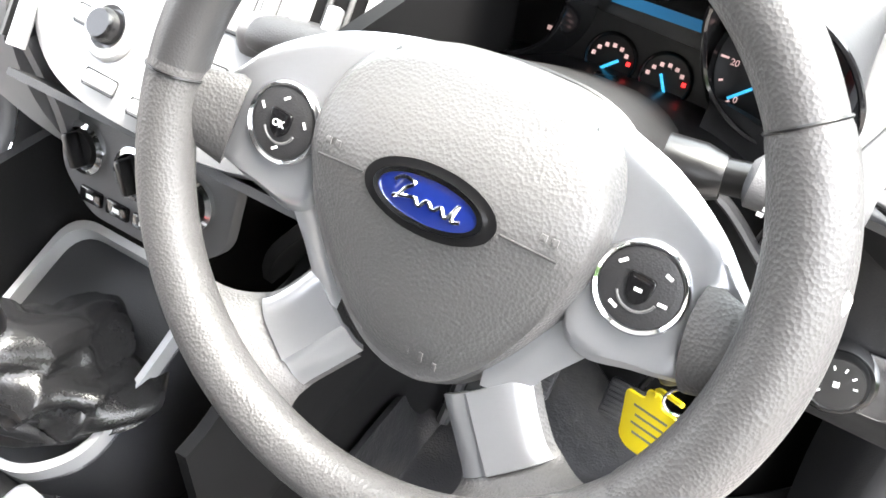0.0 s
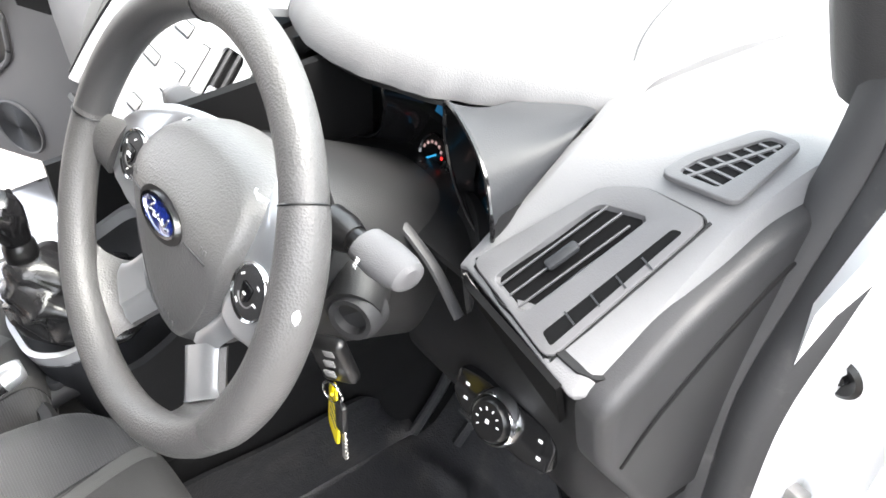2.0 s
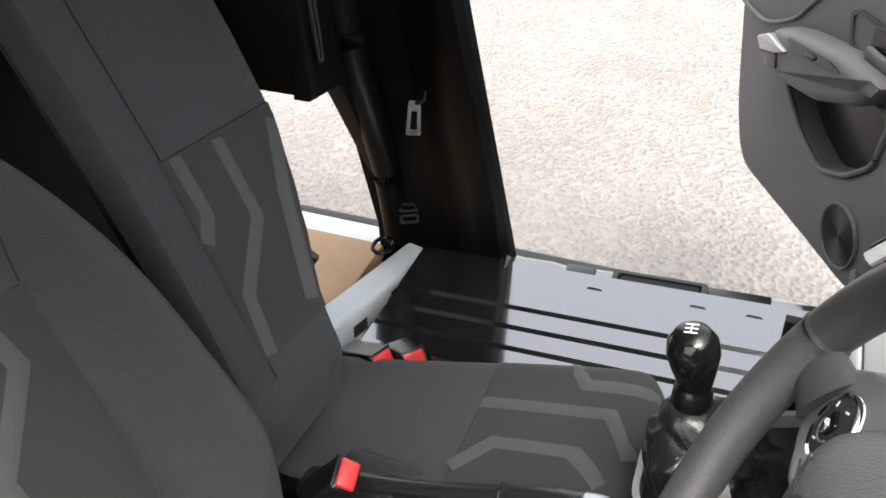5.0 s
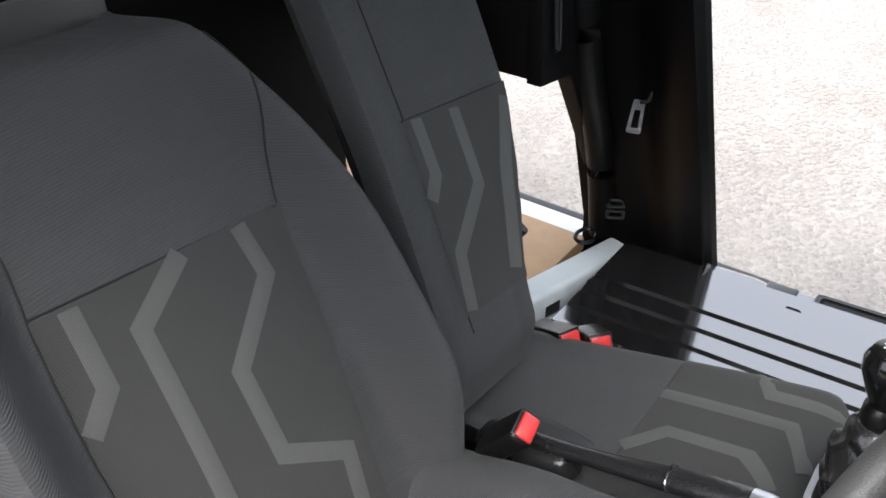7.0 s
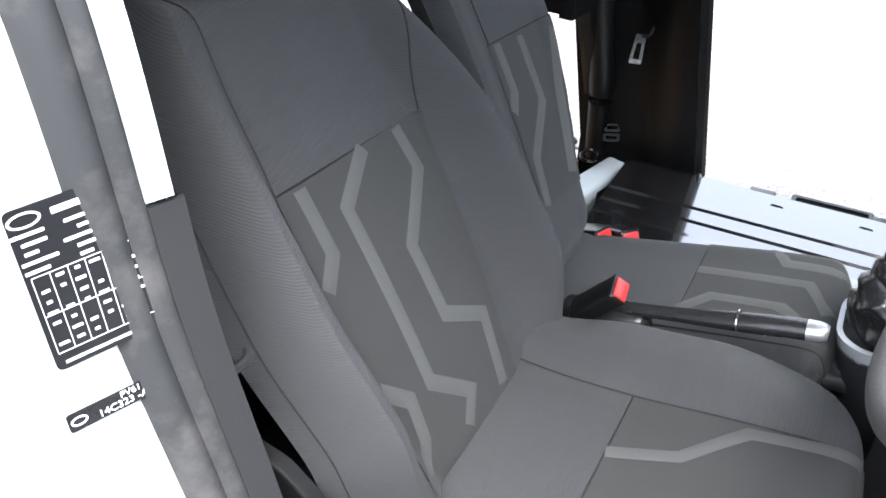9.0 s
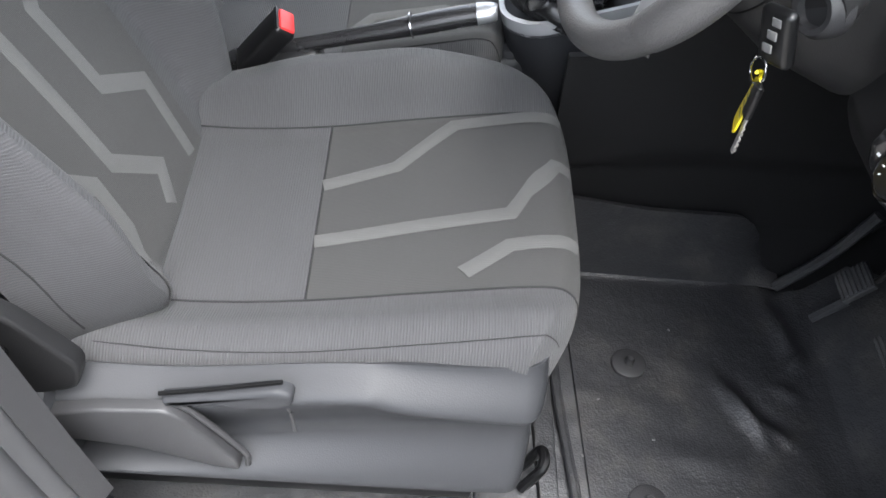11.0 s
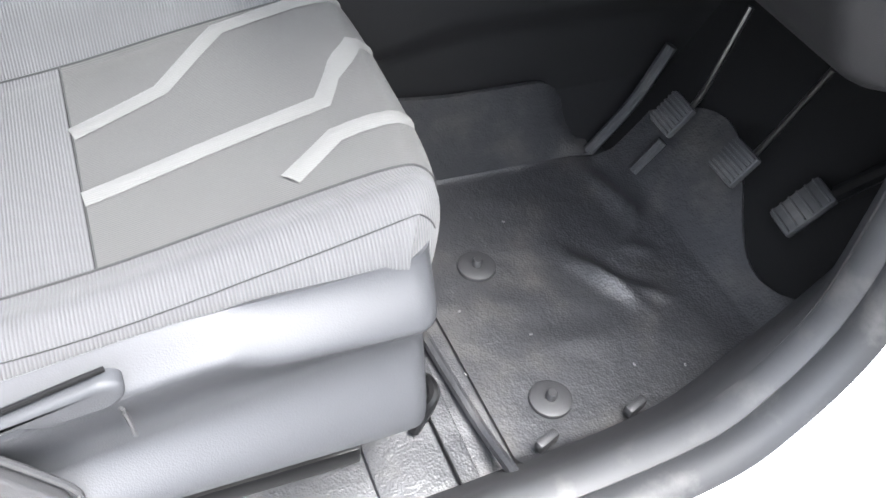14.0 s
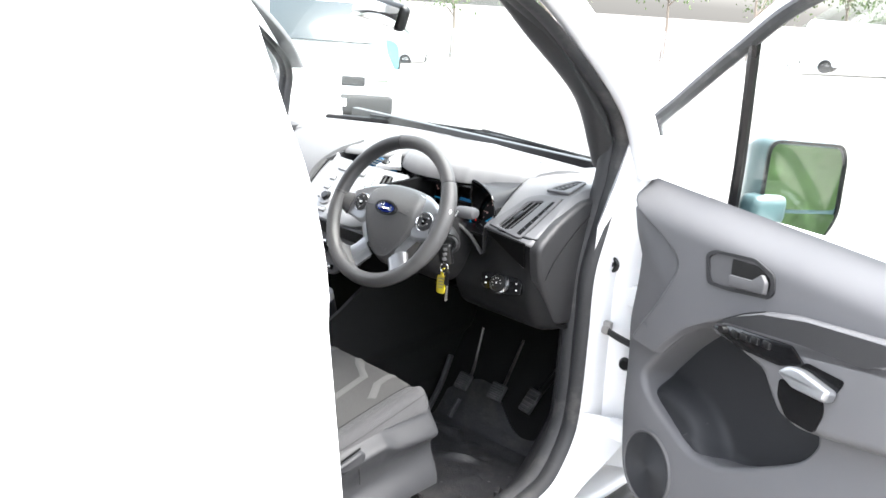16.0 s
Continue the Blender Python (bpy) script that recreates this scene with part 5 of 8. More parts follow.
for cx in (-0.022, 0.022):
    gauge = part("small_gauge", lathe([(0.018, 0.0), (0.0195, 0.002), (0.021, 0.0)], DMX @ pose(cx, -0.026, 0), 24), GLOSS, dash)
    for k in range(7):
        a = radians(160 - 140 * k / 6)
        part("dial_mark", rbox((0.003, 0.003, 0.0004), DMX @ pose(cx + 0.015 * math.cos(a), -0.030 + 0.015 * math.sin(a), 0.0006), 0), REDLAMP if k == 6 else DIALPRINT, gauge, smooth=False)
    part("needle", rbox((0.017, 0.0022, 0.001), DMX @ pose(cx, -0.030, 0.002, 0, 0, 40 if cx < 0 else -60), 0.0003), NEEDLE, gauge, "blue needle")
mid = part("info_display", prism(rounded([(-0.045, 0.0), (0.045, -0.004), (0.05, 0.05), (-0.05, 0.05)], 0.006), 0.003, DMX @ pose(0, 0.006, 0)), GLOSS, dash, "dark trip display")
part("display_line", rbox((0.07, 0.008, 0.0005), DMX @ pose(0, 0.018, 0.0034), 0), SCREENBLUE, mid, smooth=False)
part("warning_lamp", rbox((0.007, 0.0055, 0.0005), DMX @ pose(0.122, 0.024, 0.002), 0.001), REDLAMP, face, "red brake warning lamp", smooth=False)

# centre stack, turned slightly up, with its vents, buttons and knob
STACK = material("silver_stack_plastic", (0.34, 0.345, 0.35), 0.36, metal=0.2, vary=0.04)


def stack(u, v):
    x = -0.012 + 0.290 * u
    low = 0.145 - 0.035 * (2 * u - 1) ** 4
    z = 1.262 - (low - 0.006) * v
    return Vector((x, 0.052 + (z - 1.143) * 0.93 + 0.012 * (2 * u - 1) ** 2 + 0.02 * smooth(0.9, 1.0, v), z))


st = part("stack_panel", sheet(stack, 32, 24, thick=0.012), STACK, dash, "pale silver centre stack")


def on_stack(u, v, lift=0.0):
    p = stack(u, v)
    n = (stack(u + 0.02, v) - stack(u - 0.02, v)).cross(stack(u, v + 0.02) - stack(u, v - 0.02)).normalized()
    if n.y > 0:
        n = -n
    return facing(p + n * (lift + 0.0122), n)


vent(dash, on_stack(0.86, 0.40, 0.004) @ pose(0, 0, 0, 0, 0, 90), 0.105, 0.036, 2, "centre_vent", 0.0, True, STACK)
for u, v, w, h in ((0.30, 0.16, 0.055, 0.012), (0.52, 0.16, 0.030, 0.012), (0.62, 0.42, 0.020, 0.030), (0.22, 0.36, 0.020, 0.012), (0.22, 0.52, 0.020, 0.012), (0.22, 0.68, 0.020, 0.012), (0.44, 0.40, 0.03, 0.010),
                   (0.50, 0.66, 0.022, 0.012), (0.62, 0.66, 0.022, 0.012), (0.34, 0.86, 0.03, 0.010), (0.50, 0.88, 0.03, 0.010), (0.69, 0.30, 0.010, 0.05)):
    part("stack_button", rbox((w, h, 0.005), on_stack(u, v, 0.001), 0.003, 3), STACK, st)
    ring = rounded([(-w / 2 - 0.001, -h / 2 - 0.001), (w / 2 + 0.001, -h / 2 - 0.001), (w / 2 + 0.001, h / 2 + 0.001), (-w / 2 - 0.001, h / 2 + 0.001)], 0.003, 3)
    part("button_gap", tube([on_stack(u, v, 0.0006) @ Vector((x, y, 0)) for x, y in ring], 0.0007, 40, 4, closed=True), TRIM, st)
part("volume_knob", lathe([(0.0, 0.012), (0.010, 0.012), (0.012, 0.008), (0.0125, 0.0)], on_stack(0.31, 0.665, 0.003), 28), GLOSS, st, "black volume knob")
part("knob_surround", lathe([(0.014, 0.0), (0.016, 0.004), (0.022, 0.003), (0.024, 0.0)], on_stack(0.31, 0.665, 0.001), 28), STACK, st)
# silver strip and slim vent at the passenger edge of the stack
edge = [(-0.006, 0.047, 1.143), (-0.010, 0.085, 1.185), (-0.010, 0.125, 1.226), (-0.006, 0.160, 1.259), (-0.003, 0.176, 1.272)]
part("stack_edge", tube(edge, 0.007, 30, 8), STACK, dash, "silver edge strip")
part("edge_vent", tube([(x - 0.012, y + 0.004, z + 0.002) for x, y, z in edge[:4]], 0.006, 30, 8), BLACK, dash, "slim black vent beside the stack")
# display in its recess under the tip
part("display_recess", sheet(lambda u, v: (-0.004 + 0.185 * u, 0.160 + 0.086 * v, 1.259 - 0.022 * v - 0.010 * math.sin(math.pi * v) + 0.012 * u * v), 14, 10, thick=0.006), TRIM, dash, "smooth grey display recess")
part("media_slot", rbox((0.095, 0.010, 0.003), pose(0.080, 0.168, 1.2545, -20, 0, 7), 0.0008), BLACK, dash, "black slot in the recess")
part("display_back", rbox((0.20, 0.008, 0.046), pose(0.085, 0.252, 1.253, 14), 0.003), GLOSS, dash, "dark display housing")
dsp = part("display", rbox((0.115, 0.004, 0.040), pose(0.10, 0.245, 1.256, 14), 0.002), SCREENBLUE, dash, "blue lit display")
for k in range(4):
    part("display_line", rbox((0.08 - 0.012 * (k % 2), 0.001, 0.004), pose(0.10, 0.2425 - 0.0022 * (1.5 - k), 1.269 - 0.0085 * k, 14), 0), WHITEPRINT, dsp, smooth=False)
part("recess_wall", sheet(patch4((-0.004, 0.190, 1.280), (-0.004, 0.255, 1.285), (-0.004, 0.255, 1.235), (-0.006, 0.126, 1.262)), 6, 6, thick=0.004), TRIM, dash)
# panel with the vent roller between display and dials
rl = thing("vent_roller_panel", (0.195, 0.2, 1.25), "pale grey panel with a ribbed vent roller", "vent control")
PA, PB, PC = Vector((0.160, 0.164, 1.264)), Vector((0.106, 0.303, 1.284)), Vector((0.202, 0.218, 1.262))
part("panel", sheet(patch4(PA, PB, PB + Vector((0.014, -0.004, 0)), PC, 0.006), 18, 12, thick=0.010), STACK, rl, "pale silver-grey panel")
part("panel_scoop", sheet(lambda u, v: Vector((0.156, 0.208, 1.2745)) + (PB - PA).normalized() * (0.034 * math.cos(2 * math.pi * u) * v) + Vector((0.88, 0.45, -0.05)) * (0.014 * math.sin(2 * math.pi * u) * v) - Vector((0, 0, 0.004 * (1 - v * v))), 32, 6), DOORGREY, rl, "shallow scoop round the roller")
RM = facing(Vector((0.155, 0.206, 1.2645)), Vector((0.88, 0.46, -0.05)))
part("roller", lathe([(0.0, -0.009), (0.019, -0.009), (0.0205, -0.005), (0.0205, 0.005), (0.019, 0.009), (0.0, 0.009)], RM, 40), BLACK, rl, "ribbed black roller")
part("pointer", rbox((0.0016, 0.0030, 0.017), RM @ pose(0.0202 * math.cos(2.7), 0.0202 * math.sin(2.7), 0, 0, 0, 155), 0), WHITEPRINT, rl, "white pointer line", smooth=False)
for k in range(24):
    a = 2 * math.pi * k / 24
    part("rib", rbox((0.0012, 0.0012, 0.012), RM @ pose(0.0208 * math.cos(a), 0.0208 * math.sin(a), 0), 0), TRIM, rl, smooth=False)

# heater controls under the stack and the dark flanks down to the gear lever
HM = facing((0.055, 0.085, 1.028), (0.0, -0.95, 0.31))
heater = part("heater_panel", prism(rounded([(-0.095, 0.045), (0.105, 0.045), (0.100, -0.030), (0.06, -0.062), (-0.05, -0.062), (-0.088, -0.03)], 0.015), 0.012, HM @ pose(0, 0, -0.012), 0.004), DOORGREY, dash, "grey heater control panel")
for cx in (-0.060, 0.0, 0.060):
    part("heater_ring", lathe([(0.0165, 0.0), (0.019, 0.006), (0.0235, 0.004), (0.0245, 0.0)], HM @ pose(cx, 0.0, 0.0), 32), CHROME, heater, "bright ring")
    part("heater_knob", join(lathe([(0.0, 0.008), (0.015, 0.008), (0.0165, 0.0)], HM @ pose(cx, 0.0, 0.0), 32), rbox((0.009, 0.031, 0.014), HM @ pose(cx, 0.0, 0.013, 0, 0, 25), 0.003)), BLACK, heater, "black heater knob")
for k in range(4):
    part("heater_button", rbox((0.026, 0.014, 0.005), HM @ pose(-0.048 + 0.031 * k, -0.042, 0.001), 0.002), GLOSS, heater)
    part("heater_mark", rbox((0.008, 0.004, 0.0005), HM @ pose(-0.048 + 0.031 * k, -0.042, 0.0037), 0), WHITEPRINT, heater, smooth=False)
part("stack_underside", sheet(lambda u, v: (-0.01 + 0.28 * u, 0.040 + 0.06 * v, 1.128 - 0.055 * v), 12, 6, thick=0.006), TRIM, dash, "dark underside of the stack")
# Right flank near-black, shade put into its colour; the left stays grey.
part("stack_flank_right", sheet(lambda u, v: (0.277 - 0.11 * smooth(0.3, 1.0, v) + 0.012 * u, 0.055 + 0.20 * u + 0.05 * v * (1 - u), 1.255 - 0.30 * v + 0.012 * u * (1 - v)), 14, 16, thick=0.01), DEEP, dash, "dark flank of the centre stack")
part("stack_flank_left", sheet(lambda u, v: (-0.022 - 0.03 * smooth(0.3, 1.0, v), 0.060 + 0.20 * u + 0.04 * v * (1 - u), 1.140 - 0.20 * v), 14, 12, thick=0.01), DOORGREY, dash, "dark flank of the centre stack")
# passenger side: vent pod, upper face and glovebox
def glove(u, v):
    x = -0.55 + 0.515 * u
    prof = spline([(0, 0.300, 1.2885), (0, 0.215, 1.268), (0, 0.145, 1.215), (0, 0.112, 1.14), (0, 0.125, 1.05), (0, 0.175, 0.975), (0, 0.29, 0.93)], 50)
    q = max(0, min(1, v)) * 49
    i = min(int(q), 48)
    p = prof[i].lerp(prof[i + 1], q - i)
    return Vector((x, p.y - 0.036 * smooth(-0.30, -0.03, x) * smooth(0.27, 0.15, p.y) + 0.22 * smooth(-0.25, -0.43, x) * smooth(0.30, 0.20, p.y), p.z))


def beside_stack(u, v):
    """From the slim vent beside the stack across to the passenger face, at one height."""
    a = spline([(x - 0.016, y + 0.003, z) for x, y, z in edge], 20)[int(round(v * 19))]
    w = min((abs(glove(1, k / 80).z - a.z), k / 80) for k in range(50))[1]
    return a.lerp(glove(0.99, w), u)


part("edge_wall", sheet(beside_stack, 4, 19, thick=0.004), DASH, dash, "grey flank beside the stack")
part("passenger_face", sheet(glove, 16, 40, thick=0.012), DASH, dash, "grey glovebox face")
part("glovebox_gap", tube([glove(u / 10, 0.50) + Vector((0, -0.0005, 0)) for u in range(11)], 0.0018, 30, 5), BLACK, dash)
# passenger vent at the outer end, its panel turned up towards the cab
K1, K2, K3, K4 = (Vector(q) for q in ((-0.375, 0.074, 1.148), (-0.292, 0.114, 1.153), (-0.425, 0.186, 1.186), (-0.475, 0.168, 1.160)))
kx = (K3 - K2).normalized()
kz = (K1 - K2).cross(K3 - K2).normalized()
kz = kz if kz.z > 0 else -kz
ky = kz.cross(kx)
KM = Matrix.Translation((K1 + K2 + K3 + K4) / 4) @ Matrix((kx, ky, kz)).transposed().to_4x4()
kq = [KM.inverted() @ q for q in (K1, K2, K3, K4)]
ko = [(q.x, q.y) for q in kq]
kc = (sum(p[0] for p in ko) / 4, sum(p[1] for p in ko) / 4)
if sum(ko[k][0] * ko[(k + 1) % 4][1] - ko[(k + 1) % 4][0] * ko[k][1] for k in range(4)) < 0:
    ko.reverse()
ki = rounded([(kc[0] + (x - kc[0]) * 0.80, kc[1] + (y - kc[1]) * 0.66) for x, y in ko], 0.006, 5)
pvent = part("passenger_vent", holed(rounded(ko, 0.010, 6), ki, kc, 0.012, KM, 0.002), DOORGREY, dash, "grey passenger vent panel")
part("vent_well", prism(ki, 0.003, KM @ pose(0, 0, 0.0015)), DEEP, pvent, "vent well, deep shade put into near-black")
for k in (-1, 0, 1):
    part("slat", rbox((0.105, 0.0022, 0.006), KM @ pose(kc[0], kc[1] + 0.012 * k, 0.007, 15, 0, 0), 0.0008), TRIM, pvent)
part("tab", rbox((0.028, 0.010, 0.007), KM @ pose(kc[0], kc[1], 0.011), 0.003), SILVER, pvent, "bright vent tab")
kd = kz * 0.016
part("pod_body", sheet(patch4(K4 + Vector((-0.03, 0.13, 0.09)), K3 + Vector((0.05, 0.10, 0.09)) - kd, K2 + Vector((0.016, 0.004, -0.004)) - kd, K1 + Vector((-0.014, -0.002, -0.012)) - kd, 0.0), 12, 10, thick=0.014), DASH, dash, "grey passenger vent pod")
# Near-black sheet paints the shade below the passenger vent.
part("pod_underside", sheet(patch4(K1 + Vector((0, 0.004, -0.012)), K2 + Vector((0, 0.004, -0.012)), (-0.285, 0.108, 1.09), (-0.365, 0.085, 1.080)), 6, 6, thick=0.006), DEEP, dash, "sheet below the passenger vent, recess shade put into near-black")
part("dash_end", prism(rounded([(0.10, 1.10), (0.17, 1.24), (0.30, 1.28), (0.44, 1.28), (0.44, 0.95), (0.28, 0.94), (0.14, 1.0)], 0.02), 0.02, Matrix(((0, 0, 1, -0.565), (1, 0, 0, 0), (0, 1, 0, 0), (0, 0, 0, 1))), 0.008), TRIM, dash, "dashboard end")
# far edge fillers so that the body is closed below the skin
part("dash_core", rbox((1.12, 0.22, 0.26), pose(0.07, 0.50, 1.11), 0.02), BLACK, dash)


# ---- steering wheel ----
WC = Vector((0.381, 0.004, 1.222))
WM = Matrix.Translation(WC) @ pose(0, 0, 0, 63)
WZ = tuple(WM.to_3x3() @ Vector((0, 0, 1)))
wheel = thing("steering_wheel", WC, "grey grained steering wheel with silver spokes and a blue oval badge", "steering wheel")


def on_wheel(x, y, z=0.0):
    return WM @ Vector((x, y, z))


def rim_arc(a0, a1, n, r0=0.176):
    return [on_wheel(r0 * math.cos(radians(a0 + (a1 - a0) * i / n)), r0 * math.sin(radians(a0 + (a1 - a0) * i / n))) for i in range(n + 1)]


part("rim", tube(rim_arc(0, 354, 59), 0.0172, 140, 20, closed=True, up=WZ), LEATHER, wheel, "grained grey rim")
part("rim_insert", tube(rim_arc(104, 176, 20), lambda t: 0.0173 + 0.0008 * math.sin(math.pi * t), 40, 20, up=WZ), RIMSHADE, wheel, "smooth rim insert, shade put into its darker colour")
part("rim_grip", tube(rim_arc(-34, 34, 24), lambda t: 0.0174 + 0.0028 * math.sin(math.pi * t) ** 0.5, 48, 20, up=WZ), LEATHER, wheel, "thicker grained thumb grip")
for q in (34, 104, 178):
    c, sn = math.cos(radians(q)), math.sin(radians(q))
    part("rim_joint", tube([on_wheel((0.176 + 0.0176 * math.cos(k)) * c, (0.176 + 0.0176 * math.cos(k)) * sn, 0.0176 * math.sin(k)) for k in (2 * math.pi * i / 20 for i in range(20))], 0.0009, 40, 5, closed=True), BLACK, wheel, "dark joint line round the rim")
part("rim_scuff", tube([on_wheel(0.1905, 0.030, 0.008), on_wheel(0.189, 0.038, 0.009), on_wheel(0.188, 0.043, 0.009)], lambda t: 0.0034 * math.sin(math.pi * min(0.95, max(0.05, t))), 8, 6), WHITEPRINT, wheel, "white scuff mark")

half = [(0.0, 0.073), (0.045, 0.070), (0.072, 0.058), (0.086, 0.036), (0.088, 0.006), (0.080, -0.035), (0.059, -0.078), (0.036, -0.107), (0.016, -0.119)]
pad_line = half + [(0.0, -0.121)] + [(-x, y) for x, y in half[:0:-1]]
pad_line = [(p.x, p.y) for p in spline([(x, y, 0) for x, y in pad_line], 96, closed=True)]


def pad_z(y):
    """The cover falls back towards the column at its top and, less, at its chin."""
    return 0.27 * y if y < 0 else -1.55 * max(0.0, y - 0.012) ** 1.5


rings = []
for k, z, chin in ((0.97, -0.060, 0), (1.0, -0.045, 0), (1.0, -0.024, -0.004), (0.99, -0.017, -0.006), (0.965, -0.010, -0.006), (0.93, -0.004, -0.003), (0.905, -0.0012, 0.0), (0.885, -0.0005, 0.0016), (0.865, 0.0005, 0.0), (0.84, 0.0015, -0.001),
                   (0.75, 0.0042, 0), (0.62, 0.007, 0), (0.45, 0.009, 0), (0.25, 0.010, 0), (0.02, 0.0105, 0)):
    rings.append([on_wheel(x * k, (y + 0.02) * k - 0.02, z + pad_z((y + 0.02) * k - 0.02) + chin * smooth(-0.01, -0.06, y)) for x, y in pad_line])
pad = part("airbag_cover", loft(rings), AIRBAG, wheel, "grained airbag cover with a raised line round its chin")
# moulded lines beside the badge and unreadable moulded wording
for x0, x1 in ((-0.070, -0.040), (0.040, 0.070)):
    part("badge_line", tube([on_wheel(x0, -0.001, 0.0050), on_wheel(x1, 0.001, 0.0088)] if x0 < 0 else [on_wheel(x0, 0.001, 0.0088), on_wheel(x1, -0.001, 0.0050)], 0.0008, 6, 6), TRIM, pad)
for k in range(6):
    part("moulded_mark", rbox((0.0026, 0.0065 - 0.001 * (k % 2), 0.0010), WM @ pose(-0.024 + 0.0092 * k, -0.084 - 0.0016 * k, -0.0185) @ pose(0, 0, 0, 15), 0.0004), AIRBAG, pad)
for sx in (-1, 1):
    for k in range(2):
        part("moulded_mark", rbox((0.0035, 0.0040, 0.0010), WM @ pose(sx * (0.060 + 0.006 * k), 0.008, 0.0058) @ pose(0, 0, 0, 0, sx * 9), 0.0004), AIRBAG, pad)

# side spokes: silver bezels with round switch pads
for sg in (1, -1):
    tops = spline([(0.050, 0.0690, 0), (0.076, 0.0640, 0), (0.103, 0.055, 0), (0.133, 0.037, 0), (0.156, 0.014, 0)], 40)
    feet = spline([(0.070, 0.040, 0), (0.076, -0.030, 0), (0.092, -0.048, 0), (0.120, -0.043, 0), (0.150, -0.038, 0)], 40)

    def bezel_point(u, v):
        k = max(0.0, min(1.0, u)) * 39
        i = min(int(k), 38)
        p = tops[i].lerp(tops[i + 1], k - i).lerp(feet[i].lerp(feet[i + 1], k - i), v)
        roll = max(smooth(0.10, 0.0, v), smooth(0.90, 1.0, v))
        return on_wheel(sg * p.x, p.y, -0.0150 - 1.25 * max(0.0, p.y - 0.012) ** 1.5 - 0.007 * roll ** 2 - 0.004 * smooth(0.8, 1.0, u) - 0.008 * smooth(0.40, 0.0, u))


    spoke = part("spoke_bezel", sheet(bezel_point if sg < 0 else (lambda u, v: bezel_point(1 - u, v)), 40, 30, thick=0.012), SILVER, wheel, "satin silver spoke bezel")
    web_in, web_out = spline([(0.082, -0.02, 0), (0.074, -0.045, 0), (0.062, -0.070, 0), (0.048, -0.092, 0)], 20), spline([(0.100, -0.042, 0), (0.094, -0.052, 0), (0.082, -0.068, 0), (0.068, -0.090, 0)], 20)


    def web_point(u, v):
        v = v if sg > 0 else 1 - v
        k = int(round(u * 19))
        p = web_in[k].lerp(web_out[k], v)
        return on_wheel(sg * p.x, p.y, -0.022 - 0.006 * v * v - 0.004 * u)


    part("spoke_web", sheet(web_point, 19, 6, thick=0.010), SILVER, wheel, "satin silver web beside the airbag cover")
    bm = WM @ pose(sg * 0.108, 0.0, -0.014)
    swp = part("switch_pad", lathe([(0.0, 0.0025), (0.008, 0.0025), (0.017, 0.002), (0.0205, 0.0008), (0.0215, -0.002)], bm, 36), TRIM, wheel, "round black switch pad")
    part("pad_ring", lathe([(0.0212, 0.001), (0.0228, 0.0022), (0.0242, 0.0005), (0.0245, -0.002)], bm, 36), CHROME, swp, "chrome ring")
    tri = rounded([(-0.0075, 0.008), (0.0075, 0.007), (0.006, -0.004), (0.0, -0.009), (-0.006, -0.004)], 0.003)
    part("middle_button", prism(tri, 0.0025, bm @ pose(0, 0, 0.0022), 0.0008), GLOSS, swp)
    part("arc_groove", tube([bm @ Vector((0.0105 * math.cos(a), 0.0105 * math.sin(a) - 0.001, 0.0026)) for a in (radians(200 + 14 * k) for k in range(11))], 0.0008, 24, 6), GREYPRINT, swp)
    if sg < 0:
        text("OK", 0.0055, bm @ pose(0, 0, 0.005), WHITEPRINT, swp)
        for ax, ay, rz in ((-0.014, 0.006, 90), (0.015, 0.004, -90), (0.0, -0.0145, 180), (0.0, 0.0145, 0)):
            part("arrow_mark", rbox((0.004, 0.0014, 0.0005), bm @ pose(ax, ay, 0.0026, 0, 0, rz + 35), 0), WHITEPRINT, swp, smooth=False)
    else:
        for ax, ay, rz, w in ((-0.012, 0.010, 40, 0.006), (0.013, -0.003, 0, 0.006), (-0.009, -0.012, -25, 0.006), (0.011, 0.011, -20, 0.005), (0.0, 0.0, 0, 0.005)):
            part("symbol_mark", rbox((w * 0.8, 0.0018, 0.0005), bm @ pose(ax, ay, 0.0027 if w > 0.005 or ax else 0.005, 0, 0, rz), 0.0002), WHITEPRINT, swp, smooth=False)
    # joint of spoke and rim
    part("spoke_joint", tube([on_wheel(sg * 0.142, -0.012, -0.019), on_wheel(sg * 0.156, -0.010, -0.011), on_wheel(sg * 0.172, -0.008, -0.003)], lambda t: 0.029 - 0.009 * t, 14, 16, flat=0.45, up=WZ), LEATHER, wheel, "grained spoke joint")
    # lower spoke: a silver cap that flows into a grained flare on the rim
    high = spline([(0.073, -0.074, 0), (0.086, -0.094, 0), (0.099, -0.108, 0), (0.116, -0.112, 0), (0.138, -0.106, 0)], 40)
    deep_ = spline([(0.026, -0.114, 0), (0.043, -0.136, 0), (0.054, -0.151, 0), (0.056, -0.160, 0), (0.048, -0.170, 0)], 40)

    def spoke_point(u, v):
        v = 1 - v if sg > 0 else v
        k = max(0.0, min(1.0, u)) * 39
        i = min(int(k), 38)
        p = high[i].lerp(high[i + 1], k - i).lerp(deep_[i].lerp(deep_[i + 1], k - i), v)
        return on_wheel(sg * p.x, p.y, -0.029 + 0.006 * u + 0.020 * smooth(0.50, 1.0, u) - 0.010 * abs(2 * v - 1) ** 4)


    def cap_point(u, v):
        p = Vector(spoke_point(u, v))
        return p + Vector(WZ) * (0.0034 - 0.0024 * smooth(0.66, 0.70, 1 - v if sg > 0 else v))


    lower = part("lower_spoke", sheet(spoke_point, 30, 24, u0=0.05, thick=0.016), LEATHER, wheel, "grained lower spoke flaring into the rim")
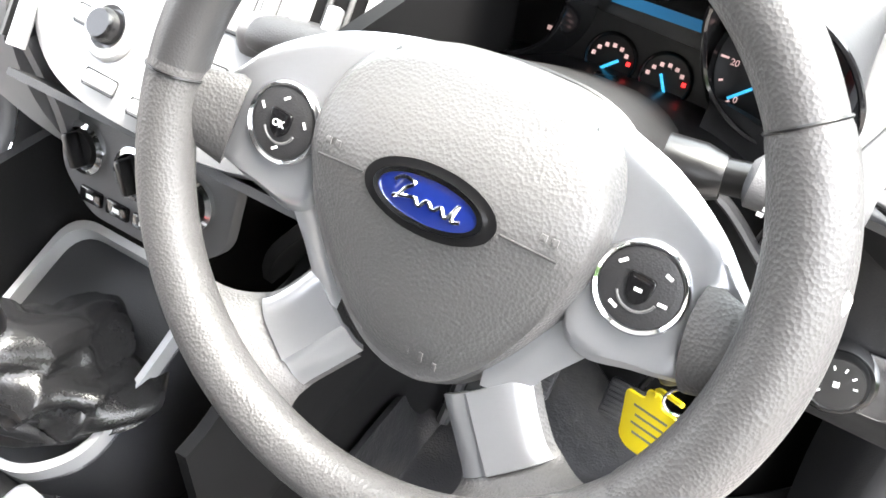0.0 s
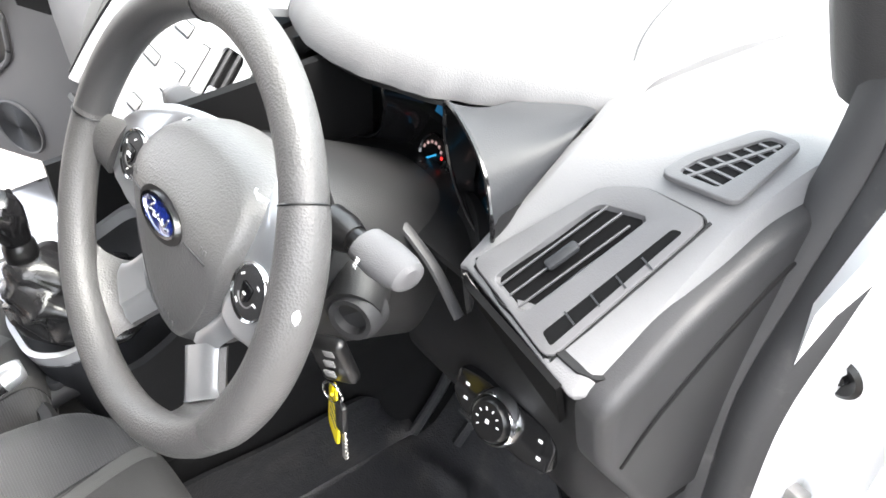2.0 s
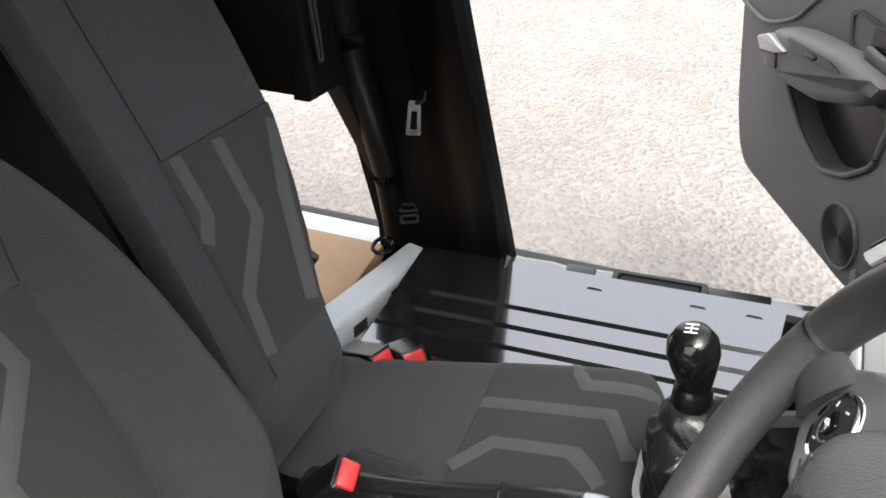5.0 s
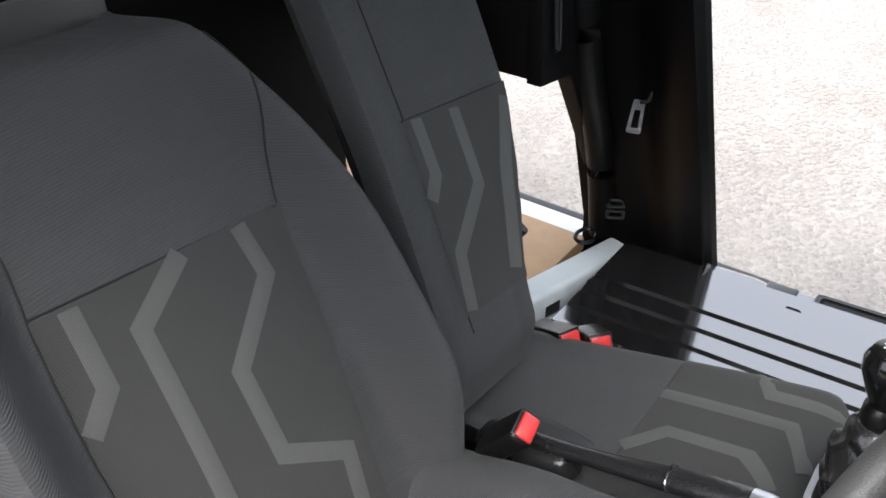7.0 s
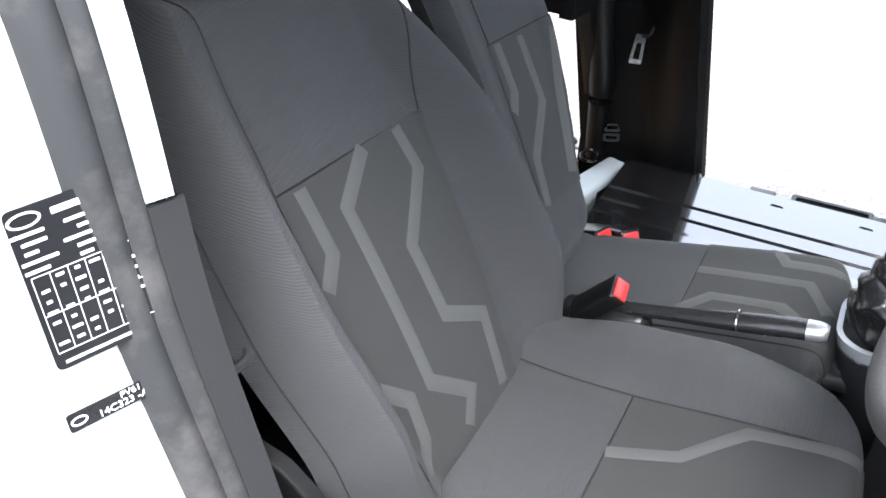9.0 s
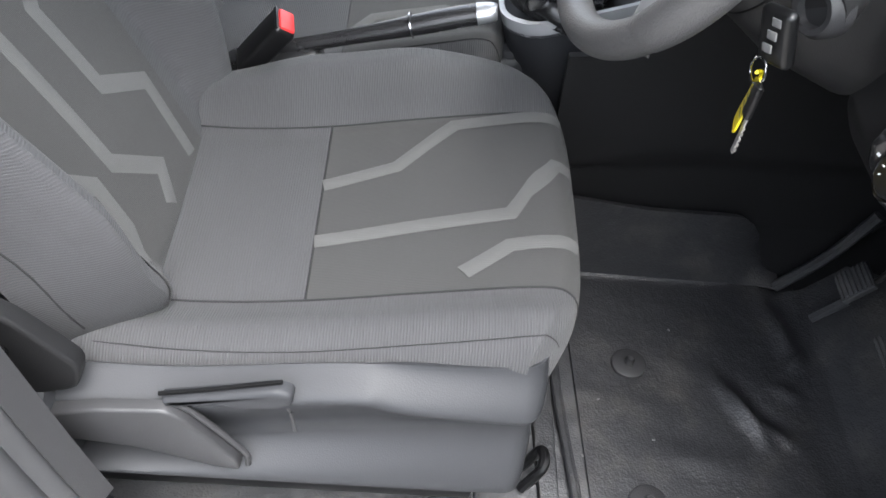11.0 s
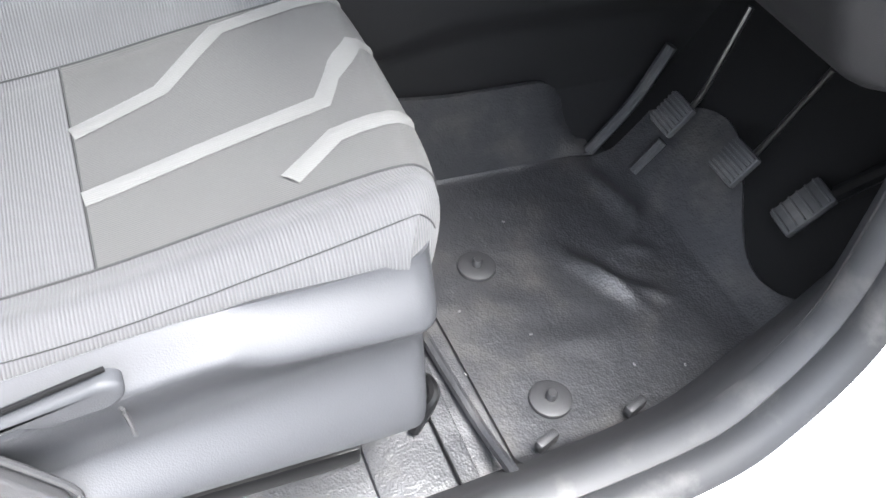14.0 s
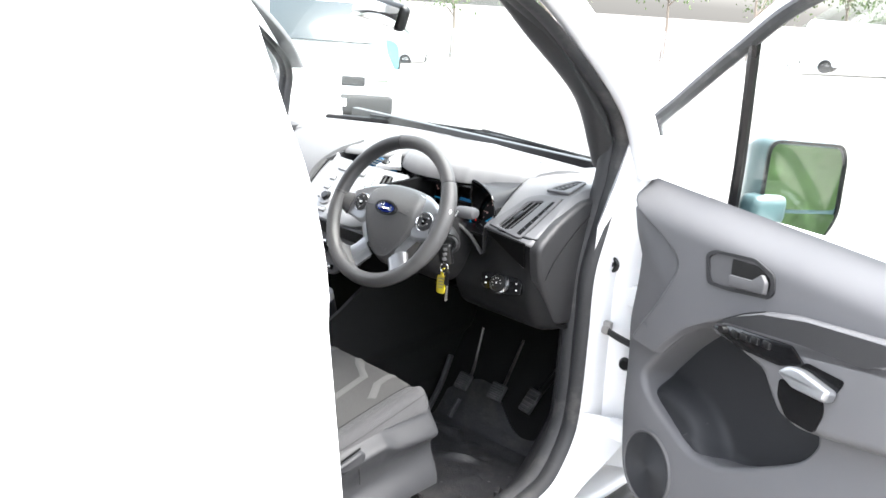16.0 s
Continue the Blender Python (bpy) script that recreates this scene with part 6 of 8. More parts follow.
    part("spoke_cap", sheet(cap_point, 20, 30, 0.0, 0.54, 0.04, 0.96, thick=0.004), SILVER, lower, "satin silver spoke cap")

# oval badge, a plain blue oval with a white flourish
bm = WM @ pose(0, 0.002, 0.0105)


def oval(a, b, n=48):
    return [(a * math.cos(2 * math.pi * i / n), b * math.sin(2 * math.pi * i / n)) for i in range(n)]


badge = part("badge", prism(oval(0.0285, 0.0115), 0.0016, bm, 0.0006), BLUE, wheel, "blue enamel oval badge")
part("badge_rim", frame_ring(oval(0.0315, 0.0140), oval(0.0283, 0.0113), 0.0026, bm), CHROME, badge, "chrome rim")
part("badge_well", frame_ring(oval(0.038, 0.0185), oval(0.0315, 0.0140), 0.0006, bm @ pose(0, 0, -0.0005)), BLACK, badge, "dark recess round the badge")
sw = [(-0.020, 0.004), (-0.016, 0.007), (-0.009, 0.006), (-0.013, 0.002), (-0.016, -0.003), (-0.019, -0.004), (-0.012, -0.002), (-0.007, -0.001), (-0.004, -0.004), (0.0, 0.0), (0.004, -0.003), (0.008, 0.0), (0.011, -0.004), (0.014, -0.001), (0.017, 0.005), (0.015, -0.004), (0.020, -0.003)]
part("badge_flourish", tube([bm @ Vector((x, y, 0.0018)) for x, y in sw], 0.0011, 80, 6), CHROME, badge, "silver flourish")

# ---- column, stalks, keys ----
col = thing("steering_column", (0.381, 0.15, 1.15), "dark grey steering column shroud", "steering column")
ax = Vector(WZ)
rings = []
for k, (d, a, b, dz) in enumerate(((0.035, 0.055, 0.055, 0), (0.06, 0.072, 0.072, -0.004), (0.10, 0.088, 0.082, -0.012), (0.17, 0.094, 0.088, -0.02), (0.25, 0.092, 0.085, -0.02))):
    c = WC - ax * d
    rings.append([c + Vector((1, 0, 0)) * (a * math.copysign(abs(math.cos(q)) ** 0.75, math.cos(q))) + (WM.to_3x3() @ Vector((0, 1, 0))) * (b * math.copysign(abs(math.sin(q)) ** 0.8, math.sin(q)) + dz) for q in (2 * math.pi * i / 40 for i in range(40))])
part("shroud", loft(rings), COLUMN, col, "dark grey column shroud")
part("shroud_gap", tube(rings[2] + [rings[2][0]], 0.0015, 80, 5), BLACK, col)
# right stalk
part("stalk_socket", lathe([(0.0, 0.012), (0.012, 0.012), (0.016, 0.0), (0.017, -0.02)], facing((0.485, 0.105, 1.228), (1, 0.1, 0.1)), 20), BLACK, col)
stalk = thing("wiper_stalk", (0.49, 0.105, 1.23), "grey column stalk with white symbols", "stalk")
part("arm", tube([(0.485, 0.106, 1.228), (0.51, 0.108, 1.232)], 0.010, 8, 12), BLACK, stalk)
srings = []
for d, w, h in ((0.508, 0.010, 0.010), (0.512, 0.019, 0.014), (0.535, 0.021, 0.015), (0.557, 0.019, 0.014), (0.566, 0.016, 0.012), (0.569, 0.010, 0.008)):
    srings.append([(d, 0.109 + w * math.cos(q) * (1 if math.cos(q) < 0 else 0.8), 1.234 + (d - 0.51) * 0.12 + h * math.sin(q)) for q in (2 * math.pi * i / 24 for i in range(24))])
part("paddle", loft(srings), DOORGREY, stalk, "grey moulded paddle")
for k in range(4):
    part("symbol_mark", rbox((0.0035, 0.0006, 0.0025), pose(0.522 + 0.002 * k, 0.0885, 1.229 + 0.004 * k), 0), WHITEPRINT, stalk, smooth=False)
lst = thing("indicator_stalk", (0.27, 0.11, 1.22), "grey column stalk beside the wheel", "stalk")
part("arm", tube([(0.30, 0.11, 1.215), (0.27, 0.10, 1.215)], 0.009, 8, 10), BLACK, lst)
part("paddle", tube([(0.272, 0.103, 1.213), (0.235, 0.098, 1.212), (0.200, 0.095, 1.208), (0.188, 0.098, 1.203)], lambda t: 0.014 + 0.003 * math.sin(math.pi * t), 20, 14, flat=0.75), TRIM, lst, "dark grey moulded paddle")
part("paddle_end", rbox((0.03, 0.036, 0.026), pose(0.19, 0.10, 1.203, 0, 0, 10), 0.009, 3), DOORGREY, lst)
# ignition and keys
ig = facing((0.500, 0.098, 1.150), (0.45, -0.8, 0.1))
part("ignition_boss", tube([(0.455, 0.135, 1.160), (0.480, 0.120, 1.155), (0.497, 0.101, 1.151)], 0.026, 12, 16), COLUMN, col, "dark grey ignition boss")
part("ignition_ring", lathe([(0.0, -0.004), (0.013, -0.004), (0.015, 0.004), (0.020, 0.005), (0.024, -0.002), (0.025, -0.02)], ig, 28), TRIM, col, "grey ignition bezel")
key = thing("key_bunch", (0.49, 0.085, 1.09), "black car key with spare steel key in the ignition", "keys")
part("key_fob", rbox((0.034, 0.014, 0.052), Matrix.Translation((0.5190, 0.0680, 1.1350)) @ pose(0, 0, 0, 8, -12, 30), 0.007, 3), BLACK, key, "black remote key head")
for k in range(3):
    part("fob_button", rbox((0.010, 0.002, 0.008), Matrix.Translation((0.5235, 0.0605, 1.150 - 0.012 * k)) @ pose(0, 0, 0, 8, -12, 30), 0.0015), GREYPRINT, key)
part("key_ring", tube([Vector((0.5260, 0.0600, 1.1050)) + Vector((0.010 * math.cos(a), 0.003 * math.cos(a), 0.012 * math.sin(a))) for a in (2 * math.pi * i / 12 for i in range(12))], 0.0011, 30, 6, closed=True), CHROME, key, "steel split ring")
part("spare_head", rbox((0.013, 0.007, 0.036), pose(0.5350, 0.0620, 1.0800, 0, 3), 0.003), BLACK, key, "black spare key head")
part("spare_blade", rbox((0.005, 0.002, 0.040), pose(0.5370, 0.0620, 1.0430, 0, 3), 0.0005), STEEL, key, "steel key blade")
for k in range(5):
    part("blade_tooth", rbox((0.002, 0.0018, 0.003), pose(0.5405, 0.062, 1.029 + 0.006 * k), 0), STEEL, key, smooth=False)
tag = thing("key_tag", (0.5160, 0.0650, 1.0900), "bright yellow plastic key tag", "key tag")
tm = facing((0.5140, 0.0680, 1.0600), (-0.35, -0.93, 0.12)) @ pose(0, 0, 0, 0, 0, 12)
plate = rounded([(-0.021, 0.020), (-0.006, 0.020), (-0.006, 0.029), (0.006, 0.029), (0.006, 0.020), (0.019, 0.020), (0.021, -0.018), (0.014, -0.024), (-0.014, -0.024), (-0.021, -0.018)], 0.004)
part("plate", prism(plate, 0.0018, tm, 0.0005), YELLOW, tag)
part("loop", tube([tm @ Vector((0, 0.027, 0.001)), tm @ Vector((0.004, 0.034, 0.003)), (0.527, 0.059, 1.104)], 0.0018, 12, 6), YELLOW, tag)
for k in range(4):
    part("print_bar", rbox((0.026 - 0.004 * (k % 2), 0.0018, 0.0003), tm @ pose(0, 0.012 - 0.007 * k, 0.0019), 0), GREYPRINT, tag, smooth=False)


# ---- doors ----
def door_pose(hx, hy, ang, sgn):
    """Pose of an open door: x runs from the hinge to its rear edge, y up, z towards the cabin side."""
    a = radians(ang)
    d = Vector((sgn * math.sin(a), -math.cos(a), 0))
    inn = Vector((-sgn * math.cos(a), -math.sin(a), 0))
    return Matrix(((d.x, 0, inn.x, hx), (d.y, 0, inn.y, hy), (0, 1, 0, 0), (0, 0, 0, 1)))


def grille(m, r, parent):
    """A round speaker grille: rim, fine rings and rows of holes read as ripples."""
    g = part("speaker_grille", lathe([(0.0, 0.002)] + [(r * k / 48, 0.002 + (0.0010 if k % 2 else 0.0)) for k in range(1, 48)] + [(r, 0.0)], m, 48), SEATPLASTIC, parent, "round ribbed speaker grille")
    part("grille_rim", lathe([(r * 0.97, 0.0), (r * 0.99, 0.005), (r * 1.04, 0.006), (r * 1.08, 0.0)], m, 48), DOORGREY, g)
    return g


def lever(m, parent, flip=1):
    """Inside door handle: frame, well and lever."""
    o = rounded([(-0.105, 0.02), (-0.08, 0.032), (0.04, 0.034), (0.098, 0.012), (0.105, -0.02), (0.09, -0.032), (-0.02, -0.038), (-0.085, -0.036)], 0.012)
    o = [(x * flip, y) for x, y in o]
    i = [(x * 0.9, y * 0.82) for x, y in o]
    h = part("handle_frame", frame_ring(o, i, 0.006, m), TRIM, parent, "dark handle surround")
    part("handle_plate", prism(i, 0.002, m), DOORGREY, h)
    part("handle_well", prism(rounded([(flip * x, y) for x, y in ((-0.025, 0.024), (0.05, 0.022), (0.088, 0.004), (0.088, -0.024), (-0.02, -0.028))], 0.006), 0.003, m @ pose(0, 0, 0.0002)), BLACK, h, "dark handle well")
    part("handle_lever", prism(rounded([(flip * x, y) for x, y in ((-0.015, -0.006), (0.05, -0.006), (0.075, 0.010), (0.09, -0.004), (0.09, -0.026), (-0.012, -0.028))], 0.005), 0.010, m @ pose(0, 0, 0.008), 0.004), DOORGREY, h, "grey handle lever")
    return h


DM = door_pose(0.875, 0.42, 66, 1)
ddoor = thing("driver_door", (0.875, 0.42, 0.5), "open white van door with a dark grey moulded inner panel", "door")
DO = rounded([(0.018, 0.60), (0.055, 0.558), (0.19, 0.542), (0.95, 0.50), (1.05, 0.60), (1.05, 1.30), (0.63, 1.285), (0.25, 1.27), (0.0, 1.285), (-0.14, 1.275), (-0.055, 1.18), (-0.05, 1.09), (-0.055, 0.98), (-0.035, 0.89), (-0.02, 0.75), (0.0, 0.67)], [0.03, 0.05, 0.05, 0.08, 0.08, 0.05, 0.05, 0.05, 0.02, 0.012, 0.03, 0.03, 0.03, 0.03, 0.03, 0.03])
part("outer_skin", prism(rounded([(0.02, 0.50), (0.95, 0.42), (1.09, 0.6), (1.09, 1.36), (0.0, 1.30), (-0.03, 0.9)], 0.05), 0.045, DM @ pose(0, 0, -0.135), 0.015), WHITE, ddoor, "white painted outer skin")
part("door_shell", prism(rounded([(0.01, 0.54), (0.95, 0.45), (1.06, 0.6), (1.06, 1.34), (0.0, 1.28), (-0.02, 0.9)], 0.05), 0.085, DM @ pose(0, 0, -0.126), 0.012), WHITE, ddoor, "white painted door edge")
# the moulded lining stands well into the cabin, leaning further in towards its foot
DP = DM @ Matrix(((0.909, -0.1356, 0, 0.2527), (0, 0.8194, 0.1676, 0.2429), (0, -0.1393, 0.986, 0.2347), (0, 0, 0, 1)))
PK = rounded([(0.038, 0.862), (0.075, 0.817), (0.150, 0.785), (0.255, 0.757), (0.335, 0.772), (0.385, 0.796), (0.50, 0.866), (0.56, 0.91), (0.59, 0.963), (0.56, 1.0), (0.42, 1.05), (0.22, 1.066), (0.197, 1.052), (0.124, 0.977)], 0.025)
inner = part("inner_panel", holed(DO, PK, (0.30, 0.90), 0.165, DP @ pose(0, 0, -0.162), 0.016, 128), DOORPANEL, ddoor, "dark grey grained inner panel")
def pocket_floor(u, v):
    x, z = 0.02 + 0.60 * u, 0.70 + 0.39 * v
    dome = smooth(0.215, 0.160, math.hypot(x - 0.115, (z - 0.66) * 0.95))
    return DP @ Vector((x, z, min(-0.016, -0.085 + 0.05 * (1 - smooth(0, 0.25, v)) + 0.060 * dome)))


part("pocket_lining", sheet(pocket_floor, 60, 44, thick=0.008), SEATPLASTIC, inner, "dark moulded door pocket lining")
# upper panel, proud of the front corner, rolled over towards the window
CREASE = [(0.932, -0.035), (0.985, -0.004), (1.062, 0.045), (1.137, 0.082), (1.187, 0.104), (1.204, 0.085), (1.238, 0.029), (1.253, -0.041), (1.274, -0.138), (1.37, -0.14)]
FOOT = [(0.86, 0.04), (0.977, 0.124), (1.052, 0.197), (1.086, 0.27), (1.145, 0.355), (1.181, 0.431), (1.202, 0.505), (1.236, 0.724), (1.25, 1.03), (1.37, 1.045)]
crease_x, foot_x = along(CREASE), along(FOOT)


def upper_panel(u, v):
    z = 0.94 + 0.425 * v
    a = sum(crease_x(z + q) for q in (-0.008, 0, 0.008)) / 3
    b = max(a + 0.01, foot_x(z))
    x = a + (b - a) * (u ** 1.6 if z > 1.0 else u)
    off = 0.003 + 0.016 * smooth(0.0, 0.030, x - a) * smooth(0.0, 0.012, b - x) - 0.060 * smooth(1.25, 1.37, z) ** 1.4
    return DP @ Vector((x, z, off))


part("upper_panel", sheet(upper_panel, 70, 70, thick=0.004), DOORPANEL, inner, "grey grained upper door lining")
part("pocket_seam", tube([Vector(pocket_floor((x - 0.02) / 0.60, (z - 0.70) / 0.39)) for x, z in ((0.155, 0.725), (0.20, 0.775), (0.225, 0.822))], 0.0016, 16, 6), TRIM, inner, "fine seam across the pocket")
ARM = rounded([(0.287, 1.086), (0.355, 1.145), (0.431, 1.181), (0.505, 1.202), (0.724, 1.236), (1.02, 1.25), (1.02, 1.06), (0.771, 1.029), (0.629, 0.993), (0.56, 0.98), (0.511, 0.99), (0.479, 1.024), (0.454, 1.057), (0.392, 1.068)], 0.015)
arm = part("armrest", prism(ARM, 0.075, DP @ pose(0, 0, -0.03), 0.022, 4), DOORPANEL, ddoor, "grey moulded armrest")
# Thin dark plate gives the hollow's shading by colour.
part("hollow_shade", prism(rounded([(0.302, 1.100), (0.356, 1.137), (0.431, 1.172), (0.548, 1.202), (0.724, 1.228), (1.0, 1.242), (1.0, 1.20), (0.734, 1.191), (0.693, 1.166), (0.60, 1.158), (0.518, 1.148), (0.344, 1.118)], 0.008), 0.003, DP @ pose(0, 0, 0.0445)), TRIM, arm, "dark plate painting the shade of the hollow above the armrest")
swp = part("switch_plate", prism(rounded([(0.300, 1.094), (0.36, 1.117), (0.525, 1.142), (0.565, 1.116), (0.502, 1.088), (0.392, 1.078)], 0.008), 0.006, DP @ pose(0, 0, 0.044), 0.002), GLOSS, arm, "gloss black switch plate")
for x, y in ((0.375, 1.104), (0.402, 1.109), (0.434, 1.114), (0.466, 1.118)):
    part("window_switch", rbox((0.022, 0.016, 0.008), DP @ pose(x, y, 0.052), 0.003), BLACK, swp)
part("mirror_dial", lathe([(0.0, 0.010), (0.009, 0.010), (0.012, 0.0)], DP @ pose(0.340, 1.100, 0.049), 20), BLACK, swp)
part("pull_handle", prism(rounded([(0.518, 1.083), (0.543, 1.106), (0.575, 1.110), (0.650, 1.099), (0.643, 1.072), (0.56, 1.066)], 0.010, 5), 0.022, DP @ pose(0, 0, 0.048), 0.009, 4), SILVER, arm, "satin silver pull handle")
part("pull_well", prism(rounded([(0.509, 1.066), (0.512, 1.027), (0.545, 0.993), (0.614, 0.996), (0.628, 1.041), (0.622, 1.070)], 0.012), 0.003, DP @ pose(0, 0, 0.0445)), GLOSS, arm, "gloss black pull recess")
part("grab_well", prism(rounded([(0.548, 1.098), (0.565, 1.124), (0.660, 1.126), (0.645, 1.092)], 0.010), 0.003, DP @ pose(0, 0, 0.0445)), GLOSS, arm, "gloss black hollow behind the pull handle")
lever(DP @ pose(0.318, 1.230, 0.018) @ Matrix(((1.05, 0, 0, 0), (0.14, 1.25, 0, 0), (0, 0, 1, 0), (0, 0, 0, 1))), inner)
grille(DP @ pose(0.123, 0.648, 0.004), 0.086, inner)
# window frame, glass, mirror
for pts, r in ((((-0.120, 1.27, -0.075), (-0.165, 1.39, -0.070), (-0.162, 1.47, -0.065), (-0.045, 1.557, -0.050), (0.14, 1.685, -0.030), (0.325, 1.797, -0.010), (0.60, 1.885, 0.0), (0.95, 1.88, 0.0), (1.04, 1.35, -0.07)), 0.020),):
    part("window_frame", tube([DM @ Vector(p) for p in pts], r, 80, 10), WHITE, ddoor, "white window frame")
    part("frame_seal", tube([DM @ Vector((p[0] + 0.018, p[1] - 0.016, p[2] + 0.016)) for p in pts], 0.016, 80, 8), RUBBER, ddoor, "black window seal")
part("window_divider", tube([DM @ Vector(p) for p in ((0.170, 1.30, -0.060), (0.182, 1.457, -0.045), (0.200, 1.70, -0.012))], 0.013, 20, 8), BLACK, ddoor, "black window divider")
part("quarter_edge", tube([DM @ Vector(p) for p in ((-0.085, 1.30, -0.06), (-0.105, 1.37, -0.055), (-0.135, 1.46, -0.050))], 0.018, 10, 8), TRIM, ddoor)
q = part("quarter_glass", prism([(-0.11, 1.30), (0.165, 1.315), (0.185, 1.67), (-0.14, 1.47)], 0.004, DM @ pose(0, 0, -0.065)), WINDGLASS, ddoor, "clear quarter light", smooth=False)
w = part("window_glass", prism([(0.18, 1.315), (1.02, 1.34), (0.95, 1.85), (0.62, 1.85), (0.33, 1.77), (0.20, 1.69)], 0.004, DM @ pose(0, 0, -0.068)), WINDGLASS, ddoor, "clear door window", smooth=False)
for g_ in (q, w):
    g_.visible_shadow = False
mir = thing("door_mirror", DM @ Vector((0.18, 1.32, -0.12)), "dark door mirror with two glasses on the open door", "mirror")
MM = DM @ Matrix(((0, 0, 1, 0.215), (0, 1, 0, 1.385), (-1, 0, 0, -0.20), (0, 0, 0, 1))) @ pose(0, 0, 0, -4, -10, 0)
mo = rounded([(-0.10, 0.105), (0.085, 0.100), (0.10, 0.07), (0.10, -0.06), (0.07, -0.115), (-0.09, -0.115), (-0.105, -0.08)], 0.03)
rings = [[MM @ Vector((x * k, y * k, z)) for x, y in mo] for k, z in ((1.0, 0.006), (1.03, -0.01), (1.02, -0.05), (0.9, -0.09), (0.6, -0.115))]
part("housing", loft(rings), TEAL, mir, "tinted mirror housing")
part("glass_frame", frame_ring(mo, [(x * 0.93, y * 0.94) for x, y in mo], 0.008, MM @ pose(0, 0, 0.004)), BLACK, mir, "black glass surround")
part("main_glass", prism(rounded([(-0.093, 0.096), (0.083, 0.090), (0.092, 0.062), (0.092, -0.048), (-0.096, -0.048)], 0.015), 0.002, MM @ pose(0, 0, 0.006)), MIRRORGLASS, mir, "main mirror glass")
part("wide_glass", prism(rounded([(-0.096, -0.056), (0.092, -0.056), (0.066, -0.106), (-0.086, -0.106)], 0.012), 0.002, MM @ pose(0, 0, 0.006, -4)), MIRRORGLASS, mir, "wide-angle mirror glass")
part("mirror_arm", rbox((0.06, 0.07, 0.10), DM @ pose(0.20, 1.335, -0.115), 0.02, 3), TEAL, mir, "tinted mirror arm")
# hinges, check strap, bolt hole and bung on the post
for z in (1.06, 0.70):
    part("hinge", rbox((0.05, 0.035, 0.05), pose(0.862, 0.405, z), 0.008, 2), WHITE, van, "white painted hinge")
strap = thing("door_check_strap", (0.80, 0.40, 0.95), "grey steel door check strap", "door strap")
part("bracket", join(rbox((0.03, 0.016, 0.035), pose(0.782, 0.407, 0.955), 0.004), rbox((0.018, 0.02, 0.016), pose(0.79, 0.395, 0.955), 0.003)), STEEL, strap)
part("arm", tube([(0.792, 0.395, 0.953), (0.84, 0.385, 0.948), (0.905, 0.375, 0.945)], 0.006, 12, 8, flat=1.6), TRIM, strap)
part("rubber_bung", lathe([(0.0, 0.004), (0.006, 0.004), (0.007, -0.002), (0.016, 0.003), (0.021, 0.0)], facing((0.772, 0.4095, 1.120), (0, -1, 0)), 24), BLACK, van, "black rubber bung")
part("bump_stop", lathe([(0.0, 0.012), (0.012, 0.012), (0.017, 0.004), (0.018, 0.0)], facing((0.85, 0.409, 0.878), (0, -1, 0)), 24), BLACK, van, "black rubber bump stop")

PM = door_pose(-0.60, 0.26, 62, -1)
pdoor = thing("passenger_door", (-0.60, 0.26, 0.5), "open passenger door with a grey moulded inner panel", "door")
PO = rounded([(0.15, 0.51), (0.26, 0.485), (0.79, 0.46), (0.86, 0.58), (0.92, 0.82), (0.95, 1.15), (0.05, 1.12), (-0.05, 0.9), (0.08, 0.60)], [0.03, 0.05, 0.06, 0.08, 0.05, 0.05, 0.03, 0.04, 0.05])
part("outer_skin", prism(PO, 0.05, PM @ pose(0, 0, -0.11), 0.015), WHITE, pdoor, "white painted outer skin")
PP = rounded([(0.665, 0.800), (0.640, 0.745), (0.540, 0.680), (0.440, 0.650), (0.350, 0.690), (0.275, 0.755), (0.260, 0.86), (0.44, 0.86)], 0.025)
pin = part("inner_panel", holed(PO, PP, (0.45, 0.76), 0.06, PM @ pose(0, 0, -0.058), 0.016, 128), DOORGREY, pdoor, "grey grained inner panel")
part("pocket_lining", rbox((0.50, 0.30, 0.01), PM @ pose(0.46, 0.74, -0.052), 0.003), BLACK, pin, "dark door pocket lining")
part("pocket_rim", tube([PM @ Vector((x, z, 0.004)) for x, z in PP], 0.006, 90, 8, closed=True), DOORGREY, pin)
parm = part("armrest", prism(rounded([(0.680, 0.835), (0.672, 0.800), (0.600, 0.772), (0.443, 0.803), (0.300, 0.865), (0.24, 0.93), (0.40, 0.925), (0.56, 0.893), (0.64, 0.868)], 0.016), 0.075, PM @ pose(0, 0, -0.02), 0.022, 4), DOORGREY, pdoor, "grey moulded armrest")
part("pull_handle", prism(rounded([(0.690, 0.832), (0.640, 0.858), (0.560, 0.852), (0.600, 0.832), (0.665, 0.812)], 0.008), 0.012, PM @ pose(0, 0, 0.052), 0.004, 3), SILVER, parm, "satin silver pull handle")
part("pull_well", prism(rounded([(0.684, 0.812), (0.605, 0.830), (0.592, 0.800), (0.640, 0.785)], 0.008), 0.008, PM @ pose(0, 0, 0.050), 0.002), GLOSS, parm, "gloss black pull recess")
part("switch_plate", prism(rounded([(0.57, 0.878), (0.40, 0.905), (0.36, 0.900), (0.55, 0.862)], 0.006), 0.006, PM @ pose(0, 0, 0.052)), GLOSS, parm, "black switch plate")
part("window_switch", rbox((0.035, 0.010, 0.008), PM @ pose(0.47, 0.884, 0.060, 0, 0, -9), 0.003), TRIM, parm, "window switch")
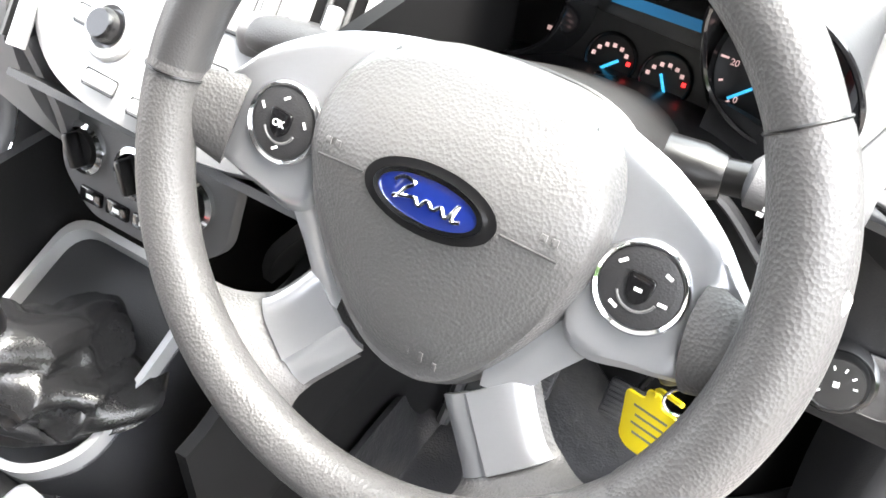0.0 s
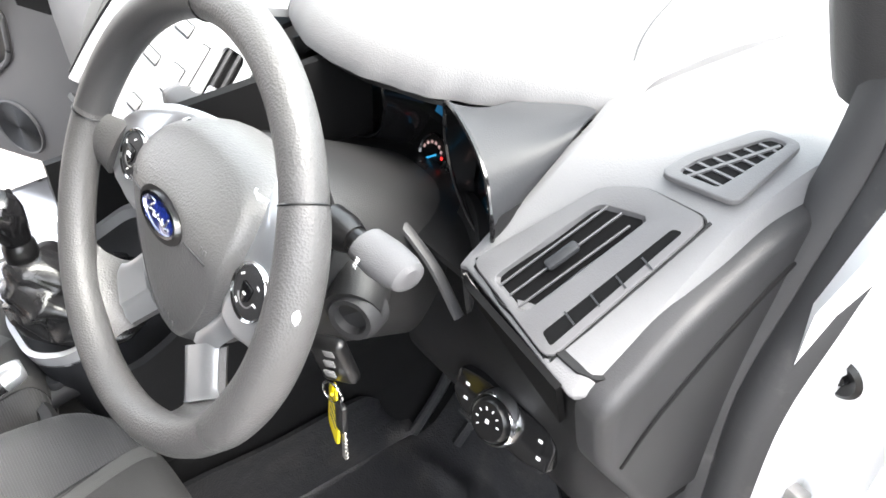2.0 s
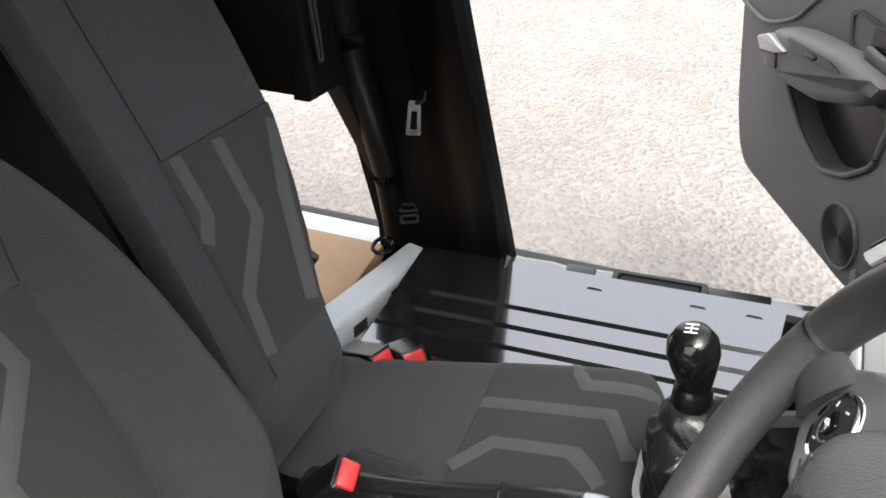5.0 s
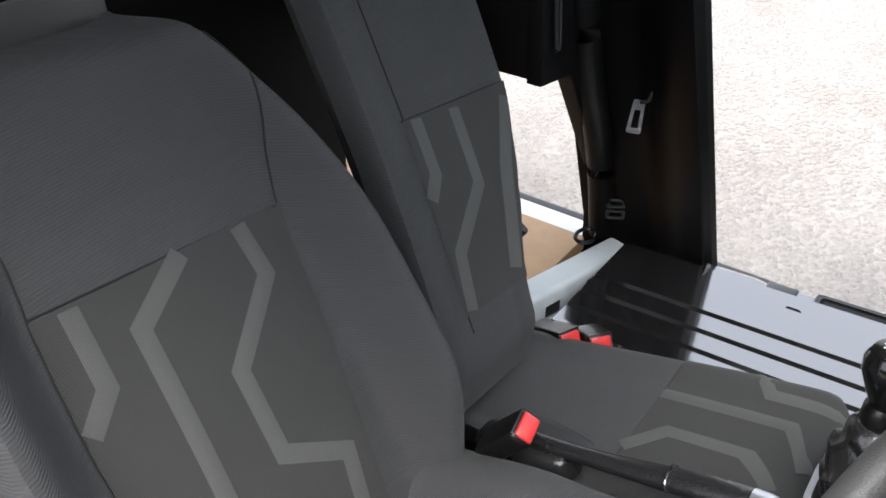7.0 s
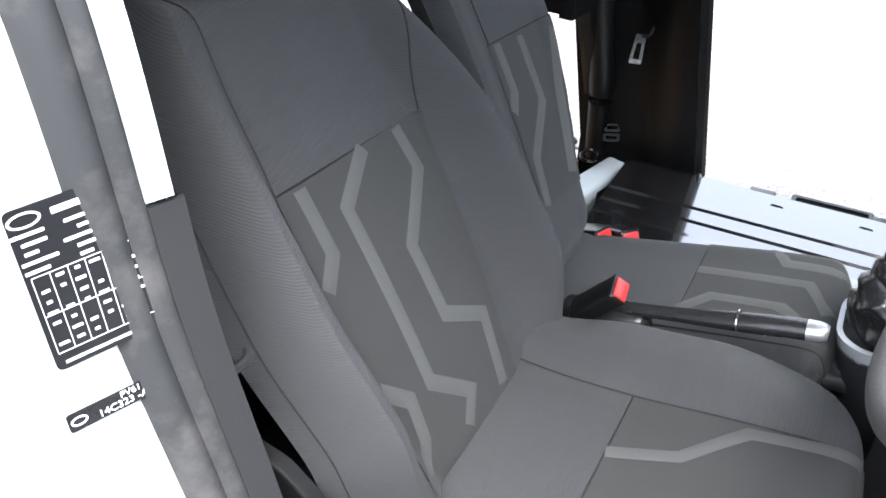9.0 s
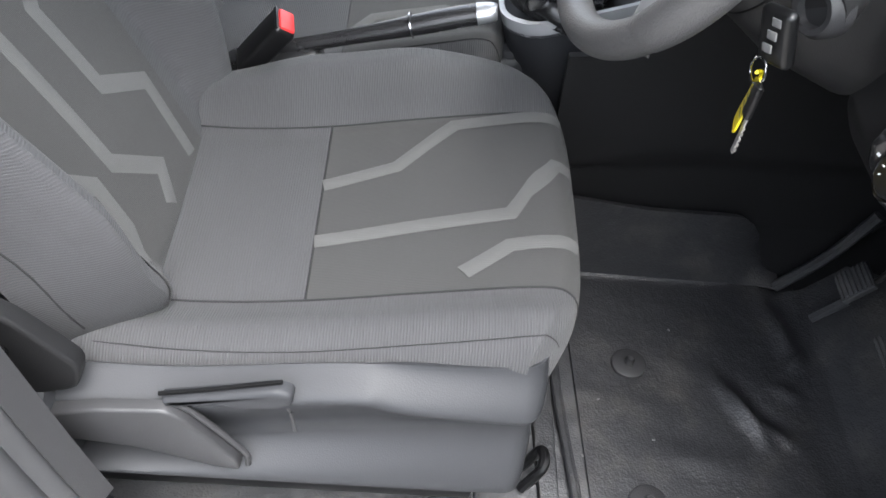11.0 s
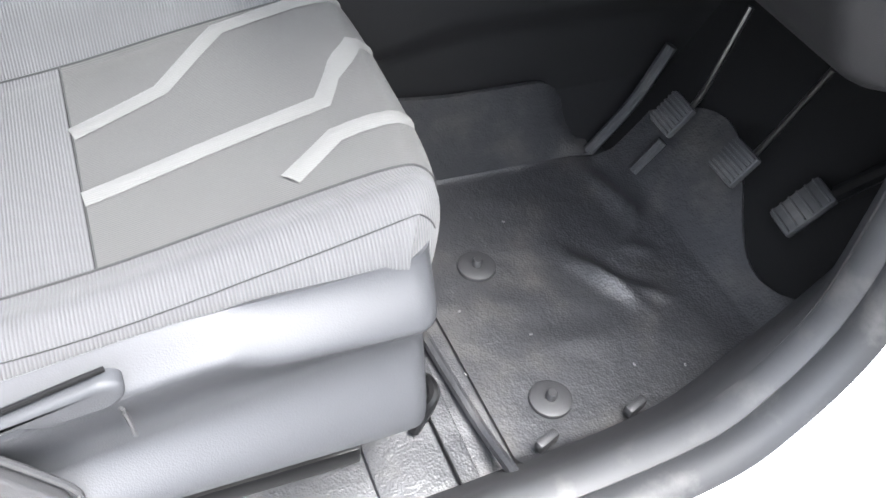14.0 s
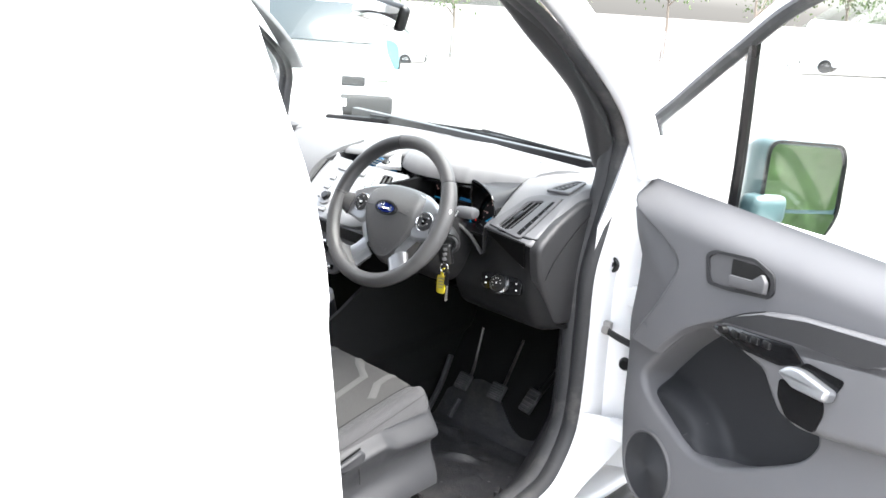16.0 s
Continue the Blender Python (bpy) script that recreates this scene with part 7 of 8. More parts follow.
part("trim_crease", tube([PM @ Vector((0.905, 0.82, 0.004)), PM @ Vector((0.78, 0.822, 0.006)), PM @ Vector((0.66, 0.875, 0.006)), PM @ Vector((0.60, 0.93, 0.005)), PM @ Vector((0.50, 1.02, 0.004))], 0.005, 40, 8), DOORGREY, pin)
lever(PM @ pose(0.35, 0.955, 0.003), pin, -1)
grille(PM @ pose(0.315, 0.575, 0.003), 0.062, pin)


# ---- console, gear lever, handbrake ----
console = thing("centre_console", (0.07, -0.02, 0.5), "dark grey console round the gear lever with cup holder", "console")
ol = rounded([(-0.045, -0.085), (0.0, -0.115), (0.085, -0.112), (0.122, -0.07), (0.115, 0.03), (0.105, 0.11), (-0.065, 0.11), (-0.055, 0.0)], 0.035, 6)
il = [(0.035 + (x - 0.035) * 0.92, -0.01 + (y + 0.01) * 0.93) for x, y in ol]
CM = Matrix.Translation((0, -0.005, 0.878)) @ pose(0, 0, 0, 16)
part("gear_surround", frame_ring(ol, il, 0.022, CM @ pose(0, 0, -0.016)), STACK, console, "satin silver gear surround")
rings = [[CM @ Vector((x * k + (0.035 * (1 - k)), y * k, z)) for x, y in ol] for k, z in ((1.0, -0.012), (1.0, -0.06), (0.97, -0.13), (0.93, -0.22), (0.9, -0.34))]
part("console_body", loft(rings), SEATPLASTIC, console, "dark grey console body")
part("surround_floor", prism(il, 0.01, CM @ pose(0, 0, -0.03)), BLACK, console)
# leather boot with folds
gear = thing("gear_lever", (0.05, -0.04, 0.88), "black gear lever with leatherette gaiter and round knob", "gear lever")
brings = []
for k in range(45):
    t = k / 44
    cx, cy, cz = 0.040 + 0.002 * t, -0.012 - 0.062 * t, 0.862 + 0.105 * t ** 1.2
    rad = 0.066 * (1 - t) ** 0.72 + 0.018
    ring = []
    for i in range(84):
        a = 2 * math.pi * i / 84
        bulge = math.sin(math.pi * t) ** 0.7
        fold_ = 1 + bulge * (0.12 * math.sin(3 * a + 7 * t) + 0.17 * (1 - abs(math.sin(2.5 * a - 8 * t + 0.6 * math.sin(5 * t)))) ** 1.6 - 0.12 * (1 - abs(math.sin(3.5 * a + 11 * t))) ** 3 + 0.09 * math.sin(2 * math.pi * t * 2.5 + a + math.sin(2 * a)))
        sq = 1 + 0.13 * (1 - t) * abs(math.cos(2 * a)) ** 3
        ring.append((cx + rad * fold_ * sq * math.cos(a), cy + rad * fold_ * sq * math.sin(a), cz + 0.008 * math.sin(4 * a + 5 * t) * math.sin(math.pi * t)))
    brings.append(ring)
part("gaiter", loft(brings), BOOT, gear, "creased black leatherette gaiter")
part("collar", lathe([(0.014, 0.02), (0.019, 0.014), (0.020, 0.0), (0.017, -0.01)], Matrix.Translation((0.036, -0.073, 0.970)), 24), BLACK, gear)
kn = lathe([(0.013, -0.035), (0.017, -0.02), (0.022, 0.0), (0.0255, 0.018), (0.024, 0.032), (0.017, 0.042), (0.008, 0.0455), (0.0, 0.046)], Matrix.Translation((0.034, -0.076, 1.012)) @ pose(0, 0, 0, 10), 32)
knob = part("knob", kn, GLOSS, gear, "round black gear knob")
part("knob_cap", lathe([(0.0, 0.0475), (0.009, 0.0465), (0.0165, 0.0430), (0.0172, 0.0422)], Matrix.Translation((0.034, -0.076, 1.012)) @ pose(0, 0, 0, 10), 28), BLACK, knob, "shift diagram plate")

# cup holder ahead of the handbrake
cup = thing("cup_holder", (0.11, -0.13, 0.76), "grey double cup holder with a round lighter cap", "cup holder")
CH = Matrix.Translation((0.125, -0.165, 0.790)) @ pose(0, 0, 0, 4)
part("rim", lathe([(0.036, 0.0), (0.038, 0.006), (0.050, 0.004), (0.056, -0.004), (0.056, -0.05)], CH, 36), SEATPLASTIC, cup, "grey rim")
part("well", lathe([(0.036, 0.001), (0.034, -0.05), (0.0, -0.05)], CH, 32), BLACK, cup, "black well")
part("bridge", rbox((0.055, 0.12, 0.03), pose(0.072, -0.095, 0.775, 8), 0.014, 3), SEATPLASTIC, cup)
part("lighter_cap", lathe([(0.0, 0.012), (0.011, 0.012), (0.014, 0.008), (0.014, -0.01)], Matrix.Translation((0.078, -0.092, 0.786)), 24), SEATPLASTIC, cup, "round grey cap")
part("tray", rbox((0.16, 0.34, 0.05), pose(0.12, -0.30, 0.735), 0.02, 3), TRIM, cup, "dark console tray")

hb = thing("handbrake", (0.13, -0.3, 0.77), "black handbrake lever with silver button", "handbrake")
hl = [(0.125, -0.46, 0.79), (0.128, -0.38, 0.812), (0.130, -0.27, 0.846), (0.131, -0.19, 0.872), (0.132, -0.150, 0.884)]
part("lever", tube(hl, lambda t: 0.012 + 0.006 * smooth(0.3, 0.7, t) - 0.002 * t, 30, 14, flat=0.85), BOOT, hb, "black leatherette grip")
part("end_cap", tube([hl[-1], (0.132, -0.132, 0.888), (0.132, -0.124, 0.889)], lambda t: 0.0165 - 0.005 * t * t, 10, 14, flat=0.85), SILVER, hb, "silver end with button")
part("ring", tube([(0.1305 + 0.0175 * math.cos(a), -0.235 - 0.004 * math.sin(a), 0.858 + 0.0155 * math.sin(a)) for a in (2 * math.pi * i / 14 for i in range(14))], 0.0012, 28, 5, closed=True), CHROME, hb, "bright band")
part("slot_boot", rbox((0.05, 0.14, 0.05), pose(0.127, -0.42, 0.775, 14), 0.016, 3), BOOT, hb)
for k in range(3):
    part("shift_line", rbox((0.0012, 0.012, 0.0008), Matrix.Translation((0.028 + 0.006 * k, -0.0845, 1.0585)) @ pose(0, 0, 0, 10), 0), WHITEPRINT, knob, smooth=False)
part("shift_line", rbox((0.013, 0.0012, 0.0008), Matrix.Translation((0.034, -0.0845, 1.0586)) @ pose(0, 0, 0, 10), 0), WHITEPRINT, knob, smooth=False)


# ---- belt buckles ----
def buckle(at, m, grp):
    b = thing("belt_buckle", at, "black seat belt buckle with a red release button", "buckle", grp)
    part("housing", rbox((0.040, 0.030, 0.100), Matrix.Translation(at) @ m, 0.006, 3), BLACK, b)
    part("release_button", rbox((0.032, 0.022, 0.016), Matrix.Translation(at) @ m @ pose(0, 0.001, 0.0455), 0.003), RED, b, "red release button")
    part("button_edge", rbox((0.036, 0.003, 0.006), Matrix.Translation(at) @ m @ pose(0, -0.0135, 0.049), 0.001), BLACK, b, "black lip of the button")
    part("stalk", tube([Vector(at) + (m.to_3x3() @ Vector((0, 0, -0.03))), Vector(at) + (m.to_3x3() @ Vector((0, 0.01, -0.10)))], 0.010, 8, 8, flat=0.5), BLACK, b)


buckle((0.166, -0.425, 0.836), pose(0, 0, 0, -35, 14, 10), "belt buckles")
buckle((-0.165, -0.555, 0.690), pose(0, 0, 0, -62, 0, -25), "belt buckles")
buckle((-0.190, -0.505, 0.692), pose(0, 0, 0, -62, 0, -40), "belt buckles")


# ---- footwell ----
def pedal(name, x, y, z, w, h, label, arm_to, tilt=38):
    p = thing(name, (x, y, z), label, "pedal", "foot pedals")
    m = Matrix.Translation((x, y, z)) @ pose(0, 0, 0, 90 - tilt)
    part("pad", rbox((w, h, 0.012), m, 0.004), RUBBER, p, "worn rubber pad")
    for k in range(7):
        part("pad_rib", rbox((w * 0.9, 0.0035, 0.004), m @ pose(0, -h * 0.40 + h * 0.80 * k / 6, 0.0075), 0.001), RUBBER, p)
    part("arm", tube([(x + 0.006, y + 0.014, z + 0.004), (x + 0.018, y + 0.020, z + 0.045), arm_to], 0.0042, 16, 8), PEDALSTEEL, p, "dark steel pedal arm")
    return p


pedal("clutch_pedal", 0.340, 0.402, 0.640, 0.047, 0.050, "rubber clutch pedal pad on a steel arm, worn smooth", (0.352, 0.455, 0.80))
pedal("brake_pedal", 0.448, 0.426, 0.640, 0.050, 0.050, "rubber brake pedal pad on a steel arm", (0.500, 0.455, 0.81))
ap = thing("accelerator_pedal", (0.56, 0.45, 0.66), "black ribbed accelerator pedal pad", "pedal", "foot pedals")
am = Matrix.Translation((0.541, 0.464, 0.636)) @ pose(0, 0, 0, 50, 0, -8)
part("pad", rbox((0.044, 0.072, 0.012), am, 0.004), RUBBER, ap)
for k in range(6):
    part("pad_rib", rbox((0.040, 0.003, 0.004), am @ pose(0, -0.029 + 0.0116 * k, 0.0075), 0.001), RUBBER, ap)
part("arm", tube([(0.556, 0.49, 0.665), (0.60, 0.51, 0.75)], 0.010, 10, 8), BLACK, ap)
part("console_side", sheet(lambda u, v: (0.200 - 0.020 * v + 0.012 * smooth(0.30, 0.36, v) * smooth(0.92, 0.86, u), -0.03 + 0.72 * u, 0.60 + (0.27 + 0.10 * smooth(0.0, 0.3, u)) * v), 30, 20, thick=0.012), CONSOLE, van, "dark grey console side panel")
# Added panel: closes the footwell against light passing under the dash.
part("under_dash", sheet(lambda u, v: (0.18 + 0.53 * u, 0.33 + 0.36 * v, 0.955 - 0.02 * v), 8, 8, thick=0.01), DEEP, van, "black panel added under the dashboard to block light")
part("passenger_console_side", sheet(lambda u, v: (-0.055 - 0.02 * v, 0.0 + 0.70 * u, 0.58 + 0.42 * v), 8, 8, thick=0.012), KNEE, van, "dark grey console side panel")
# mat over the floor: slightly dished, with a worn heel patch and fixing studs
def mat_h(x, y):
    def ruck(cx, cy, ang, long_, wide, high):
        c, q = math.cos(radians(ang)), math.sin(radians(ang))
        a, b = (x - cx) * c + (y - cy) * q, -(x - cx) * q + (y - cy) * c
        return high * math.exp(-(a / long_) ** 2 - (b / wide) ** 2)

    h = 0.4935 + ruck(0.466, 0.262, 28, 0.050, 0.014, 0.017) + ruck(0.500, 0.305, 52, 0.03, 0.012, 0.009) - ruck(0.455, 0.288, 28, 0.05, 0.016, 0.005)
    h += ruck(0.335, 0.355, 10, 0.055, 0.016, 0.013) + ruck(0.385, 0.352, -40, 0.028, 0.010, 0.010) + ruck(0.43, 0.335, 60, 0.02, 0.012, 0.007) + ruck(0.55, 0.20, 75, 0.05, 0.02, 0.003)
    v = max(0.0, (math.sqrt(0.04 + 0.48 * max(0.0, y - 0.40)) - 0.2) / 0.24)
    return h + 0.045 * smooth(0.665, 0.715, x) + 0.05 * smooth(0.245, 0.205, x) ** 2 * (1 - smooth(0.26, 0.34, y)) + 0.012 * smooth(0.36, 0.42, y) + 0.02 * v + 0.42 * v ** 1.35


def mat_point(u, v):
    y = 0.02 + 0.02 * u + 0.43 * v
    left = 0.205 + 0.035 * smooth(0.28, 0.36, y)
    x = left + (0.715 - left) * u
    y += 0.035 * math.sin(7 * u) * smooth(0.75, 1.0, v)
    return (x, y, mat_h(x, y))


part("floor_mat", sheet(mat_point, 110, 110, thick=0.006), VINYL, van, "moulded black vinyl floor mat, scuffed and rucked under the heels")
part("mat_step", tube([(0.215, 0.012, 0.503), (0.40, 0.0, 0.497), (0.60, 0.015, 0.497), (0.70, 0.02, 0.52)], 0.007, 40, 8), VINYL, van, "raised mat edge with pale dirt")
part("rear_step", rbox((0.50, 0.11, 0.012), pose(0.45, -0.06, 0.487), 0.004), VINYL, van)
part("step_seam", tube([(0.30, -0.045, 0.494), (0.50, -0.035, 0.494), (0.69, -0.03, 0.497)], 0.002, 20, 5), BLACK, van)
for x, y in ((0.398, 0.110), (0.614, 0.109)):
    st_ = tagged(thing("mat_stud", (x, y, 0.497), "round black floor mat stud", "mat stud", "mat studs"))
    part("washer", lathe([(0.0, 0.003), (0.022, 0.003), (0.025, 0.0015), (0.0255, -0.003)], Matrix.Translation((x, y, 0.4975)), 32), TRIM, st_)
    part("pin", lathe([(0.0, 0.012), (0.005, 0.012), (0.0065, 0.010), (0.0065, 0.0)], Matrix.Translation((x, y, 0.498)), 16), TRIM, st_)
part("mat_clip", rbox((0.012, 0.03, 0.016), pose(0.660, 0.192, 0.508, 0, 0, 20), 0.004), TRIM, van, "small mat clip")
part("mat_clip", rbox((0.012, 0.03, 0.016), pose(0.668, 0.075, 0.508, 0, 0, 20), 0.004), TRIM, van, "small mat clip")
part("foot_rest_rib", tube([(0.236, 0.362, 0.502), (0.240, 0.414, 0.585), (0.240, 0.452, 0.675)], 0.009, 20, 8), VINYL, van, "ridge of the footrest")
part("foot_rest_rib", tube([(0.298, 0.403, 0.506), (0.300, 0.438, 0.556)], 0.009, 10, 8), VINYL, van)
part("tunnel_lower", sheet(lambda u, v: (0.228 - 0.012 * v + 0.008 * u * (1 - v) - 0.03 * smooth(0.75, 1.0, u) * v, -0.06 + 0.43 * u, 0.50 + (0.145 - 0.015 * smooth(0.1, 0.5, u)) * v * (1 - 0.92 * smooth(0.70, 1.0, u) ** 2)), 24, 8, thick=0.008), VINYL, van, "grey tunnel lining")
part("seat_bracket", tube([(0.575, -0.055, 0.50), (0.575, -0.035, 0.545), (0.60, -0.035, 0.548), (0.605, -0.055, 0.50)], 0.007, 24, 8), BLACK, seat, "black rail bracket")
for k, (x, y) in enumerate(((0.60, 0.23), (0.33, 0.18), (0.52, 0.13), (0.46, 0.06), (0.62, 0.29), (0.55, 0.03))):
    part("grit", rbox((0.004, 0.002, 0.0015), pose(x, y, mat_h(x, y) + 0.0012, 0, 0, 40 * k), 0), GREYPRINT, van, smooth=False)


# ---- labels and fittings on the driver's door jamb ----
LB = facing((0.797, -0.6440, 1.255), (0.36, 0.93, 0.12))
lab = thing("data_plate", LB @ Vector((0, 0, 0)), "black data label with unreadable white print on the door jamb", "label")
part("sheet", prism(rounded([(-0.045, -0.072), (0.045, -0.072), (0.045, 0.068), (-0.045, 0.068)], 0.006), 0.001, LB), LABEL, lab)
part("oval_mark", frame_ring(oval(0.012, 0.006, 24), oval(0.010, 0.0045, 24), 0.0004, LB @ pose(-0.032, 0.058, 0.001)), WHITEPRINT, lab)
rows_ = [(0.012, 0.058, 0.05, 0.005)] + [(-0.034 + 0.036 * c + 0.004 * (k % 2), 0.047 - 0.0075 * k, 0.026 - 0.008 * ((k + c) % 3), 0.0026) for k in range(5) for c in range(2)]
rows_ += [(-0.034 + 0.013 * c, 0.008 - 0.0095 * k, 0.008 - 0.002 * ((c + k) % 3), 0.0024) for c in range(6) for k in range(7) if (c + 2 * k) % 5] + [(-0.010, -0.066, 0.055, 0.0024)]
for x, y, w_, h_ in rows_:
    part("print_bar", rbox((w_, h_, 0.0004), LB @ pose(x, y, 0.0012), 0), WHITEPRINT, lab, smooth=False)
for c in range(7):
    part("rule_line", rbox((0.0006, 0.068, 0.0004), LB @ pose(-0.0405 + 0.013 * c, -0.022, 0.0012), 0), WHITEPRINT, lab, smooth=False)
for k in range(3):
    part("rule_line", rbox((0.078, 0.0006, 0.0004), LB @ pose(-0.0015, 0.0125 - 0.0345 * k, 0.0012), 0), WHITEPRINT, lab, smooth=False)
L2 = facing((0.808, -0.635, 1.130), (0.36, 0.93, 0.14))
lab2 = thing("part_label", L2 @ Vector((0, 0, 0)), "small black part label with white print on the jamb", "label")
part("sheet", prism(rounded([(-0.045, -0.009), (0.045, -0.009), (0.045, 0.009), (-0.045, 0.009)], 0.003), 0.001, L2), LABEL, lab2)
part("oval_mark", frame_ring(oval(0.007, 0.0045, 24), oval(0.0055, 0.003, 24), 0.0004, L2 @ pose(-0.036, 0, 0.001)), WHITEPRINT, lab2)
text("14C323 -AN*", 0.0095, L2 @ pose(0.006, -0.0035, 0.0012), WHITEPRINT, lab2)
text("PV61", 0.0085, L2 @ pose(0.008, 0.0045, 0.0012), WHITEPRINT, lab2)
part("belt_guide", tube([(0.735, -0.60, 1.10), (0.70, -0.60, 1.095), (0.685, -0.61, 1.09)], 0.005, 10, 8), TRIM, van, "belt guide on the pillar")
striker = thing("door_striker", (0.855, -0.60, 0.93), "bright steel door striker with a pale plastic cover", "door latch")
part("plate", rbox((0.058, 0.012, 0.066), pose(0.830, -0.612, 0.905, 0, 0, -20), 0.006), STEEL, striker, "bright steel striker plate")
part("loop", tube([(0.812, -0.606, 0.925), (0.822, -0.574, 0.922), (0.826, -0.566, 0.905), (0.824, -0.574, 0.888), (0.814, -0.606, 0.885)], 0.006, 24, 8), CHROME, striker, "chrome loop")
part("screw", lathe([(0.0, 0.006), (0.006, 0.006), (0.009, 0.003), (0.010, -0.002)], facing((0.846, -0.602, 0.922), (0.34, 0.94, 0)), 18), STEEL, striker)

# ---- rear-view mirror ----
rv = thing("interior_mirror", (0.11, 0.22, 1.67), "black interior mirror below the windscreen", "mirror")
part("housing", rbox((0.25, 0.035, 0.068), pose(0.115, 0.19, 1.672, -12, 6, -14), 0.02, 4), BLACK, rv)
part("glass", rbox((0.23, 0.002, 0.055), pose(0.1105, 0.1715, 1.669, -12, 6, -14), 0.0008), MIRRORGLASS, rv)
part("stem", tube([(0.10, 0.20, 1.69), (0.10, 0.23, 1.72), (0.10, 0.225, 1.74)], 0.014, 12, 10), BLACK, rv)


# ---- surroundings ----
def on_ground(x, y):
    return (x, y, ground_height(x, y))


PAINTW = material("far_white_paint", (0.8, 0.81, 0.82), 0.3, vary=0.02, coat=0.4)
FARGLASS = material("far_dark_glass", (0.03, 0.04, 0.045), 0.08, vary=0.1)
TYRE = material("tyre_rubber", (0.02, 0.02, 0.02), 0.8, vary=0.2)


def parked_van(x, y, face, length, width, height, label, nose=0.25, paint=None):
    """A parked van, its front towards the heading face (degrees)."""
    v = thing("parked_van", on_ground(x, y), label, "van", "parked vans")
    m = Matrix.Translation(on_ground(x, y)) @ pose(0, 0, 0, 0, 0, face)
    L, W, H = length / 2, width / 2, height
    prof = [(-L, 0.35), (-L, H * 0.9), (-L + 0.15, H), (L * 0.35, H), (L * (1 - nose) - 0.25, H * 0.62), (L - 0.12, H * 0.52), (L, H * 0.40), (L, 0.35)]
    prof = rounded(prof, 0.12)
    rings = []
    for w, k in ((-W, 0.95), (-W * 0.96, 1.0), (W * 0.96, 1.0), (W, 0.95)):
        rings.append([m @ Vector((px * (0.99 if k < 1 else 1), w, 0.35 + (pz - 0.35) * (0.97 if k < 1 else 1))) for px, pz in prof])
    part("body", loft(rings), paint or PAINTW, v, "painted steel body")
    part("bumper", rbox((0.18, width * 0.98, 0.30), m @ pose(L - 0.02, 0, 0.48), 0.06, 3), TYRE, v, "dark grey bumper")
    part("rear_bumper", rbox((0.14, width * 0.98, 0.20), m @ pose(-L, 0, 0.45), 0.05, 3), TYRE, v)
    part("grille", rbox((0.05, width * 0.55, 0.14), m @ pose(L - 0.005, 0, H * 0.42), 0.03), TYRE, v, "dark grille")
    part("plate", rbox((0.012, 0.52, 0.11), m @ pose(L + 0.075, 0, 0.52), 0.01), WHITEPRINT, v, "pale number plate")
    part("rear_plate", rbox((0.012, 0.52, 0.11), m @ pose(-L - 0.074, 0, 0.52), 0.01), YELLOW, v, "yellow number plate")
    a, b = Vector((L * 0.35 + 0.05, 0, H * 0.97)), Vector((L * (1 - nose) - 0.22, 0, H * 0.64))
    n = Vector((-(b - a).z, 0, (b - a).x))
    n = n if n.z > 0 else -n
    part("windscreen", rbox(((b - a).length * 0.86, width * 0.82, 0.02), m @ Matrix.Translation((a + b) / 2 + n.normalized() * 0.004) @ pose(0, 0, 0, 0, math.degrees(math.atan2(-(b - a).z, (b - a).x)), 0), 0.008), FARGLASS, v, "dark windscreen")
    part("rear_window", rbox((0.02, width * 0.7, H * 0.25), m @ pose(-L - 0.002, 0, H * 0.70), 0.008), FARGLASS, v)
    for sg in (-1, 1):
        part("headlight", rbox((0.10, 0.30, 0.16), m @ pose(L - 0.05, sg * W * 0.76, H * 0.42), 0.05, 3), CHROME, v)
        part("tail_light", rbox((0.05, 0.12, 0.35), m @ pose(-L + 0.01, sg * (W - 0.07), H * 0.48), 0.03), RED, v)
        for px in (-L * 0.58, L * 0.62):
            part("wheel", lathe([(0.0, 0.06), (0.18, 0.06), (0.31, 0.08), (0.335, 0.04), (0.335, -0.10), (0.0, -0.10)], m @ Matrix.Translation((px, sg * (W - 0.06), 0.335)) @ pose(0, 0, 0, -90 * sg), 28), TYRE, v)
    return v



BLUEPAINT = material("teal_van_paint", (0.10, 0.42, 0.50), 0.35, vary=0.04, coat=0.4)
FENCE = material("galvanised_fence", (0.42, 0.44, 0.45), 0.5, metal=0.3, vary=0.1)
BARK = material("pale_bark", (0.20, 0.17, 0.14), 0.9, grain=0.01, scale=30, vary=0.3)
LEAF = material("tree_leaves", (0.09, 0.13, 0.05), 0.8, vary=0.45, vary_scale=2.0)
HEDGE = material("bank_leaves", (0.05, 0.105, 0.025), 0.85, vary=0.5, vary_scale=3.0)


def from_door(yaw, dist):
    """A place at a bearing and distance from a point beside the driver's door."""
    return 1.857 - math.sin(radians(yaw)) * dist, -1.459 + math.cos(radians(yaw)) * dist


x, y = from_door(50.6, 15.2)
parked_van(x, y, -34, 4.8, 1.92, 1.95, "white compact van parked facing the open cab, grey bumper")
x, y = from_door(50.5, 31.0)
parked_van(x, y, 60, 5.4, 2.0, 2.4, "teal painted van parked behind the white compact van", paint=BLUEPAINT)
x, y = from_door(46.8, 49.5)
parked_van(x, y, 42, 5.6, 2.05, 2.5, "white high-roof van parked with its rear doors towards the cab")
x, y = from_door(17.6, 49.0)
parked_van(x, y, 12, 5.6, 2.05, 2.5, "white high-roof van parked in front of the fence")


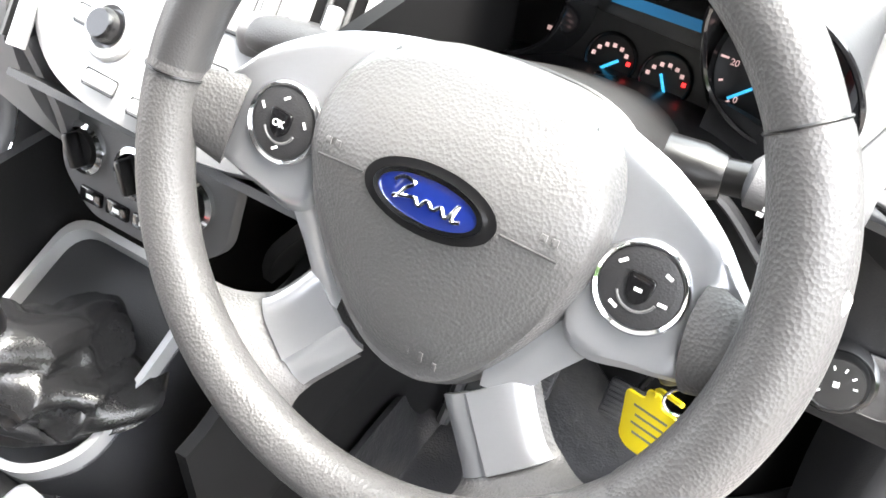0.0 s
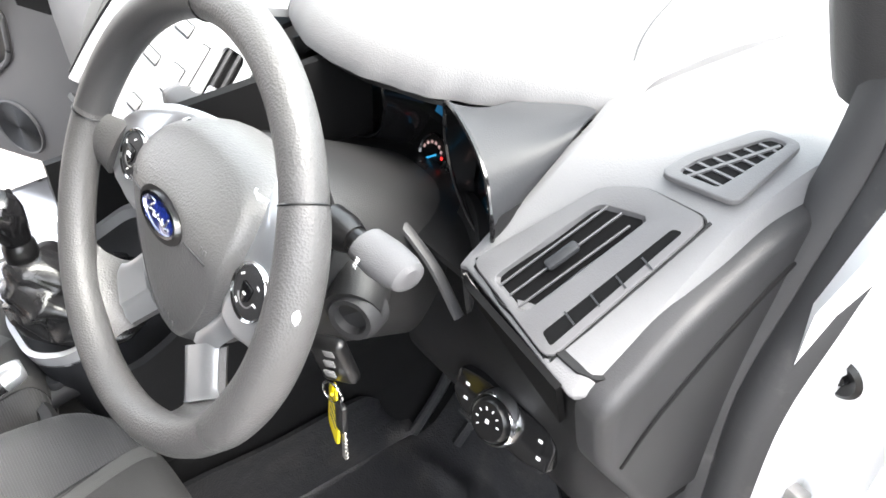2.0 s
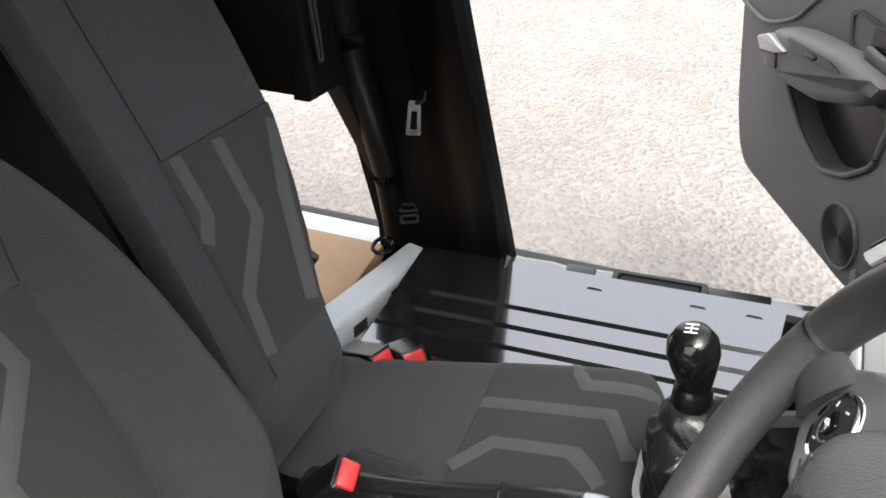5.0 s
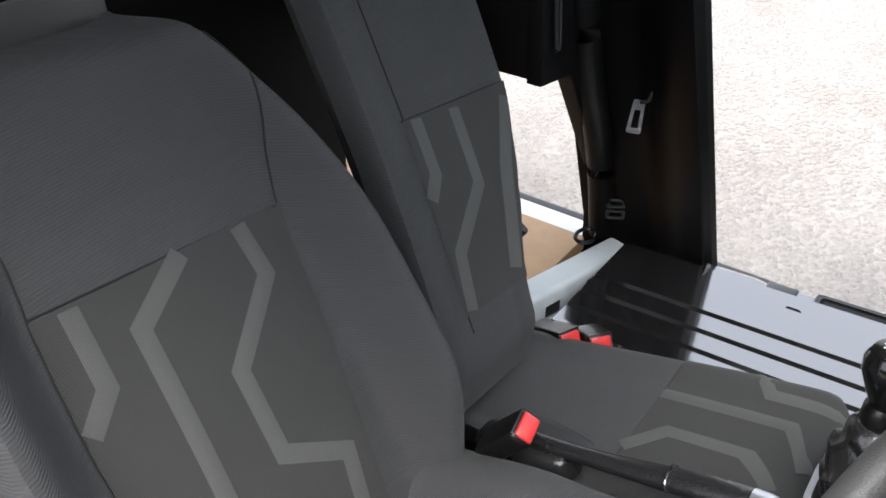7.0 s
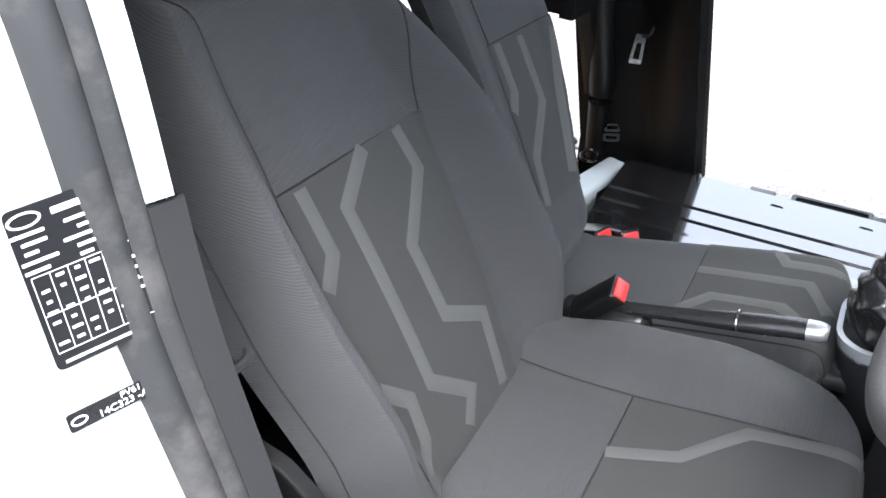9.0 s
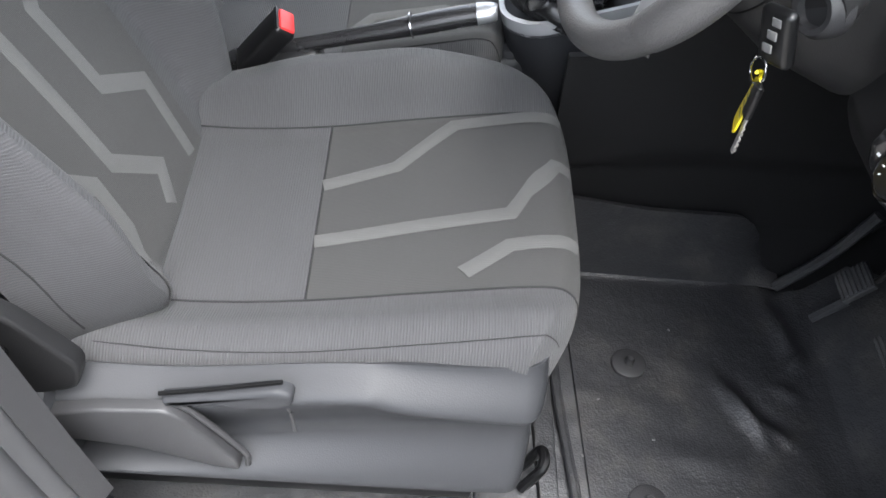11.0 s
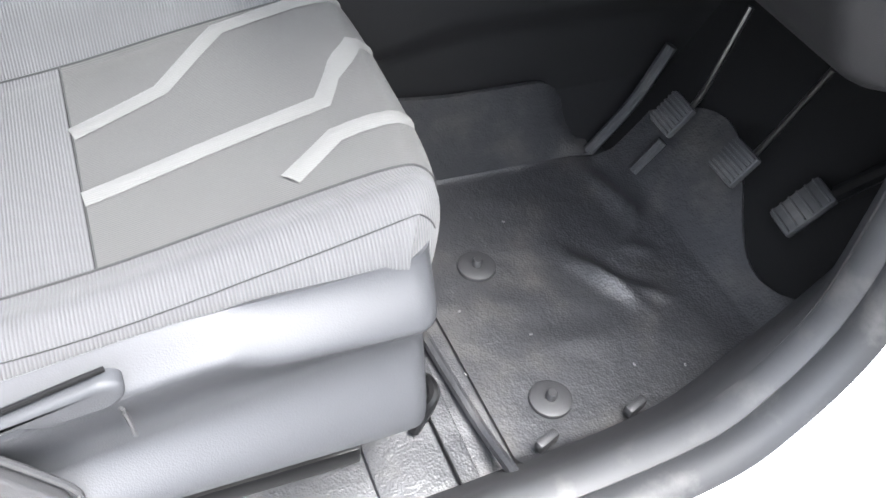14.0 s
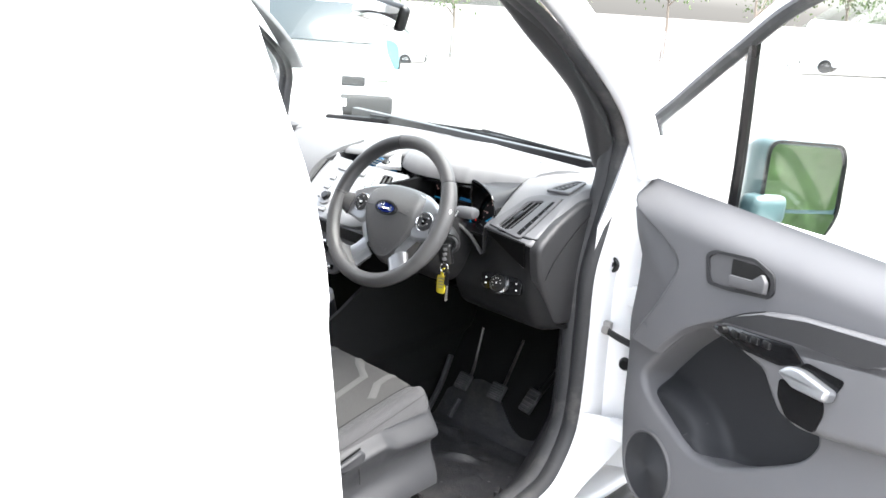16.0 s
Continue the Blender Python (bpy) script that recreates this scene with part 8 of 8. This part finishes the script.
def palisade(x0, y0, x1, y1, step=0.16, high=2.0):
    f = thing("palisade_fence", on_ground((x0 + x1) / 2, (y0 + y1) / 2), "pale galvanised palisade fence behind the yard", "fence")
    n = int(math.hypot(x1 - x0, y1 - y0) / step)
    pale = []
    for i in range(n):
        k = i / n
        x, y = x0 + (x1 - x0) * k, y0 + (y1 - y0) * k
        pale.append(rbox((0.07, 0.03, high), pose(x, y, ground_height(x, y) + high / 2), 0.008))
    ob = part("pales", join(*pale), FENCE, f)
    tagged(ob, kind="stuff")
    for h in (0.35, high - 0.35):
        part("rail", tube([(x0 + (x1 - x0) * i / 12, y0 + (y1 - y0) * i / 12 + 0.04, ground_height(x0 + (x1 - x0) * i / 12, y0 + (y1 - y0) * i / 12) + h) for i in range(13)], 0.035, 14, 6), FENCE, f)


a, b = from_door(44, 62), from_door(2, 58)
palisade(a[0], a[1], b[0], b[1])


def tree(x, y, high, seed, label):
    """Forked trunk and a ragged crown of many small leaf clumps."""
    rng = random.Random(seed)
    g = ground_height(x, y)
    t = thing("tree", (x, y, g), label, "tree", "trees behind the fence")
    limbs = [tube([(x, y, g - 0.1), (x + 0.1, y, g + high * 0.3), (x - 0.1, y + 0.1, g + high * 0.55), (x, y, g + high * 0.9)], lambda k: 0.16 - 0.12 * k, 12, 8)]
    tips = []
    for i in range(9):
        a, h = rng.uniform(0, 6.28), rng.uniform(0.35, 0.75) * high
        L = rng.uniform(0.18, 0.34) * high
        e = (x + L * math.cos(a), y + L * math.sin(a), g + h + L * rng.uniform(0.5, 1.0))
        limbs.append(tube([(x, y, g + h), (x + L * 0.5 * math.cos(a), y + L * 0.5 * math.sin(a), g + h + L * 0.45), e], lambda k: 0.06 - 0.045 * k, 8, 6))
        tips.append(e)
    part("trunk", join(*limbs), BARK, t)
    bm = bmesh.new()
    for i in range(1500):
        cx, cy, cz = rng.choice(tips)
        p = Vector((cx + rng.gauss(0, high * 0.09), cy + rng.gauss(0, high * 0.09), cz + rng.gauss(0, high * 0.08)))
        m = Matrix.Translation(p) @ pose(0, 0, 0, rng.uniform(0, 360), rng.uniform(0, 360), rng.uniform(0, 360))
        w = rng.uniform(0.08, 0.2)
        vs = [bm.verts.new(m @ Vector(c)) for c in ((-w, 0, 0), (0, -w * 0.5, w * 0.2), (w, 0, 0), (0, w * 0.5, w * 0.2))]
        bm.faces.new(vs)
    part("crown", bm, LEAF, t, "thin pale green crown")


for i, (yaw, d, h) in enumerate(((47, 70, 8), (42, 66, 7), (36, 72, 9), (29, 67, 7.5), (24, 70, 8.5), (19, 66, 7), (13, 69, 8), (8, 72, 7.5))):
    x, y = from_door(yaw, d)
    tree(x, y, h, 40 + i, "pale young tree behind the palisade fence")


def bank_point(u, v):
    y = -14 + 28 * v
    h = 2.6 * smooth(0.0, 0.45, u) + 0.25 * math.sin(y * 1.7) * u + 0.15 * math.sin(y * 4.1 + 3 * u)
    return (8.0 + 6.0 * u, y, -0.05 + h * smooth(0, 0.1, u))


solo("grass_bank", sheet(bank_point, 24, 90), GRASS, "rough green grass bank beside the yard", "bank", kind="structure")
rng = random.Random(5)
bm = bmesh.new()
for i in range(9000):
    u, v = rng.uniform(0.05, 0.9), rng.random()
    p = Vector(bank_point(u, v)) + Vector((0, 0, rng.uniform(0, 0.5)))
    m = Matrix.Translation(p) @ pose(0, 0, 0, rng.uniform(0, 360), rng.uniform(0, 360), rng.uniform(0, 360))
    w = rng.uniform(0.06, 0.16)
    bm.faces.new([bm.verts.new(m @ Vector(c)) for c in ((-w, 0, 0), (0, -w * 0.5, 0), (w, 0, 0), (0, w * 0.5, 0))])
solo("shrub_growth", bm, HEDGE, "loose green undergrowth covering the grass bank", "shrubs", kind="stuff")
